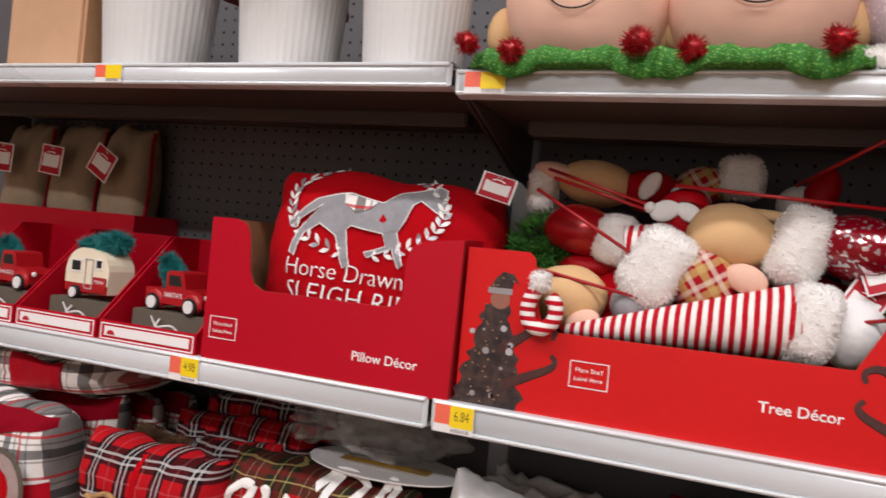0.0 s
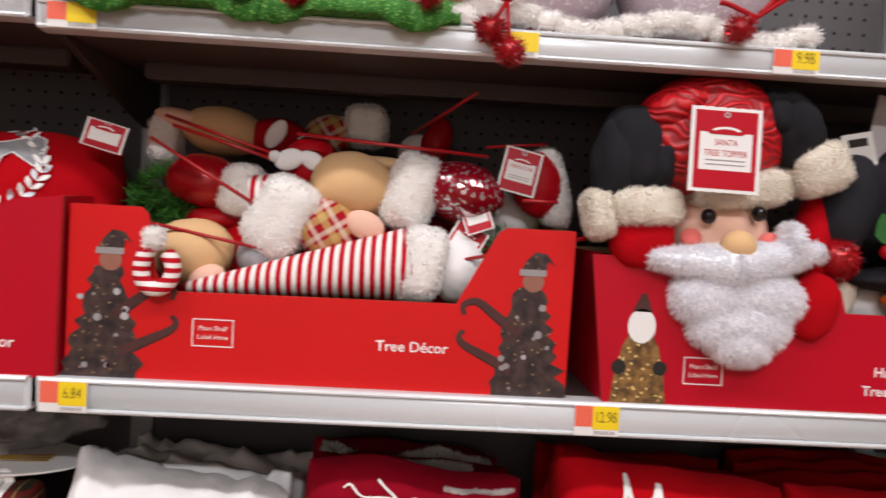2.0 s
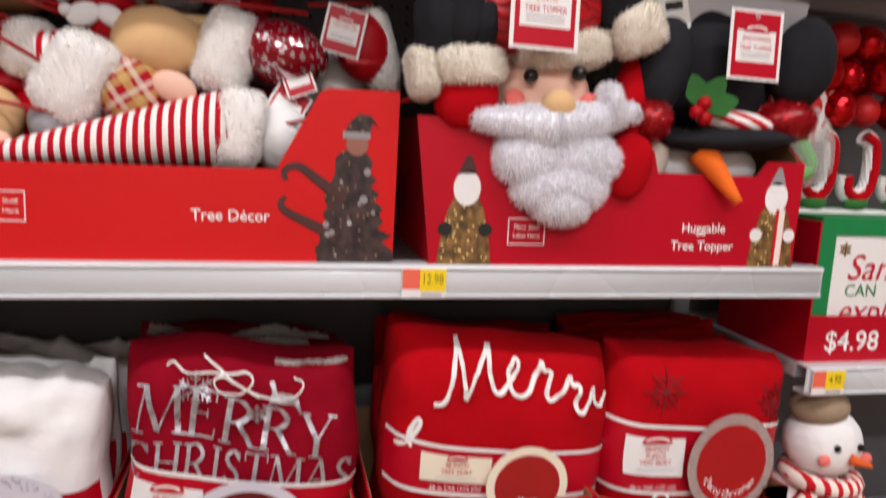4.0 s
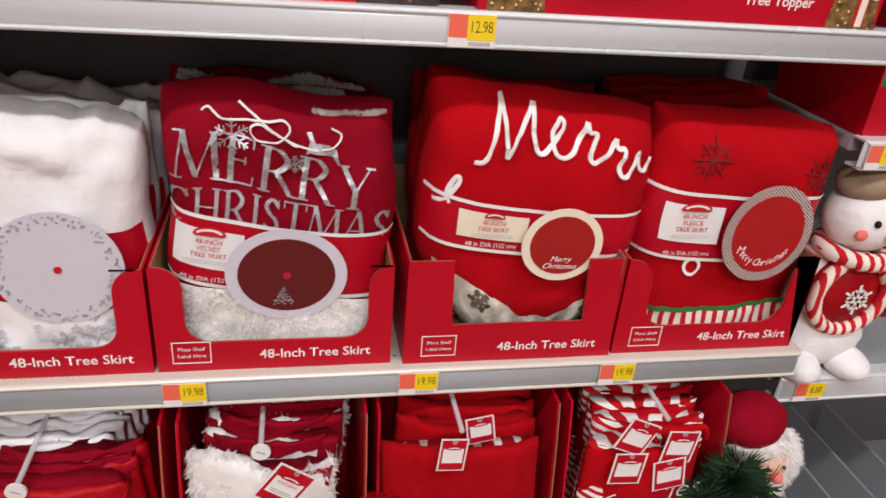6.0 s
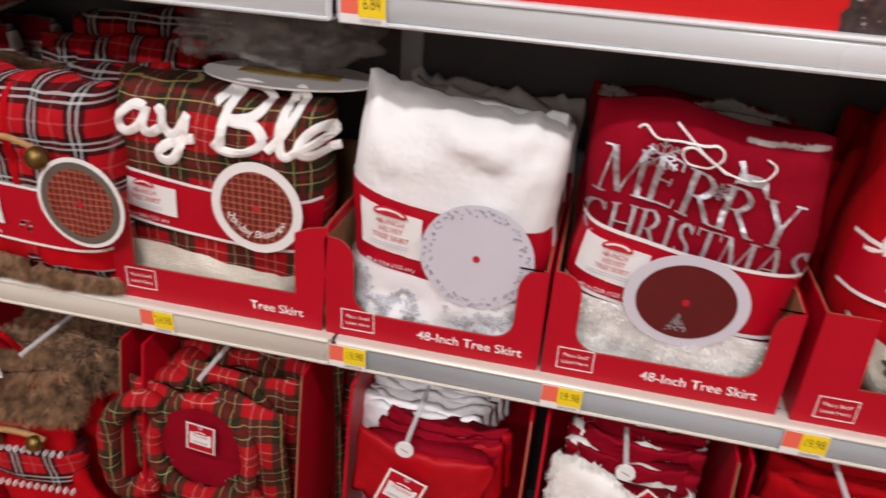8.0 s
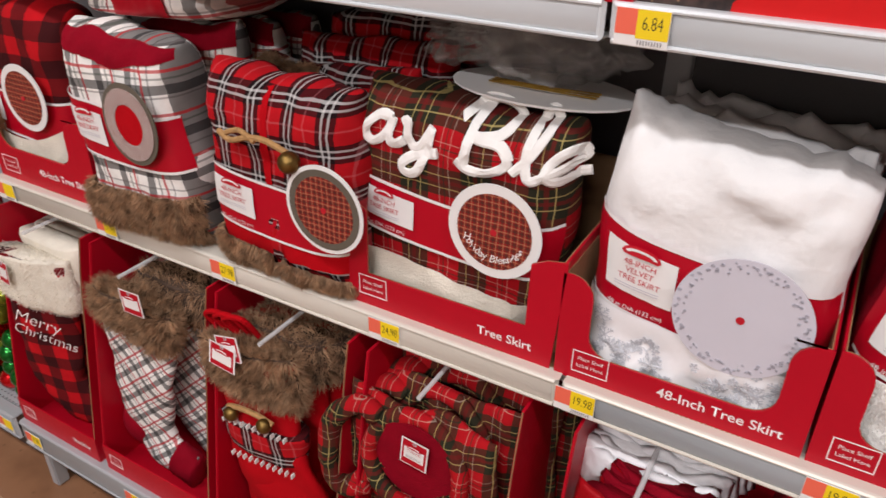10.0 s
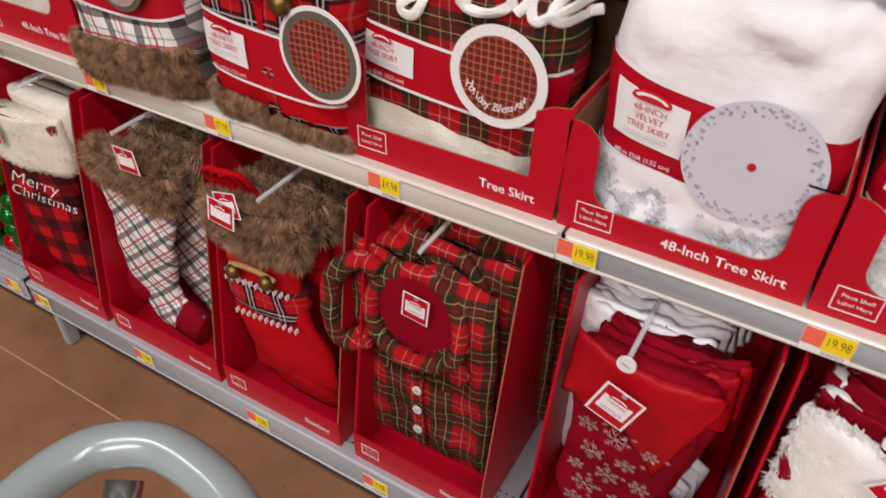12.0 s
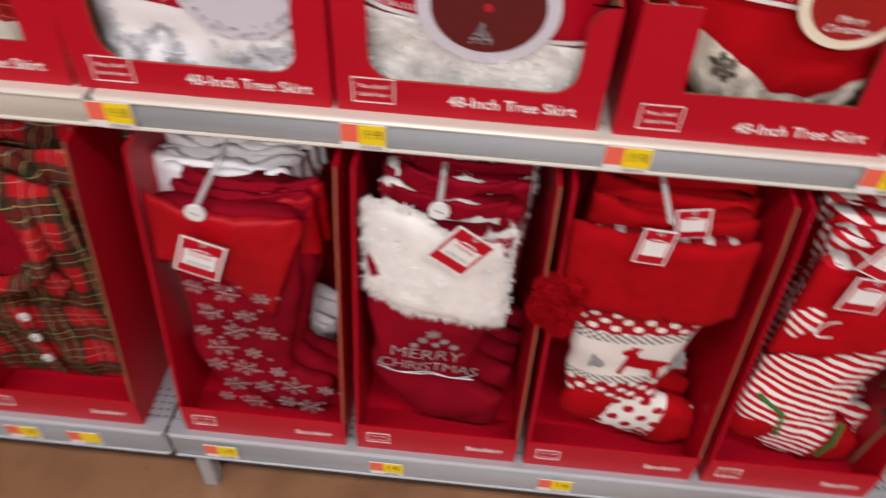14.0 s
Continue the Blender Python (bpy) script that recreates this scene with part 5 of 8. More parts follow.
def toy_camper(x, y, z, rz):
    t = thing("toy_camper", "small cream and red caravan with a teal tree on top", "toy caravan", x, y, z, rz, group="toy vehicles")
    shell = [(-0.055, 0.012), (0.055, 0.012)] + arc(0.020, 0.048, 0.036, -10, 90, 6) + arc(-0.012, 0.044, 0.044, 90, 185, 8)
    part("shell", slab(shell, -0.026, 0.026), CREAM_PAINT, t)
    part("red_skirt", box(-0.054, 0.055, -0.0268, -0.026, 0.012, 0.026), TOY_RED, t)
    for wx, wz, ww, wh in ((-0.028, 0.048, 0.022, 0.016), (0.030, 0.056, 0.012, 0.012)):
        part("window", box(wx - ww / 2, wx + ww / 2, -0.0268, -0.026, wz, wz + wh), INK, t)
        part("window_frame", move(frame_bars(ww + 0.006, wh + 0.006, 0.002, -0.001, 0), wx, -0.0264, wz + wh / 2), WHITE_INK, t)
    part("door", move(frame_bars(0.020, 0.052, 0.0016, -0.001, 0), 0.006, -0.0268, 0.044), CARD_GREY, t)
    part("sign", box(0.020, 0.052, -0.029, -0.0270, 0.016, 0.040), TOY_RED, t)
    part("sign_text", move(letters("MERRY", 0.009), 0.036, -0.0292, 0.029), WHITE_INK, t)
    wheel(t, -0.022, -0.026, 0.010, 0.012)
    brush_tree(t, (0.050, 0, 0.102), (-0.050, 0, 0.092), 0.026)
    return t


def toy_tray(x, w, what):
    t = thing("toy_tray", "small red cardboard tray with a white printed front band", "display tray", x, FY, S3, group="toy trays")
    part("front_lip", box(0, w, 0, 0.003, 0, 0.034), RED, t)
    part("white_band", move(frame_bars(w - 0.008, 0.026, 0.002, -0.0006, 0), w / 2, 0, 0.017), WHITE_INK, t)
    part("white_strip", box(0.012, w - 0.012, -0.0008, 0, 0.010, 0.025), WHITE_INK, t)
    part("emblem", move(slab(arc(0, 0, 0.008, 0, 180, 8, 0.007), -0.0014, -0.0008), 0.026, 0, 0.012), FONT_RED, t)
    for sx in (0, w - 0.003):
        part("side_panel", slab([(0.003, 0), (0.22, 0), (0.22, 0.172), (0.15, 0.172), (0.003, 0.034)], sx, sx + 0.003, "x"), RED, t)
    part("back_panel", box(0.003, w - 0.003, 0.217, 0.22, 0, 0.172), RED, t)
    part("floor_panel", box(0.003, w - 0.003, 0.003, 0.217, 0.0005, 0.003), RED, t)
    part("card_stand", box(0.014, w - 0.010, 0.052, 0.150, 0.003, 0.052, 0.002), BROWN_CARD, t, "grey brown card stand")
    part("cable_tie", tube(smooth_path([(w * 0.40, 0.048, 0.040), (w * 0.45, 0.030, 0.030), (w * 0.62, 0.030, 0.034), (w * 0.68, 0.046, 0.010)]), 0.0018, 6), PLASTIC_WHITE, t)
    part("cable_tie", tube([(w * 0.42, 0.040, 0.022), (w * 0.37, 0.034, 0.046)], 0.0016, 6), PLASTIC_WHITE, t)
    return t


for tx, tw_, what in ((-0.957, 0.186, "truck"), (-0.765, 0.180, "camper"), (-0.578, 0.192, "truck")):
    toy_tray(tx, tw_, what)
    (toy_camper if what == "camper" else toy_truck)(tx + tw_ / 2 + (0.0 if what == "camper" else -0.005), FY + 0.085, S3 + 0.0525, -6)

BURLAP = surface("natural_burlap", rgb(150, 130, 106), 0.95, var=0.12, scale=30, fine=420, bump=0.6)
t = thing("pillow_carton", "plain red cardboard carton of burlap pillows at the back", "display box", -1.20, 0.265, S3)
part("front_panel", box(0, 0.45, 0, 0.003, 0, 0.205), RED, t)
part("side_panel", box(0.447, 0.45, 0.003, 0.125, 0, 0.205), RED, t)
part("floor_panel", box(0, 0.446, 0.0035, 0.125, 0, 0.003), KRAFT, t)
for i, px_ in enumerate((-1.13, -0.985, -0.845)):
    bb = Bag(0.12, 0.385, 0.09, wrinkle=0.004, seed=110 + i, px=4)
    t = thing("pillow", "natural burlap pillow with red piping, standing in a carton", "pillow", px_, 0.325, S3 + 0.004, 0, -4, group="burlap pillows")
    part("cushion", bb.mesh(), BURLAP, t, smooth=True)
    part("piping", tube([tuple(bb.at(0.99, v, 0)) for v in [-0.95 + 0.1 * j for j in range(20)]], 0.004, 6), CRIMSON_VELVET, t)
    hang_tag(px_ - 0.005, 0.268, S3 + 0.305, (), ry=(4, 6, 30)[i], w=0.062, h=0.062)

# tree decor box with printed tree pictures
TX0 = 0.030
f = [(0, 0), (0.592, 0), (0.594, 0.203), (0.512, 0.203), (0.502, 0.197), (0.455, 0.109), (0.118, 0.107), (0.108, 0.112), (0.100, 0.130), (0.090, 0.196), (0.082, 0.204), (0, 0.204)]
tb = display_box("tree_decor_box", "wide orange-red cardboard box full of plush elves", TX0, TX0 + 0.592, 0.047, S3, 0.32, f, "Tree Décor", (0.405, 0.049), (0.170, 0.060), 0.0178, ORANGE_RED)


def tree_picture(parent, cx, s, w=0.052, h=0.19):
    """The printed picture of a dressed tree with an elf's head and two kicking boots."""
    jag = random.Random(int(cx * 977))
    right, left = [], []
    for q in [i / 16 for i in range(17)]:
        z = 0.002 + (h * 0.70 - 0.002) * q
        reach = w * (1.0 - 0.68 * q)
        right.append((min(cx + w, cx + reach * jag.uniform(0.70, 1.12)), z))
        left.append((max(cx - w, cx - reach * jag.uniform(0.70, 1.12)), z))
    p = part("tree_print", slab(right + left[::-1], -0.0008, -0.0002), TREE_PRINT, parent, "printed picture of a dark dressed tree")
    part("face_print", move(flat_disc(0.013, 0.0004, 16), cx + 0.004, -0.0008, h * 0.74), surface("printed_face", rgb(150, 100, 84), 0.45), p)
    part("hat_print", move(slab([(-0.015, 0), (0.015, 0), (0.018, 0.014), (0.026, 0.008), (0.016, 0.022), (0.002, 0.024), (-0.008, 0.014)], -0.0012, -0.0008), cx + 0.003, 0, h * 0.80), TREE_PRINT, p)
    part("hat_band_print", box(cx - 0.013, cx + 0.019, -0.0016, -0.0012, h * 0.775, h * 0.815), GREY_INK, p)
    for pts in (((0, 0.075), (-0.03, 0.098), (-0.052, 0.113), (-0.068, 0.108), (-0.066, 0.097)), ((-0.008, 0.032), (-0.04, 0.048), (-0.064, 0.060), (-0.072, 0.070), (-0.066, 0.078))):
        bm = tube(smooth_path([(cx + s * (x - 0.01), -0.0006, z) for x, z in pts]), 0.0058, 6, False, lambda q: 1.25 - 0.8 * q)
        for v in bm.verts:
            v.co.y = -0.0010 if v.co.y < -0.0006 else -0.0002
        part("boot_print", bm, BOOT_PRINT, p)
    rnd = random.Random(int(cx * 1000))
    for i in range(16):
        part("bauble_print", move(flat_disc(rnd.uniform(0.0015, 0.005), 0.0004, 10), cx + rnd.uniform(-0.6, 0.6) * w, -0.0008, rnd.uniform(0.01, 0.11)), rnd.choice((GREY_INK, BOOT_PRINT, CARD_GREY)), p)


tree_picture(tb, 0.542, 1)
tree_picture(tb, 0.045, -1)

KNIT = plaid("red_cream_knit_pattern", rgb(172, 20, 32), [(0.03, 0.3, 0.16, rgb(214, 190, 120), 0.55), (0.03, 0.7, 0.1, rgb(240, 230, 214), 0.5)], turn=0.6)


def rod(x0, z0, x1, z1, y=0.10, y1=None):
    return tube([(x0, y, z0), (x1, y if y1 is None else y1, z1)], 0.0024, 6)


def cuff(x, y, z, rx, ry, rz, ang, seed, n=1500, length=0.0052):
    rx, ry, rz = rx * 0.9, ry * 0.9, rz * 0.9
    core = lump(x, y, z, rx, ry, rz, ang, 0.10, seed, square=0.6)
    pelt = fur(lump(x, y, z, rx, ry, rz, ang, 0.10, seed, square=0.6), n, length, 0.0011, 0.1, seed)
    return core, pelt


def elf(name_label, pieces, base):
    d = Doll()
    for bm, m in pieces:
        d.add(bm, m)
    o = Vector(base)
    bmesh.ops.translate(d.bm, vec=-o, verts=d.bm.verts)
    return d.done("plush_elf", name_label, "plush elf", pose(*base), "plush elves in the box")


c1 = cuff(0.440, 0.105, 1.388, 0.034, 0.05, 0.052, 12, 1, 2600)
elf("plush elf hat with red and white stripes and white fur", [
    (cone_mesh((0.155, 0.075, 1.345), (0.425, 0.105, 1.386), 0.006, 0.046, 24, 20), STRIPED), (c1[0], WHITE_FUR), (c1[1], WHITE_HAIR), (lump(0.49, 0.13, 1.38, 0.035, 0.05, 0.045, 0, 0.1, 3), WHITE_PLUSH),
    (rod(0.49, 1.395, 0.640, 1.432, 0.09, 0.06), TOY_RED)], (0.40, 0.10, S3 + 0.01))
loop = smooth_path([(0.130, 0.036, 1.398), (0.120, 0.034, 1.378), (0.121, 0.034, 1.356), (0.136, 0.033, 1.346), (0.152, 0.034, 1.357), (0.154, 0.036, 1.376), (0.146, 0.040, 1.386)])
p1 = cuff(0.132, 0.034, 1.405, 0.012, 0.012, 0.012, 0, 5, 300, 0.006)
elf("tan plush elf head with a striped curled boot", [(lump(0.150, 0.13, 1.385, 0.052, 0.05, 0.044, 0, 0.06, 6), TAN_CLOTH), (lump(0.178, 0.09, 1.356, 0.024, 0.012, 0.016, -30), PINK_CLOTH),
    (tube(loop, 0.0095, 12), STRIPED_BOOT), (p1[0], WHITE_FUR), (p1[1], WHITE_HAIR), (rod(0.10, 1.422, 0.245, 1.396, 0.09), TOY_RED)], (0.15, 0.12, S3 + 0.01))
c2 = cuff(0.425, 0.14, 1.478, 0.036, 0.05, 0.056, 18, 7, 2400)
elf("tan plush elf with a red sequinned hat and white fur brim", [(lump(0.347, 0.15, 1.482, 0.056, 0.055, 0.046, 10, 0.05, 8), TAN_CLOTH), (lump(0.368, 0.105, 1.432, 0.026, 0.012, 0.018, 20), PINK_CLOTH), (c2[0], WHITE_FUR), (c2[1], WHITE_HAIR),
    (lump(0.490, 0.14, 1.482, 0.058, 0.05, 0.040, 12, 0.08, 9), SEQUIN), (lump(0.37, 0.20, 1.515, 0.06, 0.03, 0.012, 0), TAN_CLOTH), (rod(0.565, 1.474, 0.610, 1.474), TOY_RED)], (0.40, 0.15, S3 + 0.01))
c3 = cuff(0.262, 0.12, 1.436, 0.042, 0.045, 0.060, 28, 10, 2600)
elf("plush elf hat with a knitted diamond pattern and white fur", [(c3[0], WHITE_FUR), (c3[1], WHITE_HAIR), (lump(0.318, 0.13, 1.425, 0.045, 0.045, 0.042, 20, 0.08, 11), KNIT), (lump(0.235, 0.13, 1.385, 0.03, 0.04, 0.03), GREY_FELT)], (0.28, 0.12, S3 + 0.01))
c4 = cuff(0.200, 0.16, 1.470, 0.030, 0.035, 0.036, 10, 12, 1500)
elf("small plush elf with red glitter hat and striped sleeve", [(lump(0.150, 0.17, 1.478, 0.052, 0.04, 0.036, 8, 0.1, 13), RED_GLITTER), (c4[0], WHITE_FUR), (c4[1], WHITE_HAIR), (cone_mesh((0.215, 0.13, 1.465), (0.262, 0.14, 1.468), 0.022, 0.026), STRIPED),
    (lump(0.165, 0.2, 1.43, 0.05, 0.05, 0.022, 0, 0.1, 14), RED_SATIN), (rod(0.10, 1.526, 0.228, 1.452, 0.10), TOY_RED)], (0.18, 0.17, S3 + 0.01))
c5 = cuff(0.078, 0.22, 1.535, 0.022, 0.03, 0.036, 0, 15, 900)
elf("tan plush elf in red suit with white collar", [(lump(0.155, 0.23, 1.552, 0.060, 0.045, 0.034, 6, 0.06, 16), TAN_CLOTH), (lump(0.100, 0.21, 1.563, 0.036, 0.02, 0.014, 12), PINK_CLOTH), (c5[0], WHITE_FUR), (c5[1], WHITE_HAIR),
    (lump(0.232, 0.23, 1.545, 0.040, 0.04, 0.032, 0, 0.1, 17), RED_SATIN), (lump(0.236, 0.188, 1.548, 0.012, 0.006, 0.022, 30), WHITE_PLUSH), (lump(0.272, 0.20, 1.540, 0.010, 0.010, 0.010), WHITE_FUR),
    (rod(0.10, 1.560, 0.262, 1.512, 0.15), TOY_RED), (rod(0.11, 1.548, 0.262, 1.505, 0.15), TOY_RED)], (0.16, 0.22, S3 + 0.01))
elf("plush elf in a red suit with a white jagged collar", [(lump(0.285, 0.18, 1.510, 0.036, 0.03, 0.038, 10, 0.1, 18), RED_SATIN), (lump(0.262, 0.150, 1.512, 0.020, 0.006, 0.014, -20), WHITE_PLUSH), (lump(0.292, 0.150, 1.512, 0.018, 0.006, 0.012, 30), WHITE_PLUSH),
    (lump(0.243, 0.150, 1.515, 0.008, 0.008, 0.008), WHITE_FUR), (rod(0.275, 1.543, 0.520, 1.528, 0.12), TOY_RED)], (0.28, 0.18, S3 + 0.01))
c6 = cuff(0.352, 0.27, 1.575, 0.034, 0.04, 0.034, 0, 19, 900)
elf("plush elf hat with a gold pattern lying at the back", [(lump(0.300, 0.27, 1.560, 0.040, 0.035, 0.028, -10, 0.1, 20), KNIT), (c6[0], WHITE_FUR), (c6[1], WHITE_HAIR), (lump(0.43, 0.28, 1.54, 0.03, 0.03, 0.03), WHITE_PLUSH), (lump(0.455, 0.26, 1.555, 0.022, 0.02, 0.04, 20), RED_SATIN),
    (rod(0.42, 1.560, 0.500, 1.605, 0.2, 0.1), TOY_RED)], (0.33, 0.27, S3 + 0.01))
c7 = cuff(0.612, 0.17, 1.495, 0.024, 0.03, 0.058, -14, 21, 1500)
elf("plush elf with red hat and white trim", [(c7[0], WHITE_FUR), (c7[1], WHITE_HAIR), (lump(0.592, 0.155, 1.498, 0.036, 0.02, 0.045, -14, 0.05, 22), RED_SATIN), (lump(0.545, 0.22, 1.45, 0.06, 0.05, 0.05, 0, 0.1, 23), WHITE_PLUSH), (rod(0.520, 1.543, 0.600, 1.552, 0.15), TOY_RED)], (0.58, 0.17, S3 + 0.01))
hang_tag(0.563, 0.125, 1.512, ("TREE DÉCOR",), rx=-8, ry=12, w=0.05, h=0.060)
hang_tag(0.495, 0.115, 1.415, (), rx=-10, ry=30, w=0.045, h=0.055)
hang_tag(0.508, 0.110, 1.452, (), rx=-10, ry=-20, w=0.036, h=0.045)
hang_tag(0.040, 0.110, 1.525, (), rx=-6, ry=14, w=0.052, h=0.036)
part_ = Doll()
for gx, gz, gs in ((0.10, 1.45, 31), (0.56, 1.40, 32), (0.075, 1.41, 33)):
    part_.add(fur(lump(gx, 0.2, gz, 0.05, 0.04, 0.04, 0, 0.2, gs), 900, 0.02, 0.0014, 0, gs), GREEN_GLITTER)
part_.add(lump(0.32, 0.22, 1.36, 0.26, 0.09, 0.10, 0, 0.2, 35), FELT_RED)
part_.done("plush_elf", "heap of red plush elf bodies with green tinsel in the box", "plush elf", None, "plush elves in the box")

# huggable tree toppers
HX0 = 0.666
f = [(0, 0), (0.500, 0), (0.502, 0.142), (0.446, 0.142), (0.432, 0.122), (0.290, 0.122), (0.282, 0.150), (0.10, 0.176), (-0.022, 0.178)]
hb = display_box("tree_topper_box", "red cardboard box holding two huggable tree toppers", HX0, HX0 + 0.500, 0.040, S3, 0.32, f, "Huggable|Tree Topper", (0.362, 0.047), (0.120, 0.044), 0.0172)


def topper_picture(parent, x, white):
    p = part("topper_print", slab([(x - 0.034, 0.002), (x + 0.034, 0.002), (x + 0.030, 0.035), (x + 0.022, 0.07), (x + 0.012, 0.088), (x - 0.012, 0.088), (x - 0.022, 0.07), (x - 0.030, 0.035)], -0.0008, -0.0002), LIT_PRINT, parent, "printed picture of a lit dressed tree")
    part("face_print", move(flat_disc(0.017, 0.0004, 18, 0, 0.021), x, -0.0008, 0.095), CARD_WHITE if not white else WHITE_PLUSH, p)
    part("hat_print", move(slab([(-0.012, 0), (0.012, 0), (0.004, 0.022), (-0.002, 0.022)], -0.0012, -0.0008), x, 0, 0.112), BOOT_PRINT if not white else GREY_INK, p)
    for s in (-1, 1):
        part("mitten_print", move(flat_disc(0.009, 0.0004, 12), x + s * 0.025, -0.0008, 0.045), INK if not white else CARD_WHITE, p)
    if white:
        part("scarf_print", move(box(-0.006, 0.008, -0.0016, -0.0012, -0.075, 0.0), x + 0.008, 0, 0.08), STRIPED_FINE, p)


topper_picture(hb, 0.042, False)
topper_picture(hb, 0.464, True)


def placed(d, name, label, cat, base, group=""):
    o = Vector(base)
    bmesh.ops.translate(d.bm, vec=-o, verts=d.bm.verts)
    return d.done(name, label, cat, pose(*base), group)


d = Doll()
d.add(lump(0.780, 0.060, 1.563, 0.098, 0.05, 0.074, -6, 0.05, 41, 4), SCROLL)
d.add(lump(0.735, 0.060, 1.592, 0.05, 0.05, 0.03, -30, 0.06, 42), SCROLL)
a, h = cuff(0.822, 0.066, 1.501, 0.070, 0.044, 0.027, -7, 40, 2600, 0.005)
d.add(a, CREAM_FLEECE), d.add(h, CREAM_HAIR)
d.add(lump(0.806, 0.085, 1.445, 0.066, 0.05, 0.058, 0, 0.03, 43), PINK_CLOTH)
for ex in (0.776, 0.836):
    d.add(lump(ex, 0.031, 1.466 + (ex - 0.776) * 0.1, 0.0092, 0.009, 0.0092), PLASTIC_BLACK)
    d.add(lump(ex + (0.02 if ex > 0.8 else -0.016), 0.0405, 1.440, 0.013, 0.006, 0.011), BLUSH)
d.add(lump(0.806, 0.012, 1.432, 0.021, 0.018, 0.019, 0, 0.06, 44), TAN_CLOTH)
for sx, tip in ((-1, 0.708), (1, 0.915)):
    mu = cone_mesh((0.806, 0.020, 1.408), (tip, 0.030, 1.415 + (0.018 if sx > 0 else 0)), 0.030, 0.010, 14, 8)
    d.add(fur(cone_mesh((0.806, 0.020, 1.408), (tip, 0.030, 1.415 + (0.018 if sx > 0 else 0)), 0.028, 0.010, 14, 8), 2600, 0.0065, 0.0008, 0.3, 45 + sx), SPARKLE_HAIR)
    d.add(mu, WHITE_GLITTER)
for bx, bz, rx_, rz_ in ((0.816, 1.374, 0.082, 0.046), (0.820, 1.342, 0.062, 0.042), (0.823, 1.318, 0.038, 0.026), (0.876, 1.438, 0.014, 0.028)):
    d.add(lump(bx, 0.030, bz, rx_, 0.028, rz_, 0, 0.08, 50), WHITE_GLITTER)
    d.add(fur(lump(bx, 0.030, bz, rx_, 0.028, rz_, 0, 0.08, 50), int(36000 * rx_ * rz_ / 0.05) + 900, 0.0065, 0.0008, 0.5, 51), SPARKLE_HAIR)
d.add(lump(0.922, 0.070, 1.425, 0.026, 0.03, 0.080, 4, 0.08, 52), FELT_RED), d.add(lump(0.914, 0.040, 1.365, 0.030, 0.016, 0.042, 12, 0.1, 53, square=0.8), FELT_RED)
d.add(lump(0.703, 0.048, 1.434, 0.038, 0.025, 0.034, 0, 0.1, 54, square=0.75), FELT_RED)
for mx, mz, rx_, rz_, ag, sd in ((0.690, 1.540, 0.046, 0.056, 4, 55), (0.664, 1.520, 0.028, 0.052, -4, 56), (0.720, 1.526, 0.020, 0.036, 6, 60), (0.880, 1.576, 0.034, 0.054, -24, 57), (0.852, 1.590, 0.020, 0.034, -10, 58)):
    d.add(lump(mx, 0.050, mz, rx_, 0.032, rz_, ag, 0.13, sd, 4), BLACK_FELT)
for mx, mz, rx_, rz_, ag, sd in ((0.701, 1.473, 0.050, 0.025, -4, 61), (0.648, 1.462, 0.018, 0.032, -10, 62), (0.910, 1.530, 0.036, 0.033, -20, 63)):
    a, h = cuff(mx, 0.045, mz, rx_, 0.034, rz_, ag, sd, 1700, 0.005)
    d.add(a, CREAM_FLEECE), d.add(h, CREAM_HAIR)
placed(d, "santa_tree_topper", "plush Santa tree topper with sparkling white beard and black mittens", "plush topper", (0.80, 0.08, S3 + 0.01))
hang_tag(0.778, 0.002, 1.541, ("SANTA", "TREE TOPPER"), rx=-4, ry=1, w=0.082, h=0.098)

d = Doll()
d.add(lump(1.035, 0.11, 1.500, 0.082, 0.06, 0.085, -10, 0.06, 71, 4), BLACK_FELT), d.add(lump(1.075, 0.11, 1.47, 0.07, 0.05, 0.06, 0, 0.06, 72), BLACK_FELT)
d.add(lump(1.060, 0.060, 1.404, 0.098, 0.050, 0.017, -3, 0.05, 73, 4), BLACK_FELT)
d.add(lump(1.068, 0.055, 1.426, 0.056, 0.03, 0.016, 3, 0.04, 74), STRIPED_SLANT)
for mx, mz, rx_, rz_, ag, sd in ((0.958, 1.488, 0.034, 0.066, 10, 75), (1.160, 1.506, 0.044, 0.062, 14, 76)):
    d.add(lump(mx, 0.060, mz, rx_, 0.035, rz_, ag, 0.06, sd), BLACK_FELT)
for mx, mz, rx_, rz_, sd in ((0.944, 1.424, 0.026, 0.028, 77), (1.142, 1.432, 0.038, 0.027, 78)):
    d.add(lump(mx, 0.055, mz, rx_, 0.032, rz_, 0, 0.08, sd), RED_GLITTER)
    d.add(fur(lump(mx, 0.055, mz, rx_, 0.032, rz_, 0, 0.08, sd), 900, 0.006, 0.001, 0, sd), RED_GLITTER)
d.add(lump(0.966, 0.075, 1.385, 0.020, 0.02, 0.045), CREAM_FLEECE), d.add(lump(1.05, 0.10, 1.365, 0.085, 0.04, 0.036, 0, 0.05, 79), WHITE_PLUSH)
d.add(cone_mesh((1.020, 0.050, 1.388), (1.058, 0.015, 1.325), 0.020, 0.006, 14, 8), surface("orange_felt", rgb(240, 110, 24), 0.9, var=0.1, scale=40))
for a0 in (-70, -10, 35):
    bm = leaf(0.016, 0.048)
    bmesh.ops.transform(bm, matrix=pose(1.000, 0.028, 1.440, 12, a0 + 40, 0), verts=bm.verts)
    d.add(bm, GREEN_FELT, False)
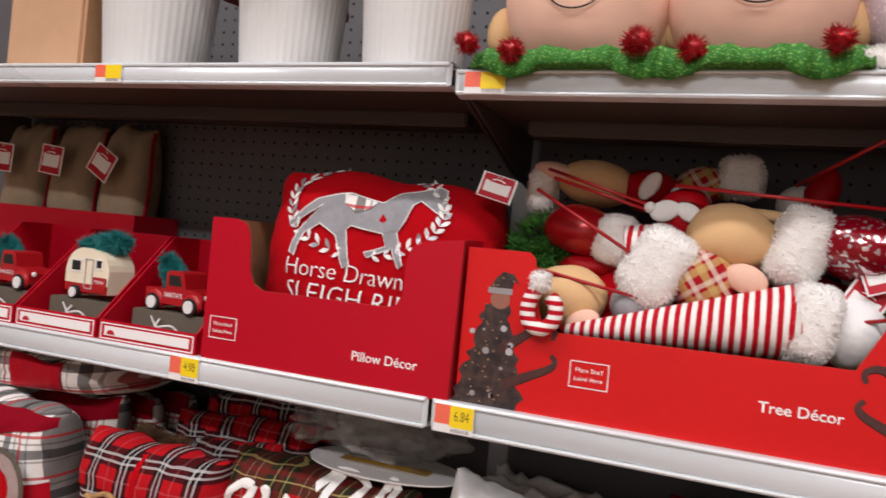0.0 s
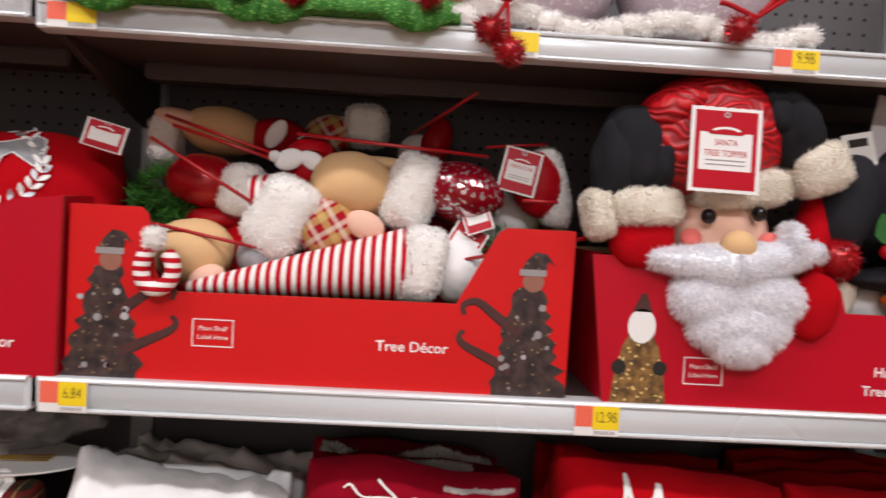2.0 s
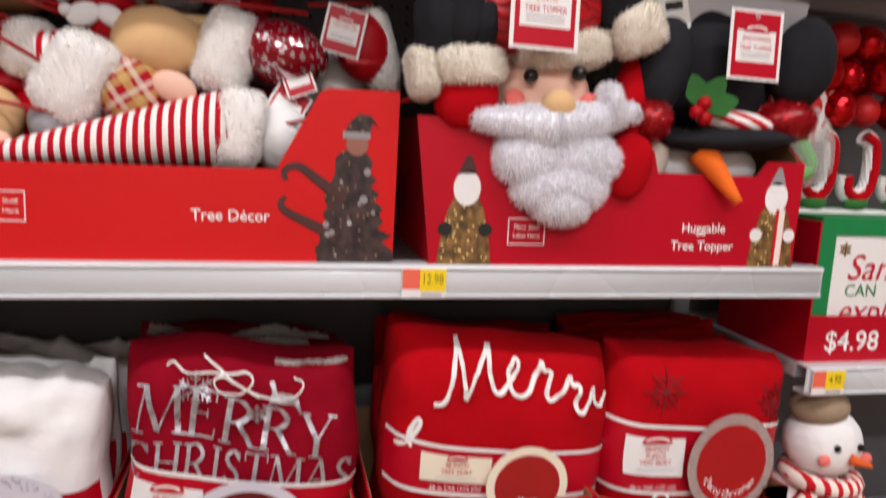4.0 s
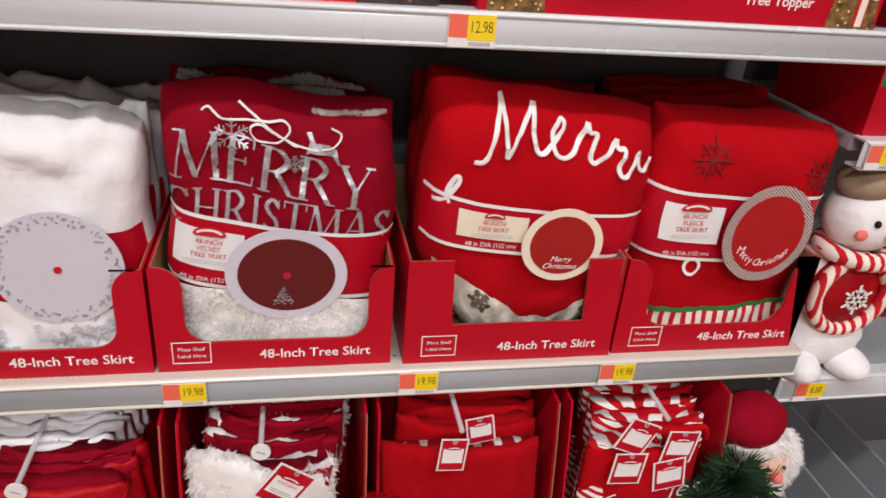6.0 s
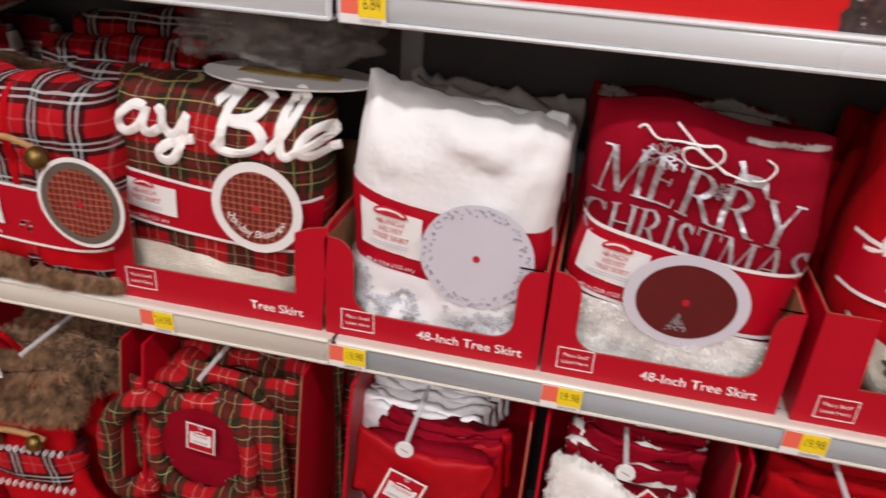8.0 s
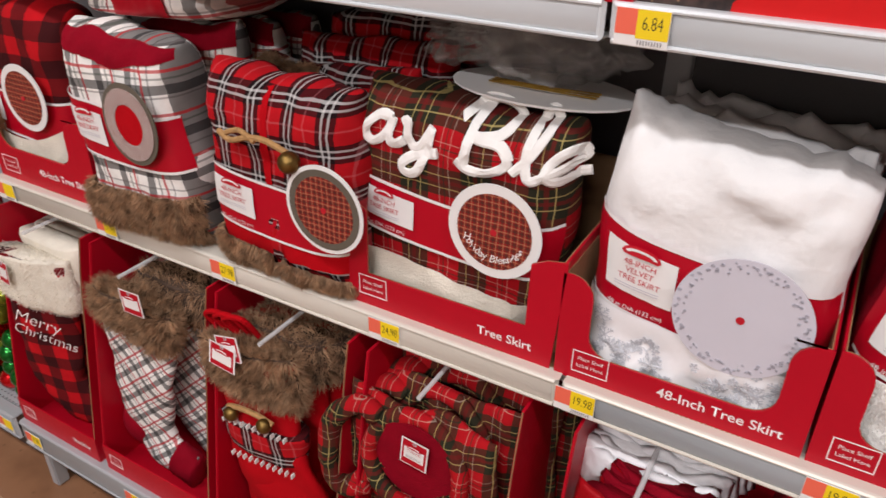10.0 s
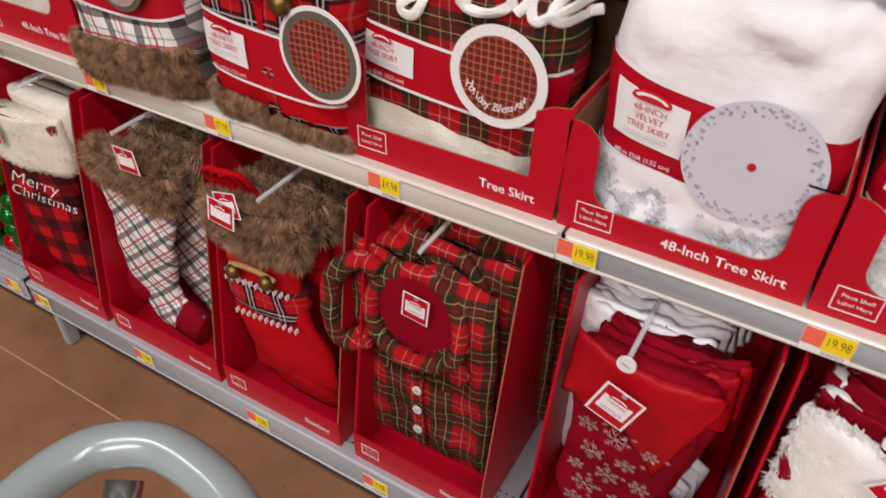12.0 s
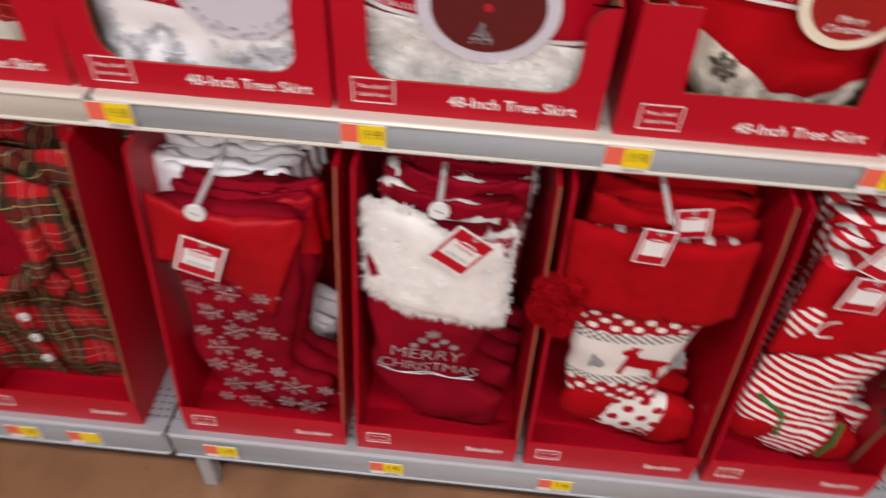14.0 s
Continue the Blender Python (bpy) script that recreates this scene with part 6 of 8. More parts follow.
for bx, bz in ((0.990, 1.435), (1.000, 1.446), (1.002, 1.428)):
    d.add(lump(bx, 0.022, bz, 0.009, 0.009, 0.009), RED_SATIN)
placed(d, "snowman_tree_topper", "plush snowman tree topper with black top hat and carrot nose", "plush topper", (1.05, 0.08, S3 + 0.01))
hang_tag(1.060, 0.020, 1.520, ("SNOWMAN", "TREE TOPPER"), rx=-4, ry=1, w=0.073, h=0.086)
t = thing("backing_card", "grey cardboard backing card behind the snowman topper", "cardboard", 1.085, 0.075, 1.572, 0, -8, 14)
part("card", box(-0.095, 0.085, 0, 0.003, -0.06, 0.038, 0.0005), CARD_GREY, t)
t = thing("white_tag", "small white tag with a black printed code block", "hang tag", 0.975, 0.068, 1.555, 0, -5, -12)
part("card", box(-0.02, 0.02, 0, 0.001, -0.025, 0.025), CARD_WHITE, t)
part("code_block", box(-0.012, 0.012, -0.0006, 0, 0.008, 0.018), INK, t)

# ---- upper shelf ----
POT = surface("white_ribbed_pot", rgb(214, 214, 212), 0.55, var=0.04, scale=8)
LEAF_RED = surface("dark_red_leaf", rgb(130, 16, 24), 0.6, var=0.25, scale=30)
for px_, pr in ((-0.574, 0.090), (-0.312, 0.082), (-0.102, 0.079)):
    t = thing("flower_pot", "white ribbed planter pot with red leaves", "plant pot", px_, 0.10, S4, group="white ribbed pots")
    bm = bmesh.new()
    n = 180
    rows = []
    for z, k in ((0.0, 0.86), (0.004, 0.88), (0.20, 1.06), (0.21, 1.07), (0.21, 1.0), (0.04, 0.84)):
        rows.append([bm.verts.new((pr * k * (1 + (0.006 if i % 4 < 2 else 0.0)) * math.cos(i * math.tau / n), pr * k * (1 + (0.006 if i % 4 < 2 else 0.0)) * math.sin(i * math.tau / n), z)) for i in range(n)])
    for r0, r1 in zip(rows, rows[1:]):
        for i in range(n):
            bm.faces.new((r0[i], r0[(i + 1) % n], r1[(i + 1) % n], r1[i]))
    bm.faces.new(rows[0][::-1]), bm.faces.new(rows[-1])
    part("pot", bm, POT, t)
    rnd = random.Random(int(px_ * 100))
    for i in range(9):
        a = rnd.uniform(0, math.tau)
        bm = leaf(0.022, 0.09)
        bmesh.ops.transform(bm, matrix=pose(0.06 * math.cos(a), 0.06 * math.sin(a), 0.20 - 0.02 * rnd.random(), -100 + rnd.uniform(-25, 25), 0, math.degrees(a) - 90), verts=bm.verts)
        part("leaf", bm, LEAF_RED, t)
t = thing("paper_bag", "plain brown kraft paper bag on the upper shelf", "paper bag", -0.76, 0.10, S4, -6)
part("bag", box(-0.10, 0.10, -0.06, 0.08, 0, 0.24, 0.006), surface("kraft_paper", rgb(196, 156, 122), 0.85, var=0.08, scale=9, fine=200, bump=0.2), t)
part("side_fold", box(0.1005, 0.102, -0.055, 0.075, 0.002, 0.235), KRAFT, t)


def gnome_head(x, seed, base):
    d = Doll()
    d.add(lump(x, 0.12, 1.780, 0.112, 0.10, 0.118, 0, 0.03, seed, 4), PINK_CLOTH)
    d.add(lump(x - 0.118, 0.12, 1.745, 0.022, 0.02, 0.034, 10), TAN_CLOTH), d.add(lump(x + 0.112, 0.12, 1.745, 0.018, 0.02, 0.030, -10), TAN_CLOTH)
    smile = [(x + 0.034 * math.cos(radians(a)), 0.12 - 0.0985, 1.768 + 0.026 * math.sin(radians(a))) for a in range(190, 351, 10)]
    d.add(tube(smile, 0.0012, 5), INK)
    for s in (-1, 1):
        d.add(lump(x + s * 0.055, 0.035, 1.782, 0.020, 0.008, 0.012), BLUSH)
    rnd = random.Random(seed)
    bm = bmesh.new()
    n = 60
    top = [bm.verts.new((x + (i / n - 0.5) * 0.235, 0.018 - 0.014 * math.cos((i / n - 0.5) * 3) + 0.004 * math.sin(i), 1.688 + 0.003 * math.sin(i * 0.35 + seed))) for i in range(n + 1)]
    low = [bm.verts.new((v.co.x, v.co.y - 0.020, 1.664 - 0.016 * max(0.0, math.sin(i * 0.16 + seed)))) for i, v in enumerate(top)]
    mid = [bm.verts.new((v.co.x, v.co.y + 0.05, 1.662)) for v in top]
    for i in range(n):
        bm.faces.new((top[i], top[i + 1], low[i + 1], low[i])), bm.faces.new((low[i], low[i + 1], mid[i + 1], mid[i]))
    d.add(bm, GREEN_GLITTER)
    for s, dz in ((-0.122, 0.010), (-0.064, 0.0), (0.082, 0.008)):
        a, h = lump(x + s, -0.006, 1.683 + dz, 0.012, 0.012, 0.012), fur(lump(x + s, -0.006, 1.683 + dz, 0.010, 0.010, 0.010), 260, 0.010, 0.0009, 0, seed)
        d.add(a, RED_GLITTER), d.add(h, RED_GLITTER)
    return placed(d, "elf_plush", "round plush elf with green collar and red pompoms", "plush head", base, "plush elf heads")


gnome_head(0.142, 81, (0.142, 0.12, S4)), gnome_head(0.352, 82, (0.352, 0.12, S4))
for gx, sd in ((0.570, 83), (0.770, 84)):
    d = Doll()
    d.add(lump(gx, 0.12, 1.79, 0.105, 0.09, 0.13, 0, 0.04, sd, 4), PINK_GLITTER)
    for k in range(9):
        a, h = cuff(gx - 0.096 + 0.024 * k, 0.020, 1.676 + 0.010 * math.sin(k * 0.8), 0.017, 0.016, 0.012, 0, sd + k, 260, 0.007)
        d.add(a, WHITE_FUR), d.add(h, WHITE_HAIR)
    d.add(lump(gx + 0.03, 0.030, 1.666, 0.055, 0.02, 0.016), CRIMSON_VELVET)
    bx = gx - 0.05 if sd == 83 else gx + 0.03
    for q in (((0, 0), (-0.03, 0.012), (-0.042, 0.014)), ((0, 0), (0.02, 0.014), (0.036, 0.026), (0.03, 0.03), (0.004, 0.004))):
        d.add(tube(smooth_path([(bx + x, -0.004, 1.690 + z) for x, z in q]), 0.003, 6), RED_SATIN)
    for q, dz in ((-0.018, -0.030), (0.004, -0.052)) if sd == 83 else ((-0.022, -0.012),):
        d.add(tube([(bx, -0.004, 1.690), (bx + q, -0.010, 1.690 + dz)], 0.0022, 6), RED_SATIN)
        d.add(lump(bx + q, -0.014, 1.685 + dz, 0.013, 0.013, 0.013), RED_GLITTER)
        d.add(fur(lump(bx + q, -0.014, 1.685 + dz, 0.011, 0.011, 0.011), 260, 0.010, 0.0009, 0, sd), RED_GLITTER)
    placed(d, "plush_gnome", "pale pink sparkling plush gnome with red bow", "plush gnome", (gx, 0.12, S4), "plush gnomes")


# ---- stockings on the base deck ----
def stocking_tray(x0, x1, label="red cardboard tray holding hanging stockings"):
    w = x1 - x0
    t = thing("stocking_tray", label, "display tray", x0, -0.080, S1, group="stocking trays")
    part("front_panel", box(0, w, 0, 0.003, 0, 0.066, 0.0006), RED, t)
    side = [(0.003, 0), (0.38, 0), (0.38, 0.505), (0.085, 0.505), (0.070, 0.44), (0.003, 0.066)]
    for sx in (0, w - 0.003):
        part("side_panel", slab(side, sx, sx + 0.003, "x"), RED, t)
        lx = sx + 0.003 if sx == 0 else sx - 0.0012
        part("side_liner", slab([(p[0] + (0.002 if p[0] < 0.1 else 0), p[1]) for p in side], lx, lx + 0.0012, "x"), RED, t)
    part("cut_edge", slab([(0.070, 0.44), (0.085, 0.505), (0.083, 0.506), (0.068, 0.441), (0.002, 0.067), (0.003, 0.065)], w - 0.0022, w - 0.0006, "x"), KRAFT, t)
    part("back_panel", box(0.0035, w - 0.0035, 0.376, 0.38, 0, 0.505), RED, t)
    part("floor_panel", box(0.0035, w - 0.0035, 0.0035, 0.375, 0.0005, 0.003), RED, t)
    place_label(t, 0.035, -0.0002, 0.036, 0.036, 0.026)
    part("title", move(letters("Stocking", 0.0165, bold=0.0003), w - 0.050, -0.0006, 0.026), WHITE_INK, t)
    return t


def sock_tube(spine, widths, depth, n=28, per=7, power=0.8, seed=0, wr=0.009):
    """A flat stuffed cloth tube along a line in the xz plane."""
    pts = smooth_path([(x, 0, z) for x, z in spine], per)
    m = len(pts)
    bm = bmesh.new()
    rings = []
    for i, p in enumerate(pts):
        s = i / (m - 1) * (len(widths) - 1)
        k = min(int(s), len(widths) - 2)
        w = widths[k] + (widths[k + 1] - widths[k]) * (s - k)
        a, b = pts[max(0, i - 1)], pts[min(m - 1, i + 1)]
        d = (b - a).normalized()
        nrm = Vector((-d.z, 0, d.x))
        e = 1 - 0.6 * max(0, (i / (m - 1) - 0.9) / 0.1) ** 2
        ring = []
        for j in range(n):
            c, q = math.cos(j * math.tau / n), math.sin(j * math.tau / n)
            off = nrm * w * math.copysign(abs(c) ** power, c) + Vector((0, depth * e * math.copysign(abs(q) ** power, q), 0))
            v = p + off
            v += noise.noise_vector(v * 14 + Vector((seed * 3.1, 0, 0))) * wr + noise.noise_vector(v * 45 + Vector((seed * 1.7, 0, 0))) * wr * 0.3
            ring.append(bm.verts.new(v))
        rings.append(ring)
    for r0, r1 in zip(rings, rings[1:]):
        for j in range(n):
            bm.faces.new((r0[j], r0[(j + 1) % n], r1[(j + 1) % n], r1[j]))
    bm.faces.new(rings[0][::-1]), bm.faces.new(rings[-1])
    return bm


SPINE = [(0, 0), (-0.004, -0.11), (-0.012, -0.22), (-0.018, -0.305), (0.012, -0.360), (0.062, -0.384), (0.108, -0.390)]
WIDE = [0.092, 0.088, 0.076, 0.069, 0.062, 0.050, 0.034]


def stocking(x, y, z, cloth, cuff_cloth, label, hairy=0, cuff_h=0.11, seed=1, extra=None, ry=0.0, furlen=0.010, group="hanging stockings", depth=0.020, cuffw=0.098, toe=None, rz=0.0):
    t = thing("stocking", label, "stocking", x, y, z, rz, 0, ry, group=group)
    part("sock", sock_tube(SPINE, WIDE, depth, seed=seed), cloth, t, smooth=True)
    if cuff_cloth:
        path, wd = [(0, 0.004), (0, -cuff_h * 0.5), (-0.004, -cuff_h)], [cuffw * 0.96, cuffw, cuffw * 1.01]
        part("cuff", sock_tube(path, wd, depth + 0.007, seed=seed + 5), cuff_cloth, t, smooth=True)
        if hairy:
            part("cuff_fur", fur(sock_tube(path, wd, depth + 0.006, seed=seed + 5), hairy, furlen, 0.0011, 0.25, seed, lambda c, n: n.y < 0.3 or abs(c.x) > 0.07), {WHITE_FUR: WHITE_HAIR, BROWN_FUR: BROWN_HAIR, CREAM_FLEECE: CREAM_HAIR}[cuff_cloth], t)
    if toe:
        part("toe", sock_tube([(0.056, -0.384), (0.086, -0.390), (0.114, -0.392)], [0.056, 0.050, 0.030], depth + 0.003, seed=seed), toe, t, smooth=True)
        part("heel", lump(-0.046, -0.004, -0.340, 0.045, depth, 0.055, 20, 0.05, seed), toe, t, smooth=True)
    return t


def drape(bm, sock, off=0.0035, cut=0.012):
    """Lays a flat print (x, z) onto the front of a stocking part."""
    co = np.array([tuple(v.co) for v in sock.data.vertices])
    co = co[co[:, 1] < -0.002]
    long = [e for e in bm.edges if e.calc_length() > cut]
    if long:
        bmesh.ops.subdivide_edges(bm, edges=long, cuts=2)
    for v in bm.verts:
        d = (co[:, 0] - v.co.x) ** 2 + (co[:, 2] - v.co.z) ** 2
        k = np.argpartition(d, 7)[:7]
        v.co.y = float(co[k, 1].min()) - off + (v.co.y if abs(v.co.y) < 0.003 else 0.0)
    return bm


def flap(half, top, bottom, y, seed=1, thick=0.007, bulge=0.010, n=36, m=14):
    """A soft turned-down cuff; top and bottom give its edge over u from -1 to 1."""
    bm = bmesh.new()
    layers = []
    for back in (0, 1):
        rows = []
        for j in range(m + 1):
            q = j / m
            row = []
            for i in range(n + 1):
                u = -1 + 2 * i / n
                z = top(u) + (bottom(u) - top(u)) * q
                fold = noise.noise(Vector((u * 3.2 + seed * 5.0, q * 1.3, 0.5))) + 0.5 * noise.noise(Vector((u * 7.0 + seed, q * 2.5, 3.0)))
                e = max(0.0, 1 - u ** 6) * (1 - (2 * q - 1) ** 8)
                yy = y + 0.020 * u * u + bulge * fold * (0.3 + 0.7 * q) - (0.0 if back else thick * math.sqrt(e))
                row.append(bm.verts.new((u * half * (1 + 0.05 * q) + 0.004 * fold, yy, z + 0.004 * fold)))
            rows.append(row)
        layers.append(rows)
    for back, rows in enumerate(layers):
        for j in range(m):
            for i in range(n):
                f = (rows[j][i], rows[j][i + 1], rows[j + 1][i + 1], rows[j + 1][i])
                bm.faces.new(f if not back else f[::-1])
    bmesh.ops.remove_doubles(bm, verts=bm.verts, dist=0.0006)
    return bm


def fair_isle():
    """Knitted bands down a stocking: red and white motifs, grey rows and a white panel."""
    n = Nodes("fair_isle_knit")
    z = n.math("ADD", n.axis(2), n.math("MULTIPLY", n.math("SUBTRACT", n.noise(9, 2), 0.5), 0.012))
    x = n.axis(0)
    red, white, grey = rgb(160, 12, 26), rgb(232, 228, 222), rgb(120, 116, 116)

    def band(lo, hi):
        return n.math("MULTIPLY", n.math("GREATER_THAN", z, lo), n.math("LESS_THAN", z, hi))

    def cells(size, share):
        a = n.math("SINE", n.math("MULTIPLY", x, math.tau / size))
        b = n.math("SINE", n.math("MULTIPLY", z, math.tau / (size * 0.8)))
        return n.math("GREATER_THAN", n.math("MULTIPLY", a, b), share)

    c = n.mix(cells(0.030, 0.28), red, white)
    c = n.mix(band(-0.262, -0.176), c, white)
    for lo, hi in ((-0.178, -0.160), (-0.278, -0.262)):
        c = n.mix(band(lo, hi), c, n.mix(cells(0.012, 0.0), grey, white))
    c = n.mix(band(-0.40, -0.320), c, n.mix(cells(0.044, 0.35), white, red))
    n.bump(n.noise(420, 1), 0.5, 0.0015)
    return n.done(c, 0.95, 0, 0.1, 0.15)


def frosted():
    n = Nodes("frosted_clear_plastic")
    n.b.inputs["Alpha"].default_value = 0.5
    return n.done((0.86, 0.87, 0.88), 0.25)


FROSTED = frosted()


def hook(x, z, y=-0.075, cap=True):
    t = thing("peg_hook", "clear white plastic peg hook with a round end cap", "hook", x, BACK, z, group="peg hooks")
    part("arm", tube([(0, 0, 0.004), (0, -0.1, 0.003), (0, y - BACK, 0.0)], 0.0036, 8), FROSTED, t)
    if cap:
        part("end_cap", move(flat_disc(0.0125, 0.004, 20), 0, y - BACK, -0.004), PLASTIC_WHITE, t)
        part("cap_mark", move(box(-0.006, 0.006, -0.0006, 0, -0.0007, 0.0007), 0, y - BACK - 0.004, -0.004, 25), GREY_INK, t)


def behind(x, y, z, n, cloth, cuff_cloth, label, step=0.024, hairy=0, seed=1, ry=0.0, **kw):
    for i in range(n):
        stocking(x + 0.010 * math.sin(i * 2.1 + seed), y + step * (i + 1), z + 0.003 * math.cos(i * 1.7), cloth, cuff_cloth, label, hairy, seed=seed + i, ry=ry + 2.5 * math.sin(i * 1.3 + seed), **kw)


for x0, x1 in ((0.032, 0.290), (0.308, 0.558), (0.572, 0.834), (0.850, 1.105), (-0.295, -0.039), (-0.604, -0.328), (-0.925, -0.622), (-1.212, -0.950)):
    stocking_tray(x0, x1)
WHITE_SATIN = surface("white_satin_cuff", rgb(236, 236, 238), 0.5, var=0.08, scale=24, crease=3.5)
ZT = 0.646
FOIL = surface("dull_silver_foil", rgb(186, 170, 172), 0.35, 0.3, var=0.25, scale=160)

# red stocking with silver snowflakes
t = stocking(0.150, -0.014, ZT, CRIMSON_VELVET, None, "red velvet stocking printed with silver snowflakes", seed=1)
part("cuff", flap(0.098, lambda u: 0.010 - 0.010 * u, lambda u: -0.098 if u < -0.1 else (-0.098 - 0.098 * (u + 0.1) / 0.5 if u < 0.4 else -0.196 + 0.185 * (u - 0.4) / 0.6), -0.027, 3, 0.007, 0.007), RED_SATIN, t, "shiny red velvet cuff with a point", smooth=True)
rnd = random.Random(5)
for row in range(7):
    for col in range(6):
        sx, sz = -0.105 + 0.047 * col + 0.022 * (row % 2) + rnd.uniform(-0.006, 0.006), -0.132 - 0.044 * row + rnd.uniform(-0.006, 0.006)
        inside = abs(sx + 0.012) < 0.066 if sz > -0.31 else -0.078 < sx < 0.125
        if not inside:
            continue
        r = (0.019, 0.013, 0.021, 0.016)[(row + col * 3) % 4]
        part("snowflake", drape(move(snowflake(r, 0.00042, 2), sx, 0, sz, rnd.uniform(0, 60)), t.children[0], 0.0025), FOIL, t)
        part("small_star", drape(move(snowflake(0.004, 0.0004, 0, 4), sx + 0.023, 0, sz + rnd.uniform(-0.02, 0.02), rnd.uniform(0, 60)), t.children[0], 0.0025), FOIL, t)
for k in range(2):
    tt = stocking(0.164 + 0.008 * k, 0.016 + 0.018 * k, ZT - 0.002 + 0.004 * k, CRIMSON_VELVET, None, "red velvet stocking with silver snowflakes, hanging behind", seed=2 + k)
    part("cuff", flap(0.094, lambda u: 0.004 + 0.004 * u, lambda u: -0.10, -0.018, 6 + k), RED_SATIN, tt, smooth=True)
    part("lining", flap(0.088, lambda u: 0.012, lambda u: 0.002, -0.014, 9 + k), CRIMSON_VELVET, tt, smooth=True)
for k in range(5):
    tt = stocking(0.118 + 0.008 * k, 0.062 + 0.017 * k, ZT + 0.004 + 0.006 * k, WHITE_SATIN, None, "white satin stocking hanging behind the red ones", seed=12 + k, depth=0.012)
    part("cuff", flap(0.100, lambda u: 0.006 * math.sin(u * 9 + k), lambda u: -0.060, -0.016, 16 + k, 0.009, 0.012), WHITE_SATIN, tt, smooth=True)
hook(0.127, 0.664, -0.044)
hang_tag(0.129, -0.068, 0.604, ("STOCKING",), ry=20, w=0.056, h=0.066)

# crimson stocking with a deep white fur cuff
t = stocking(0.418, -0.014, ZT, CRIMSON_VELVET, None, "crimson velvet stocking with deep white fur cuff", seed=8)
cuff_shape = (0.092, lambda u: 0.022 - 0.022 * u - 0.012 * math.sin(u * 4), lambda u: -0.150 - 0.022 * u, -0.020, 8, 0.014, 0.006)
part("cuff", flap(*cuff_shape), WHITE_FUR, t, smooth=True)
part("cuff_fur", fur(flap(*cuff_shape), 13000, 0.0120, 0.0030, 0.1, 8), WHITE_HAIR, t, "curly white faux fur")
sock = t.children[0]
part("embroidery", drape(move(letters("MERRY", 0.034, 0, -0.0004), -0.010, 0, -0.246, 6), sock, 0.006), SILVER_THREAD, t, "silver embroidered words")
part("embroidery", drape(move(letters("CHRISTMAS", 0.029, 0, -0.0003, spacing=0.95), -0.006, 0, -0.274, 6), sock, 0.006), SILVER_THREAD, t, "silver embroidered words")
for k in (0, 1):
    part("scroll", drape(tube(smooth_path([(-0.080, 0, -0.264 - 0.008 * k), (-0.05, 0, -0.284), (-0.01, 0, -0.280 - 0.006 * k), (0.03, 0, -0.294), (0.062, 0, -0.284 - 0.01 * k)]), 0.0008, 5), sock), SILVER_THREAD, t)
for k, (sx, sz, r) in enumerate(((0.0, -0.188, 0.011), (-0.014, -0.202, 0.007), (0.016, -0.204, 0.007), (-0.026, -0.215, 0.006), (0.004, -0.212, 0.006), (0.030, -0.218, 0.007))):
    part("snowflake", drape(move(snowflake(r, 0.0006, 1), sx, 0, sz), sock, 0.005), SILVER_THREAD, t)
for k in range(4):
    tt = stocking(0.428 + 0.006 * k, 0.024 + 0.030 * k, ZT + 0.018 + 0.009 * k, CRIMSON_VELVET, None, "crimson stocking with white fur cuff, hanging behind", seed=20 + k)
    shape = (0.088, lambda u: 0.004 - 0.008 * u + 0.006 * math.sin(u * 6 + k), lambda u: -0.10, -0.016, 30 + k, 0.012, 0.006)
    part("cuff", flap(*shape), WHITE_FUR, tt, smooth=True)
    part("cuff_fur", fur(flap(*shape), 1800, 0.008, 0.0018, 0.0, 20 + k), WHITE_HAIR, tt)
    part("lining", flap(0.074, lambda u: 0.012 - 0.006 * u, lambda u: -0.010, -0.028, 40 + k, 0.006, 0.004), CRIMSON_VELVET, tt, smooth=True)
hook(0.417, 0.688, -0.028)
hang_tag(0.447, -0.058, 0.648, ("STOCKING",), ry=36, w=0.056, h=0.066)

# knitted reindeer stocking
RED_KNIT = surface("red_ribbed_knit", rgb(166, 5, 17), 0.95, var=0.12, scale=40, fine=300, bump=0.7, dist=0.002, spec=0.12, stretch=(1, 1, 0.15))
t = stocking(0.690, -0.014, ZT + 0.010, fair_isle(), None, "knitted red and white stocking with a reindeer panel", seed=30, toe=RED_KNIT, ry=-3)
sock = t.children[0]
part("cuff", flap(0.112, lambda u: 0.018 - 0.014 * u, lambda u: -0.125 - 0.016 * u, -0.022, 31, 0.010, 0.008), RED_KNIT, t, "plain red knitted cuff", smooth=True)
deer = [(-0.030, -0.016), (-0.034, -0.034), (-0.028, -0.034), (-0.022, -0.014), (0.010, -0.016), (0.018, -0.036), (0.024, -0.036), (0.022, -0.010), (0.030, -0.002), (0.034, 0.004), (0.022, 0.004), (-0.010, 0.006), (-0.016, 0.016), (-0.010, 0.028), (-0.004, 0.040), (-0.009, 0.041), (-0.014, 0.030), (-0.018, 0.026), (-0.022, 0.040), (-0.028, 0.040), (-0.024, 0.024), (-0.036, 0.016), (-0.034, 0.010), (-0.026, 0.008)]
part("reindeer", drape(move(slab(deer, -0.0006, 0.0006), 0.014, 0, -0.218, 4), sock, 0.008), RED_KNIT, t, "red knitted reindeer")
for dx in (-0.052, 0.060):
    part("knit_tree", drape(move(slab([(-0.012, -0.022), (0.012, -0.022), (0.007, -0.004), (0.010, -0.004), (0, 0.026), (-0.010, -0.004), (-0.007, -0.004)], -0.0006, 0.0006), dx, 0, -0.214), sock, 0.006), GREY_FELT, t)
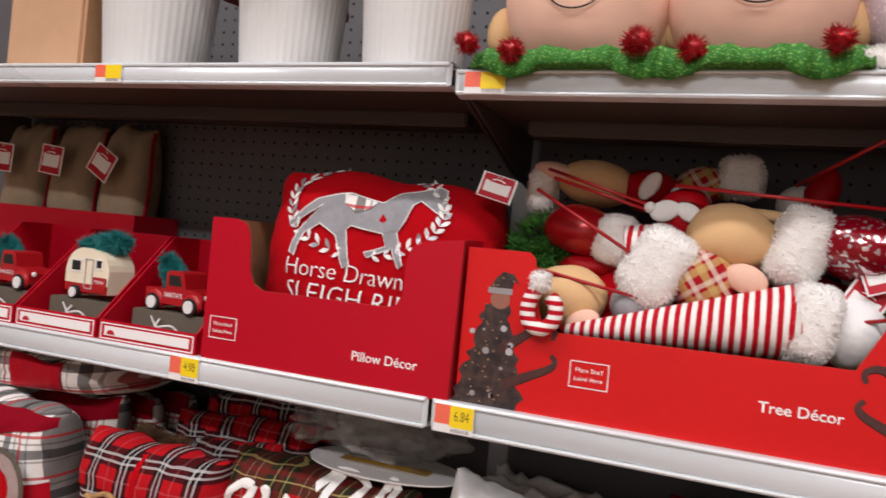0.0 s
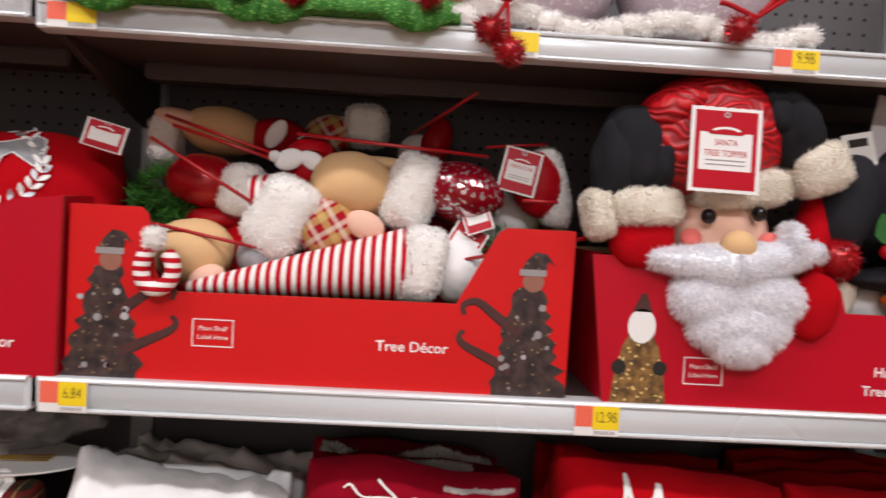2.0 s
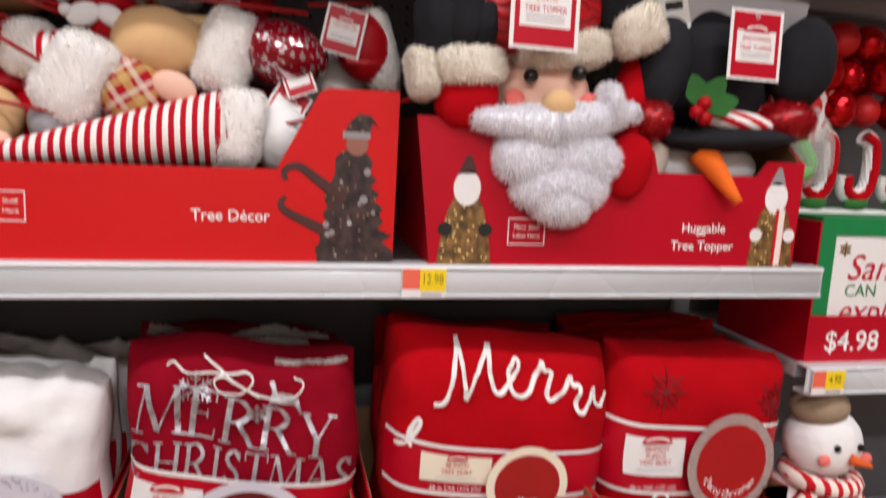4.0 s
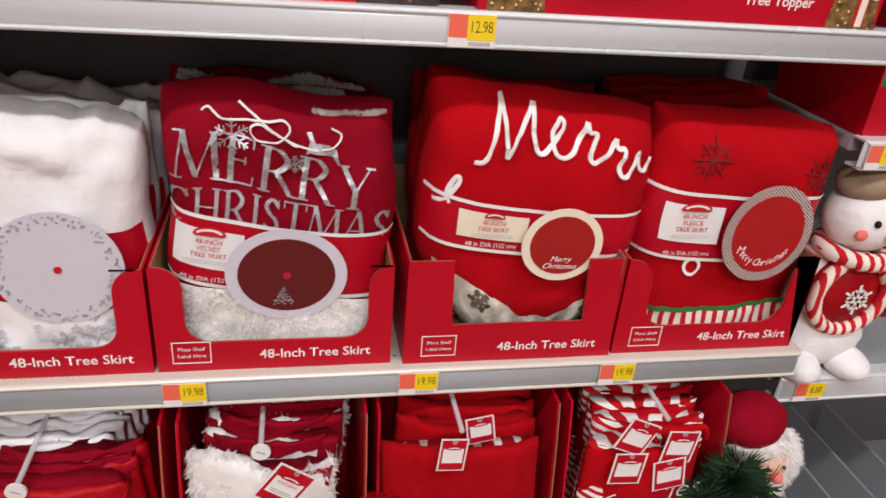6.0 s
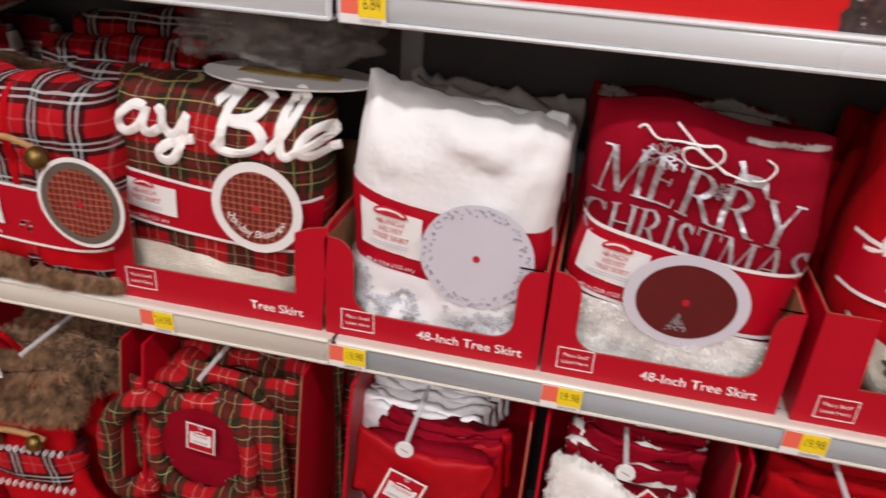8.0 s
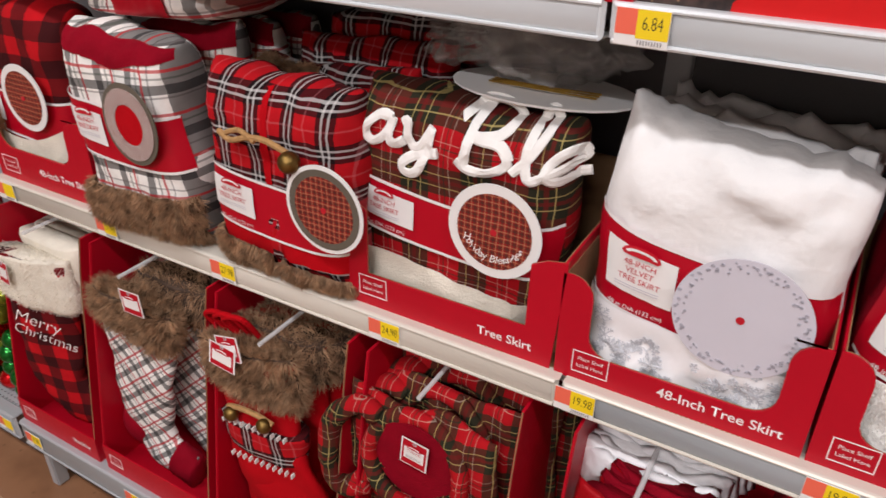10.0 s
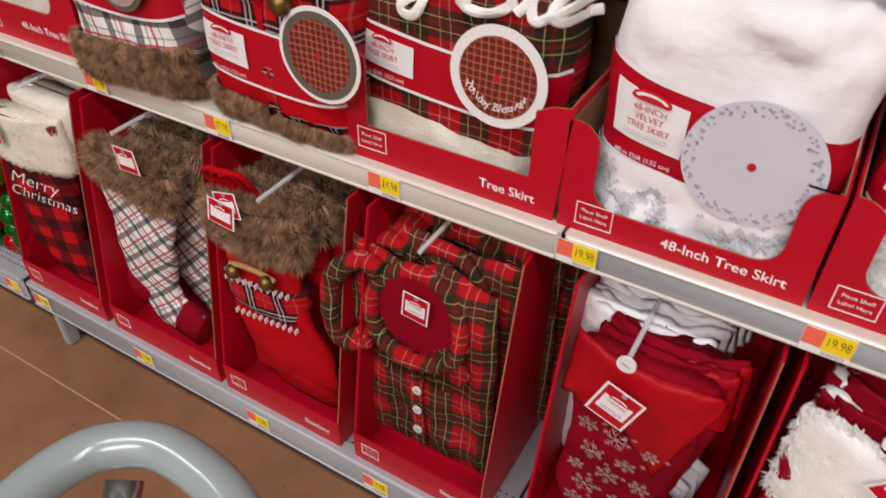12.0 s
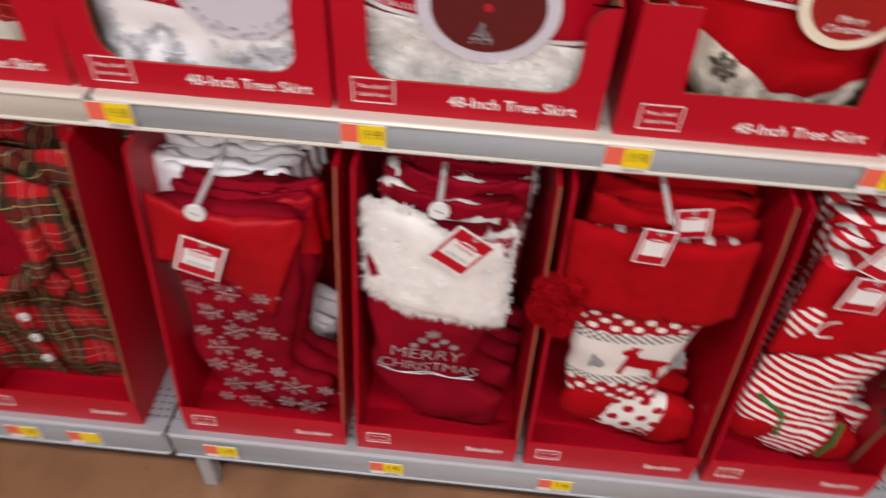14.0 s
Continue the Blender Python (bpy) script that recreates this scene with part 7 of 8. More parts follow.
for i, (dx, dz) in enumerate(((-0.112, -0.150), (-0.135, -0.128), (-0.105, -0.118), (-0.130, -0.090), (-0.100, -0.080))):
    part("pompom", fur(lump(dx, -0.012, dz, 0.017, 0.017, 0.020), 900, 0.008, 0.0018, 0, i), RED_KNIT, t, "red yarn pompom")
    part("pompom_core", lump(dx, -0.012, dz, 0.017, 0.017, 0.020), RED_KNIT, t, smooth=True)
part("pompom_cord", tube(smooth_path([(-0.112, -0.008, -0.135), (-0.105, 0.0, -0.07), (-0.085, 0.0, -0.01)]), 0.004, 6), RED_KNIT, t)
for k in range(4):
    tt = stocking(0.705 + 0.006 * k, 0.030 + 0.032 * k, ZT + 0.020 + 0.008 * k, RED_KNIT, None, "red knitted stocking hanging behind", seed=33 + k)
    part("cuff", flap(0.106, lambda u: 0.008 - 0.01 * u, lambda u: -0.11, -0.020, 50 + k, 0.010, 0.008), RED_KNIT, tt, smooth=True)
hook(0.682, 0.702, -0.034, cap=False)
hang_tag(0.668, -0.050, 0.676, (), ry=4, w=0.038, h=0.056)
hang_tag(0.712, -0.020, 0.690, (), ry=-10, w=0.040, h=0.046)

# candy striped stocking with red loops
t = stocking(0.968, -0.014, ZT, STRIPED_SLANT, None, "candy striped knitted stocking with red cuff and green trim", seed=36, toe=RED_KNIT)
part("cuff", flap(0.092, lambda u: 0.004, lambda u: -0.140 + 0.045 * u, -0.022, 61, 0.010, 0.008), FELT_RED, t, "red fleece cuff", smooth=True)
part("green_edge", tube([(0.060, -0.024, -0.310), (0.066, -0.026, -0.360), (0.058, -0.022, -0.402)], 0.004, 6), GREEN_FELT, t)
part("green_edge", tube([(-0.075, -0.016, -0.265), (-0.030, -0.024, -0.300), (-0.022, -0.022, -0.355)], 0.004, 6), GREEN_FELT, t)
part("embroidery", drape(move(letters("Cookies", 0.050, 0.3, -0.0008), 0.012, 0, -0.100, -10), t.children[1], 0.002), WHITE_THREAD, t, "white script embroidery")
for i in range(5):
    lo = smooth_path([(-0.02 + 0.025 * i, 0, -0.015), (-0.045 + 0.02 * i, -0.02, 0.030), (-0.02 + 0.022 * i, -0.03, 0.045), (0.005 + 0.02 * i, -0.02, 0.015)])
    part("hanging_loop", tube(lo, 0.005, 7), FELT_RED, t)
for k in range(4):
    tt = stocking(0.990 + 0.006 * k, 0.026 + 0.030 * k, ZT + 0.010 + 0.004 * k, STRIPED_SLANT, None, "candy striped stocking hanging behind", seed=38 + k)
    part("cuff", flap(0.090, lambda u: 0.006, lambda u: -0.12, -0.020, 70 + k, 0.010, 0.008), FELT_RED, tt, smooth=True)
hook(0.985, 0.700, -0.034, cap=False)
for i, (dx, dz, ay) in enumerate(((-0.05, 0.01, 24), (0.02, -0.012, 6), (-0.055, -0.045, 4), (0.012, -0.060, -10))):
    hang_tag(0.985 + dx, -0.046 - 0.002 * i, 0.672 + dz, (), ry=ay, w=0.050, h=0.058)

# tartan shirt-shaped stockings
def shirt(x, y, z, label, detail=True, seed=1):
    b = Bag(0.256, 0.430, 0.034, wrinkle=0.013, seed=seed, px=6, pinch=-0.03)
    t = thing("stocking", label, "stocking", x, y, z, group="hanging stockings")
    body = part("shirt_body", b.mesh(), RED_TARTAN, t, smooth=True)
    # standing collar: a rolled band round the neck, higher at the back
    ring = []
    for i in range(30):
        a = i * math.tau / 30
        ring.append((0.080 * math.cos(a) * (1.0 - 0.12 * math.sin(a)), -0.026 + 0.016 * math.sin(a), 0.345 + 0.080 * math.sin(a)))
    bm = tube(ring, 0.0135, 10, True)
    for v in bm.verts:
        v.co += noise.noise_vector(v.co * 22 + Vector((seed, 0, 0))) * 0.005
    part("collar", bm, RED_TARTAN, t, smooth=True)
    for k in range(2):
        loop = smooth_path([(-0.085, 0.010 * k, 0.26 + 0.02 * k), (-0.128 - 0.006 * k, -0.006, 0.235), (-0.150 - 0.004 * k, -0.010, 0.285), (-0.138 - 0.010 * k, -0.004, 0.375), (-0.100, 0.006, 0.415), (-0.070, 0.012, 0.40)], 5)
        bm = tube(loop, 0.014, 9)
        for v in bm.verts:
            v.co.y = v.co.y * 1.2 - 0.030
            v.co += noise.noise_vector(v.co * 25 + Vector((seed + k, 0, 0))) * 0.006
        part("sleeve", bm, RED_TARTAN, t, smooth=True)
        if not detail:
            break
    if detail:
        part("neck_opening", move(flat_disc(0.074, 0.003, 30, 0, 0.074), 0, -0.024, 0.346), CRIMSON_VELVET, t, "dark red lining in the neck")
        for s_ in (-1, 1):
            bm = slab([(s_ * 0.006, 0.268), (s_ * 0.070, 0.322), (s_ * 0.096, 0.262), (s_ * 0.060, 0.205), (s_ * 0.026, 0.236)], -0.002, 0.002)
            part("collar_point", drape(bm, body, 0.007), RED_TARTAN, t)
        part("placket", drape(box(-0.013, 0.013, -0.0015, 0.0015, 0.02, 0.262, 0.0006), body, 0.0025), RED_TARTAN, t)
        for bz in (0.178, 0.128, 0.075):
            bt = part("button", move(flat_disc(0.0085, 0.003, 18), 0, -0.026, bz), PLASTIC_WHITE, t, "white button")
            for s_ in (-1, 1):
                part("button_hole", move(flat_disc(0.0012, 0.0006, 8), s_ * 0.002, -0.029, bz), INK, bt)
    return t


shirt(-0.196, 0.004, S1 + 0.006, "red tartan flannel stocking shaped like a buttoned shirt", True, 3)
for i in range(4):
    shirt(-0.182 + 0.014 * i, 0.054 + 0.042 * i, S1 + 0.018 + 0.010 * i, "red tartan flannel shirt stocking hanging behind", False, 5 + i)
hook(-0.183, 0.694, -0.030, False)
hang_tag(-0.190, -0.032, 0.585, ("STOCKING",), ry=6, w=0.046, h=0.052)

# red stocking with brown fur cuff and bells
t = stocking(-0.525, -0.012, 0.634, FELT_RED, BROWN_FUR, "red felt stocking with brown fur cuff, bells and plaid band", 9500, 0.080, 60, furlen=0.020, ry=-6)
part("foot", sock_tube([(-0.006, -0.20), (0.004, -0.29), (0.012, -0.385)], [0.084, 0.102, 0.108], 0.021, seed=64), FELT_RED, t, smooth=True)
part("plaid_band", sock_tube([(-0.004, -0.150), (-0.006, -0.185), (-0.010, -0.222)], [0.093, 0.091, 0.087], 0.0300, per=3), BLACK_TARTAN, t, smooth=True)
for i in range(11):
    for z0 in (-0.148, -0.226):
        part("stitch", box(-0.070 + 0.014 * i, -0.0680 + 0.014 * i, -0.0345, -0.026, z0 - 0.004, z0 + 0.004), WHITE_THREAD, t)
part("twine", tube(smooth_path([(-0.05, -0.030, -0.115), (-0.02, -0.032, -0.108), (0.02, -0.032, -0.110), (0.05, -0.030, -0.122)]), 0.005, 7), TWINE, t, "jute twine")
for bx in (-0.040, 0.036):
    part("bell", lump(bx, -0.036, -0.124, 0.014, 0.013, 0.014), BRASS, t, "aged brass bell", smooth=True)
for i in range(3):
    part("hanging_loop", tube(smooth_path([(-0.07 + 0.02 * i, 0.02, 0.0), (-0.085 + 0.02 * i, 0.0, 0.045), (-0.05 + 0.025 * i, 0.0, 0.055), (-0.03 + 0.02 * i, 0.02, 0.01)]), 0.005, 7), FELT_RED, t)
behind(-0.495, 0.012, 0.640, 3, FELT_RED, BROWN_FUR, "red felt stocking with brown fur cuff, hanging behind", seed=62, hairy=3000, furlen=0.018, step=0.034, cuff_h=0.07)
hook(-0.470, 0.680, -0.040, False)
hang_tag(-0.530, -0.064, 0.648, (), ry=6, rx=-6, w=0.055, h=0.045)
hang_tag(-0.520, -0.058, 0.664, (), ry=-14, rx=-6, w=0.050, h=0.045)

# white plaid stocking with red heel and toe
t = stocking(-0.802, -0.012, 0.636, WHITE_TARTAN_DIAGONAL, BROWN_FUR, "white diagonal plaid stocking with brown fur cuff and red toe", 6500, 0.060, 70, furlen=0.022, toe=CRIMSON_VELVET, ry=5)
behind(-0.768, 0.020, 0.650, 3, WHITE_TARTAN_DIAGONAL, BROWN_FUR, "white plaid stocking with brown fur cuff, hanging behind", seed=72, hairy=1600, furlen=0.02, step=0.035, cuff_h=0.07)
hook(-0.790, 0.700, -0.040, False)
hang_tag(-0.755, -0.050, 0.664, (), ry=-3, w=0.052, h=0.048)

# buffalo check stockings with white cuffs
t = stocking(-1.108, -0.012, 0.634, BUFFALO, CREAM_FLEECE, "red and black check stocking with white cuff", 2500, 0.115, 80, furlen=0.006, rz=14)
part("embroidery", move(letters("Merry", 0.045, 0.3, -0.0006), -0.01, -0.0270, -0.160, 10), WHITE_THREAD, t, "white script embroidery")
part("embroidery", move(letters("Christmas", 0.038, 0.3, -0.0005), 0.0, -0.0270, -0.195, 10), WHITE_THREAD, t, "white script embroidery")
behind(-1.096, 0.004, 0.650, 6, BUFFALO, CREAM_FLEECE, "red and black check stocking with white cuff, hanging behind", seed=82, step=0.030, cuff_h=0.115)
hook(-1.095, 0.690, -0.020, False)
hang_tag(-1.140, -0.055, 0.606, (), ry=10, w=0.030, h=0.055)

# ---- section beyond the end of the shelves, towards +x ----
def ball_mesh(r):
    bm = bmesh.new()
    bmesh.ops.create_uvsphere(bm, u_segments=20, v_segments=12, radius=r)
    return bm


BALL_MATTE = surface("matte_red_bauble", rgb(190, 22, 26), 0.5, 0.2, var=0.05)
BALL_SHINY = surface("shiny_red_bauble", rgb(196, 12, 22), 0.1, 0.75, var=0.05, bump=0.0)
BALL_GREEN = surface("shiny_green_bauble", rgb(24, 110, 40), 0.15, 0.7, var=0.05, bump=0.0)
BALL_OLIVE = surface("shiny_olive_bauble", rgb(128, 132, 40), 0.2, 0.7, var=0.05)
CLEAR = Nodes("clear_plastic")
CLEAR.b.inputs["Transmission Weight"].default_value = 1.0
CLEAR.b.inputs["IOR"].default_value = 1.2
CLEAR_PLASTIC = CLEAR.done((0.95, 0.95, 0.95), 0.12)


def baubles(name, label, base, nx, nz, r, mats, ny=2, seed=1, width=None):
    t = thing(name, label, "baubles", *base)
    rnd = random.Random(seed)
    meshes = []
    for m in mats:
        me = mesh_of(ball_mesh(r), "bauble", True)
        me.materials.append(m)
        meshes.append(me)
    for k in range(ny):
        for j in range(nz):
            for i in range(nx):
                o = new("bauble", rnd.choice(meshes))
                s = rnd.uniform(0.72, 1.08)
                o.matrix_basis = Matrix.LocRotScale(((i + 0.5 * (j % 2)) * r * 1.9 + rnd.uniform(-0.2, 0.2) * r, k * r * 1.6 + rnd.uniform(-0.3, 0.3) * r, r + j * r * 1.75), None, (s, s, s))
                o.parent = t
    return t


XS = W + 0.012
t = shelf("end_shelf", XS, XS + W, 0.06, 1.085, 1.045, 1.088, LIP_STEEL, "grey steel shelf holding boxed signs", GREY_STEEL)
t = shelf("end_shelf", XS, XS + W, 0.06, 0.680, 0.636, 0.684, LIP_STEEL, "grey perforated steel shelf with a plush snowman", GREY_STEEL)
t = shelf("end_shelf", XS, XS + W, 0.06, 1.665, 1.625, 1.668, LIP_STEEL, "grey steel shelf with red baubles", GREY_STEEL)
d = thing("base_deck", "empty grey steel base deck at the end section", "shelf")
part("shelf_plate", box(XS, XS + W, RY_BASE + 0.031, BACK, S1 - 0.022, S1, 0.002), GREY_STEEL, d)
rail(XS, XS + W, RY_BASE, 0.139, 0.205, STRIP_GREY, d, GREY_STEEL)
part("kick_plate", box(XS, XS + W, -0.03, -0.02, 0.0, S1 - 0.022), DARK_STEEL, d)
bp = thing("back_panel", "grey perforated steel back panel of the gondola", "back panel")
part("panel", box(XS + 0.02, XS + W - 0.02, BACK, BACK + 0.015, 0.0, 2.3), PEG, bp)
for i in range(5):
    t = thing("wire_divider", "grey ribbed steel divider on the empty deck", "divider", XS + 0.05 + 0.09 * i, 0.0, S1)
    part("fin", box(0, 0.004, 0.0, 0.36, 0, 0.16, 0.001), GREY_STEEL, t)
baubles("bauble_pack", "clear pack of shiny and matte red baubles", (1.235, 0.215, 1.668), 6, 5, 0.035, (BALL_MATTE, BALL_SHINY, BALL_SHINY), 2, 4)
baubles("bauble_pack", "red baubles hanging in a pack above the signs", (1.275, 0.20, 1.43), 4, 3, 0.030, (BALL_MATTE, BALL_SHINY), 2, 6)

GREEN_CARD = surface("green_printed_card", rgb(20, 130, 70), 0.45, var=0.04)
t = thing("sign_box", "red price tray holding a green framed Santa sign", "boxed sign", 1.245, 0.085, 1.0855)
part("tray_front", box(0, 0.26, 0, 0.003, 0, 0.072), RED, t)
part("tray_side", box(-0.003, 0, 0, 0.22, 0, 0.21), RED, t)
part("green_frame", move(frame_bars(0.25, 0.215, 0.026, 0, 0.20), 0.13, 0.006, 0.1085), GREEN_CARD, t)
part("sign_face", box(0.028, 0.232, 0.008, 0.012, 0.024, 0.195), CARD_WHITE, t)
part("sign_text", move(letters("Santa", 0.055, 0.25), 0.115, 0.007, 0.125), FONT_RED, t)
part("sign_text", move(letters("CAN", 0.026), 0.085, 0.007, 0.100), GREEN_CARD, t)
part("sign_text", move(letters("explain", 0.050, 0.25), 0.120, 0.007, 0.062), FONT_RED, t)
part("hat_print", move(slab(arc(0, 0, 0.03, 0, 180, 8, 0.04), -0.0006, 0), 0.165, 0.007, 0.160), FONT_RED, t)
part("hat_band_print", box(0.128, 0.202, 0.0055, 0.0066, 0.148, 0.160), CARD_GREY, t)
for i, (sx, sz) in enumerate(((0.05, 0.17), (0.06, 0.05), (0.2, 0.09), (0.21, 0.04))):
    part("snowflake_print", move(snowflake(0.011, 0.0008, 1), sx, 0.007, sz), GOLD, t)
part("price_text", move(letters("$4.98", 0.042, bold=0.0004), 0.075, -0.0006, 0.020), WHITE_INK, t)
price_tag(1.238, 0.058, 1.048, "4.98")
# candy cane letters above the sign
t = thing("joy_sign", "red and white wooden sign with curled letters and holly", "sign", 1.26, 0.17, 1.305)
for i in range(3):
    jx = 0.03 + 0.075 * i
    cane = smooth_path([(jx - 0.02, 0, 0.055), (jx - 0.018, 0, 0.03), (jx + 0.006, 0, 0.022), (jx + 0.022, 0, 0.045), (jx + 0.022, 0, 0.10), (jx + 0.004, 0, 0.115)])
    part("curled_letter", tube(cane, 0.013, 10), CARD_WHITE, t)
    part("letter_inlay", move(tube(cane, 0.009, 10), 0, -0.006, 0), FELT_RED, t)
    part("holly", lump(jx, -0.006, 0.012, 0.022, 0.010, 0.012), GREEN_FELT, t, smooth=True)
part("base_bar", box(-0.02, 0.24, -0.012, 0.02, -0.006, 0.002, 0.002), CARD_WHITE, t)
t = thing("candy_ring", "red and white peppermint disc ornament", "ornament", 1.275, 0.20, 1.46)
part("disc", move(flat_disc(0.055, 0.012, 32), 0, 0, 0), STRIPED_FINE, t)
part("disc_centre", move(flat_disc(0.036, 0.003, 28), 0, -0.012, 0), CARD_WHITE, t)
t = thing("elf_ornament", "green plastic wrapped elf ornament", "ornament", 1.225, 0.14, 1.345)
part("figure", tube(smooth_path([(0, 0, 0.10), (0.012, 0, 0.06), (0.03, 0, 0.03), (0.012, 0, 0.012), (-0.02, 0, 0.02)]), 0.011, 10), surface("bright_green_plastic", rgb(80, 200, 60), 0.35), t)
part("wrapper", lump(0.02, 0, 0.05, 0.05, 0.02, 0.06, 0, 0.25, 91), TULLE, t)

# plush snowman in a striped bib
d = Doll()
sx = 1.305
d.add(lump(sx, 0.12, 0.745, 0.085, 0.06, 0.065, 0, 0.04, 92), WHITE_PLUSH), d.add(lump(sx, 0.12, 0.840, 0.078, 0.055, 0.075, 0, 0.03, 93), WHITE_PLUSH), d.add(lump(sx + 0.005, 0.105, 0.955, 0.058, 0.055, 0.055, 0, 0.03, 94), WHITE_PLUSH)
for s in (-1, 1):
    d.add(lump(sx + s * 0.045, 0.075, 0.705, 0.034, 0.045, 0.026), WHITE_PLUSH)
    d.add(lump(sx + s * 0.020 + 0.008, 0.053, 0.965, 0.005, 0.005, 0.006), PLASTIC_BLACK), d.add(lump(sx + s * 0.036 + 0.008, 0.058, 0.945, 0.010, 0.006, 0.009), BLUSH)
d.add(lump(sx + 0.083, 0.085, 0.822, 0.028, 0.03, 0.035), RED_SATIN)
d.add(cone_mesh((sx + 0.012, 0.052, 0.948), (sx + 0.030, 0.030, 0.946), 0.009, 0.003, 10, 4), surface("orange_carrot", rgb(226, 96, 30), 0.8))
d.add(lump(sx, 0.090, 0.838, 0.062, 0.036, 0.064), RED_SATIN)
d.add(tube([(sx + 0.060 * math.cos(a), 0.066, 0.838 + 0.062 * math.sin(a)) for a in [i * math.tau / 30 for i in range(30)]], 0.011, 8, True), STRIPED_FINE)
d.add(tube([(sx + 0.045 * math.cos(a), 0.095 + 0.05 * math.sin(a), 0.905) for a in [i * math.tau / 24 for i in range(24)]], 0.014, 8, True), STRIPED_FINE)
fl = snowflake(0.026, 0.0022, 1)
bmesh.ops.translate(fl, vec=(sx, 0.052, 0.838), verts=fl.verts)
d.add(fl, CARD_WHITE, False)
d.add(lump(sx - 0.008, 0.105, 1.012, 0.044, 0.042, 0.030, -10, 0.08, 95), BURLAP)
placed(d, "plush_snowman", "white plush snowman with red striped bib and burlap hat", "plush snowman", (sx, 0.11, 0.680))
price_tag(1.262, 0.058, 0.640, "8.88")

# santa figure with greenery on the deck
d = Doll()
sx, sy = 1.175, 0.02
d.add(lump(sx, sy, 0.36, 0.075, 0.06, 0.15, 0, 0.05, 96), CRIMSON_VELVET), d.add(lump(sx + 0.01, sy - 0.02, 0.585, 0.040, 0.04, 0.045), PINK_CLOTH)
d.add(lump(sx - 0.015, sy, 0.640, 0.060, 0.05, 0.045, -14, 0.06, 97), CRIMSON_VELVET)
for bx, bz, rx_, rz_, sd in ((0.010, 0.535, 0.052, 0.055, 1), (0.010, 0.480, 0.036, 0.05, 2), (0.045, 0.585, 0.020, 0.05, 3), (-0.030, 0.580, 0.016, 0.045, 4), (0.0, 0.618, 0.056, 0.014, 5)):
    d.add(lump(sx + bx, sy - 0.025, bz, rx_, 0.03, rz_, 0, 0.1, sd), WHITE_FUR)
    d.add(fur(lump(sx + bx, sy - 0.025, bz, rx_, 0.03, rz_, 0, 0.1, sd), 1800, 0.012, 0.0008, 0.5, sd), WHITE_HAIR)
d.add(lump(sx + 0.012, sy - 0.066, 0.580, 0.010, 0.010, 0.009), BLUSH)
for s in (-1, 1):
    d.add(lump(sx + 0.012 + s * 0.014, sy - 0.060, 0.594, 0.003, 0.003, 0.003, sub=2), PLASTIC_BLACK)
placed(d, "santa_figure", "standing Santa figure with long white beard and red robe", "figurine", (sx, sy, S1))
t = thing("pine_spray", "artificial pine spray with cones and red berries", "greenery", 1.105, -0.04, S1)
part("stem", tube([(0.0, 0.02, 0.0), (0.0, 0.01, 0.2), (0.005, 0.0, 0.36)], 0.006, 8), KRAFT, t)
PINE = surface("dark_green_pine_needles", rgb(34, 66, 38), 0.7, var=0.3, scale=40)
for i, (qx, qz) in enumerate(((0.0, 0.40), (0.035, 0.36), (-0.03, 0.35), (0.03, 0.28), (-0.03, 0.27), (0.0, 0.32), (0.0, 0.22))):
    part("pine_sprig", fur(cone_mesh((0, 0, qz - 0.05), (qx * 1.6, -0.02, qz + 0.02), 0.006, 0.003, 8, 6), 420, 0.040, 0.0009, -0.2, 200 + i), PINE, t)
for qx, qz, r in ((0.008, 0.335, 0.020), (-0.015, 0.300, 0.016), (0.020, 0.300, 0.014)):
    part("pine_cone", fur(lump(qx, -0.03, qz, r, r, r * 1.2), 160, 0.009, 0.004, 0, 210), KRAFT, t)
    part("cone_core", lump(qx, -0.03, qz, r, r, r * 1.2), KRAFT, t)
for qx, qz in ((0.022, 0.262), (0.008, 0.248), (0.030, 0.245), (-0.005, 0.268)):
    part("berry", lump(qx, -0.045, qz, 0.010, 0.010, 0.010), BALL_SHINY, t, smooth=True)

# ---- section beyond the end of the shelves, towards -x ----
XL = -W - 0.012
t = shelf("end_shelf", XL - W, XL, 0.0, 0.600, 0.560, 0.604, LIP_STEEL, "grey steel shelf beyond the red stockings", GREY_STEEL)
d = thing("base_deck", "grey perforated steel base deck beside the stockings", "shelf")
part("shelf_plate", box(XL - W, XL, RY_BASE + 0.031, BACK, S1 - 0.022, S1, 0.002), GREY_STEEL, d)
rail(XL - W, XL, RY_BASE, 0.139, 0.205, STRIP_GREY, d, GREY_STEEL)
part("kick_plate", box(XL - W, XL, -0.03, -0.02, 0.0, S1 - 0.022), DARK_STEEL, d)
bp = thing("back_panel", "grey perforated steel back panel of the gondola", "back panel")
part("panel", box(XL - W + 0.02, XL - 0.02, BACK, BACK + 0.015, 0.0, 2.3), PEG, bp)
baubles("bauble_pack", "tub of green, olive and red baubles", (-1.50, -0.03, S1), 5, 5, 0.030, (BALL_GREEN, BALL_GREEN, BALL_OLIVE, BALL_SHINY), 3, 8)
t = thing("bauble_tub", "white plastic band round a tub of baubles", "tub", -1.52, -0.06, 0.47)
part("band", box(0, 0.30, -0.012, -0.008, 0, 0.045, 0.001), PLASTIC_WHITE, t)
part("label", box(0.20, 0.24, -0.0128, -0.012, 0.012, 0.036), TAG_ORANGE, t)
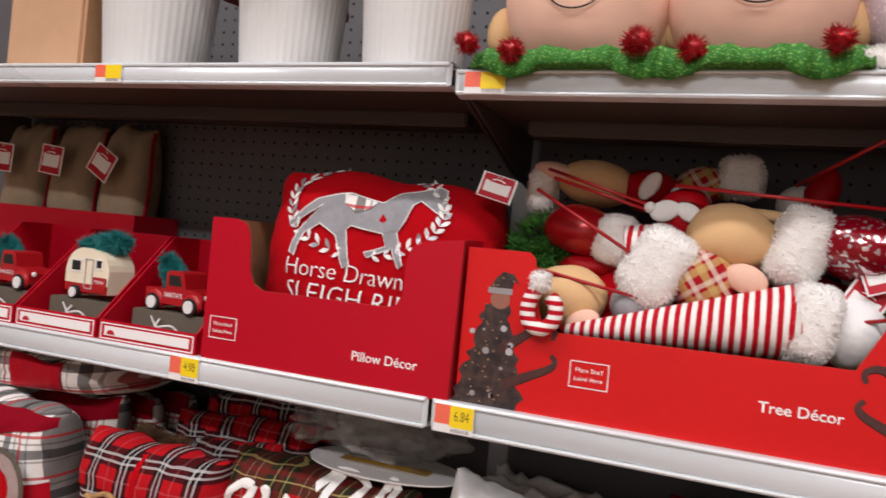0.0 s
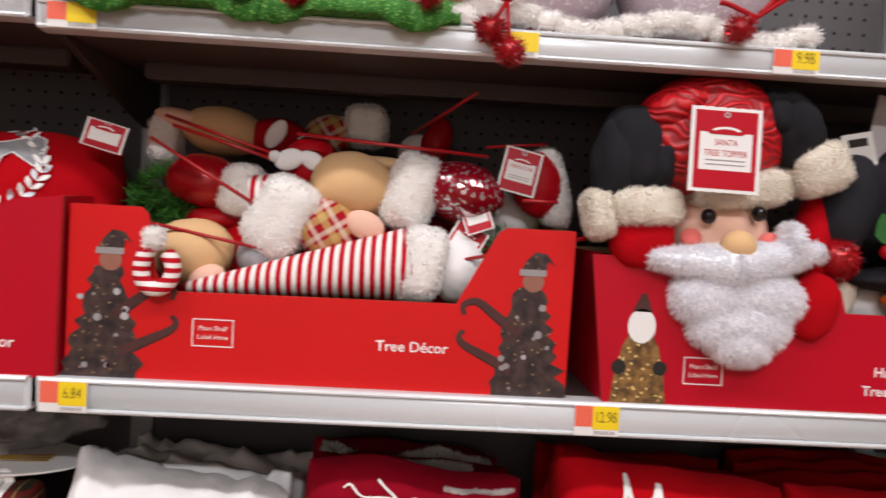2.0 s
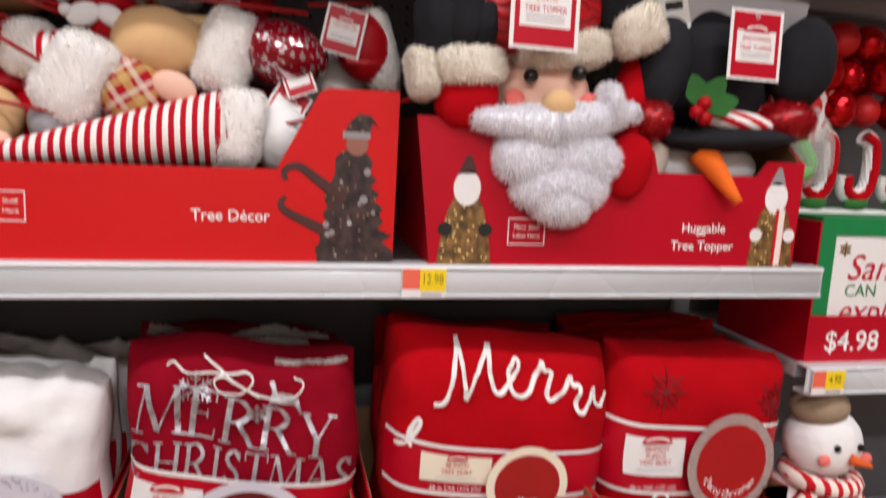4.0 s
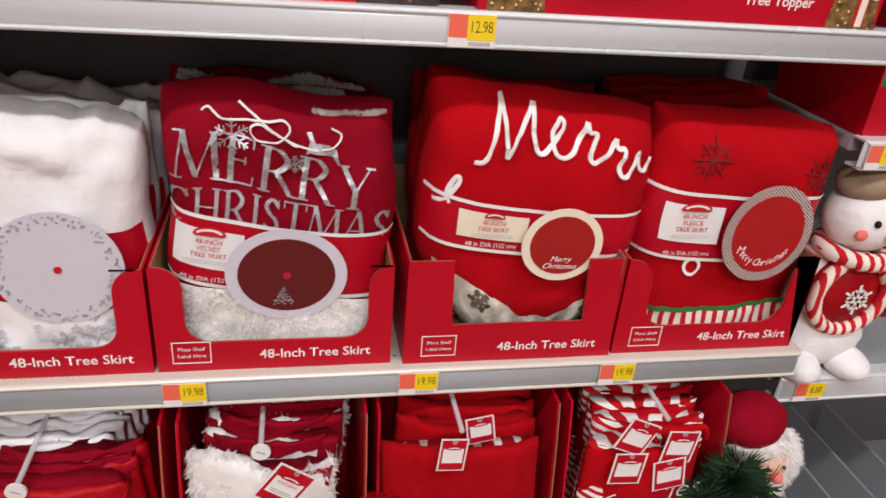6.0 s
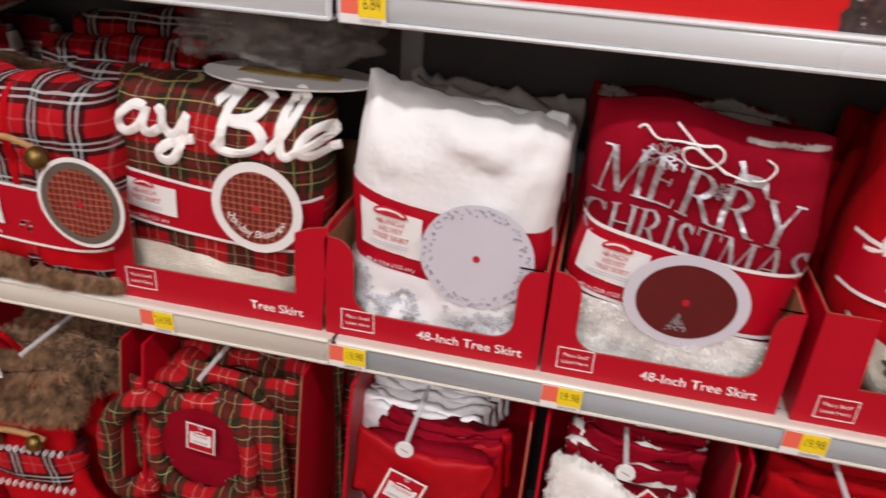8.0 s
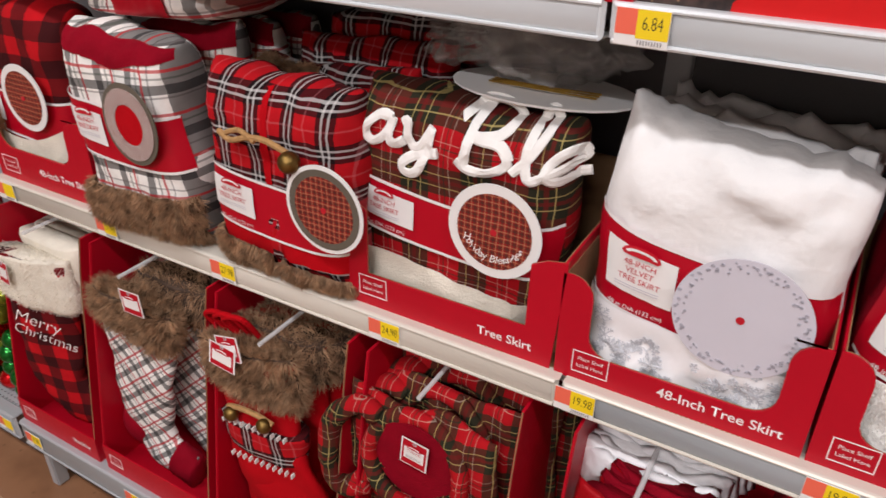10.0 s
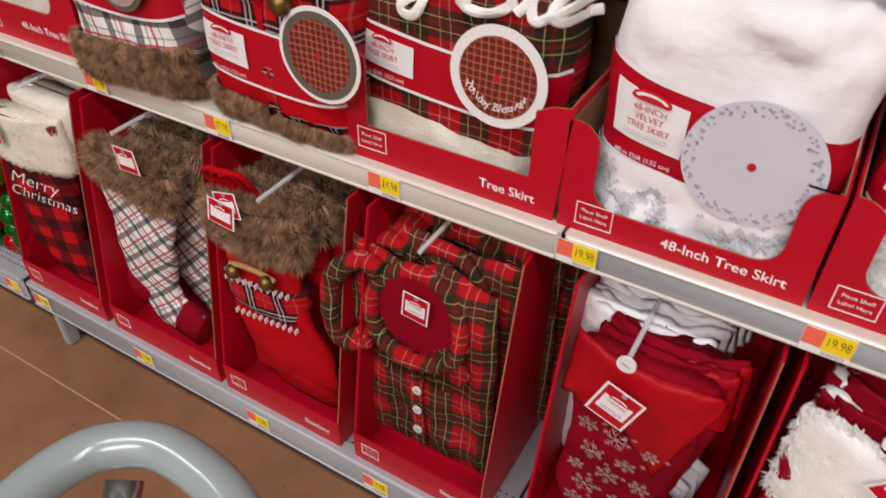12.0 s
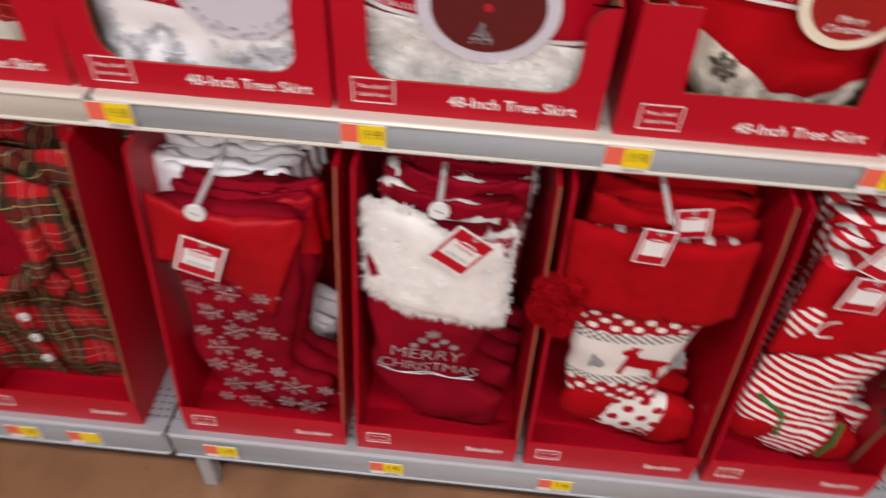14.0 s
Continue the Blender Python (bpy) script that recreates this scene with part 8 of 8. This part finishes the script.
for i in range(6):
    t = thing("rustic_ornament", "small brown and red rustic ornament figure", "ornament", -1.30 - 0.055 * i, 0.04 + 0.03 * (i % 2), 0.600, group="rustic ornaments")
    part("figure", lump(0, 0, 0.05, 0.022, 0.02, 0.05, 10 * (i % 3), 0.2, i), (KRAFT, CRIMSON_VELVET, BROWN_CARD)[i % 3], t, smooth=True)
    part("head", lump(0, 0, 0.11, 0.018, 0.018, 0.02, 0, 0.15, i), (BURLAP, KRAFT)[i % 2], t, smooth=True)
price_tag(-1.30, RY_BASE - 0.0004, 0.154, "")

for d in [o for o in scene.objects if o.name in ("base_deck.002", "base_deck.003")]:
    x0 = d.children[0].bound_box[0][0]
    holes("perforation", [(x0 + 0.02 + 0.0127 * i, -0.060 + 0.0127 * j, S1 + 0.0006) for i in range(94) for j in range(5)], d)

# ---- price labels along the rails ----
for px_, price in ((-0.617, "27.98"), (-0.298, "24.98"), (-0.004, "19.98"), (0.295, "19.98"), (0.600, "19.98"), (0.890, "19.98"), (-0.905, "27.98"), (-1.205, "")):
    price_tag(px_, RY_LOW - 0.0004, 0.7275, price)
for px_, price in ((-1.195, "7.98"), (-0.862, "7.98"), (-0.545, "7.98"), (-0.268, "7.98"), (-0.166, ""), (0.060, "5.98"), (0.330, "5.98"), (0.600, "7.98")):
    price_tag(px_, RY_BASE - 0.0004, 0.154, price)
for px_, price in ((-0.425, "4.98"), (0.010, "6.84"), (0.632, "12.98")):
    price_tag(px_, RY_MID - 0.0004, 1.1985, price)
for px_, price in ((-0.60, ""), (0.018, ""), (0.505, ""), (0.826, "9.98")):
    price_tag(px_, RY_TOP - 0.0004, 1.631 + (0.010 if px_ < 0 else 0.0), price, height=0.028)

# ---- shopping cart end in the aisle ----
CART = surface("light_grey_cart_plastic", rgb(150, 161, 160), 0.22, 0.1, var=0.04, scale=12, fine=60, bump=0.0)
CHROME = surface("worn_chrome_wire", rgb(170, 172, 172), 0.25, 0.9, var=0.15, scale=40)
t = thing("shopping_cart", "shopping cart with a light grey moulded corner handle", "shopping cart", -0.104, -0.562, 0.0)
hp = smooth_path([(-0.085, -0.30, 0.842), (-0.085, -0.05, 0.842), (-0.080, 0.020, 0.842), (-0.058, 0.052, 0.842), (-0.02, 0.068, 0.842), (0.045, 0.062, 0.842), (0.078, 0.040, 0.840), (0.090, -0.02, 0.827), (0.092, -0.30, 0.822)], 8)
part("handle", tube(hp, 0.0190, 16), CART, t, "glossy light grey plastic handle", smooth=True)
part("bracket", tube([(-0.050, 0.040, 0.815), (-0.040, 0.020, 0.800), (-0.022, -0.010, 0.796)], 0.0150, 14), CHROME, t, "chromed clamp", smooth=True)
part("wire", tube([(-0.034, 0.035, 0.807), (-0.03, -0.02, 0.794), (-0.11, -0.10, 0.782)], 0.006, 8), CHROME, t)
part("bolt", lump(-0.026, 0.012, 0.800, 0.008, 0.008, 0.008, sub=2), CHROME, t)
for lx in (-0.085, 0.092):
    part("upright", tube([(lx, -0.30, 0.827), (lx, -0.34, 0.40), (lx, -0.36, 0.12)], 0.012, 10), CHROME, t)
    part("rail", tube([(lx, -0.36, 0.14), (lx, -0.75, 0.14)], 0.012, 10), CHROME, t)
    for wy in (-0.38, -0.74):
        part("wheel", move(flat_disc(0.06, 0.025, 24), lx, wy, 0.06), TYRE, t)
part("cross_bar", tube([(-0.085, -0.34, 0.40), (0.092, -0.34, 0.40)], 0.010, 10), CHROME, t)
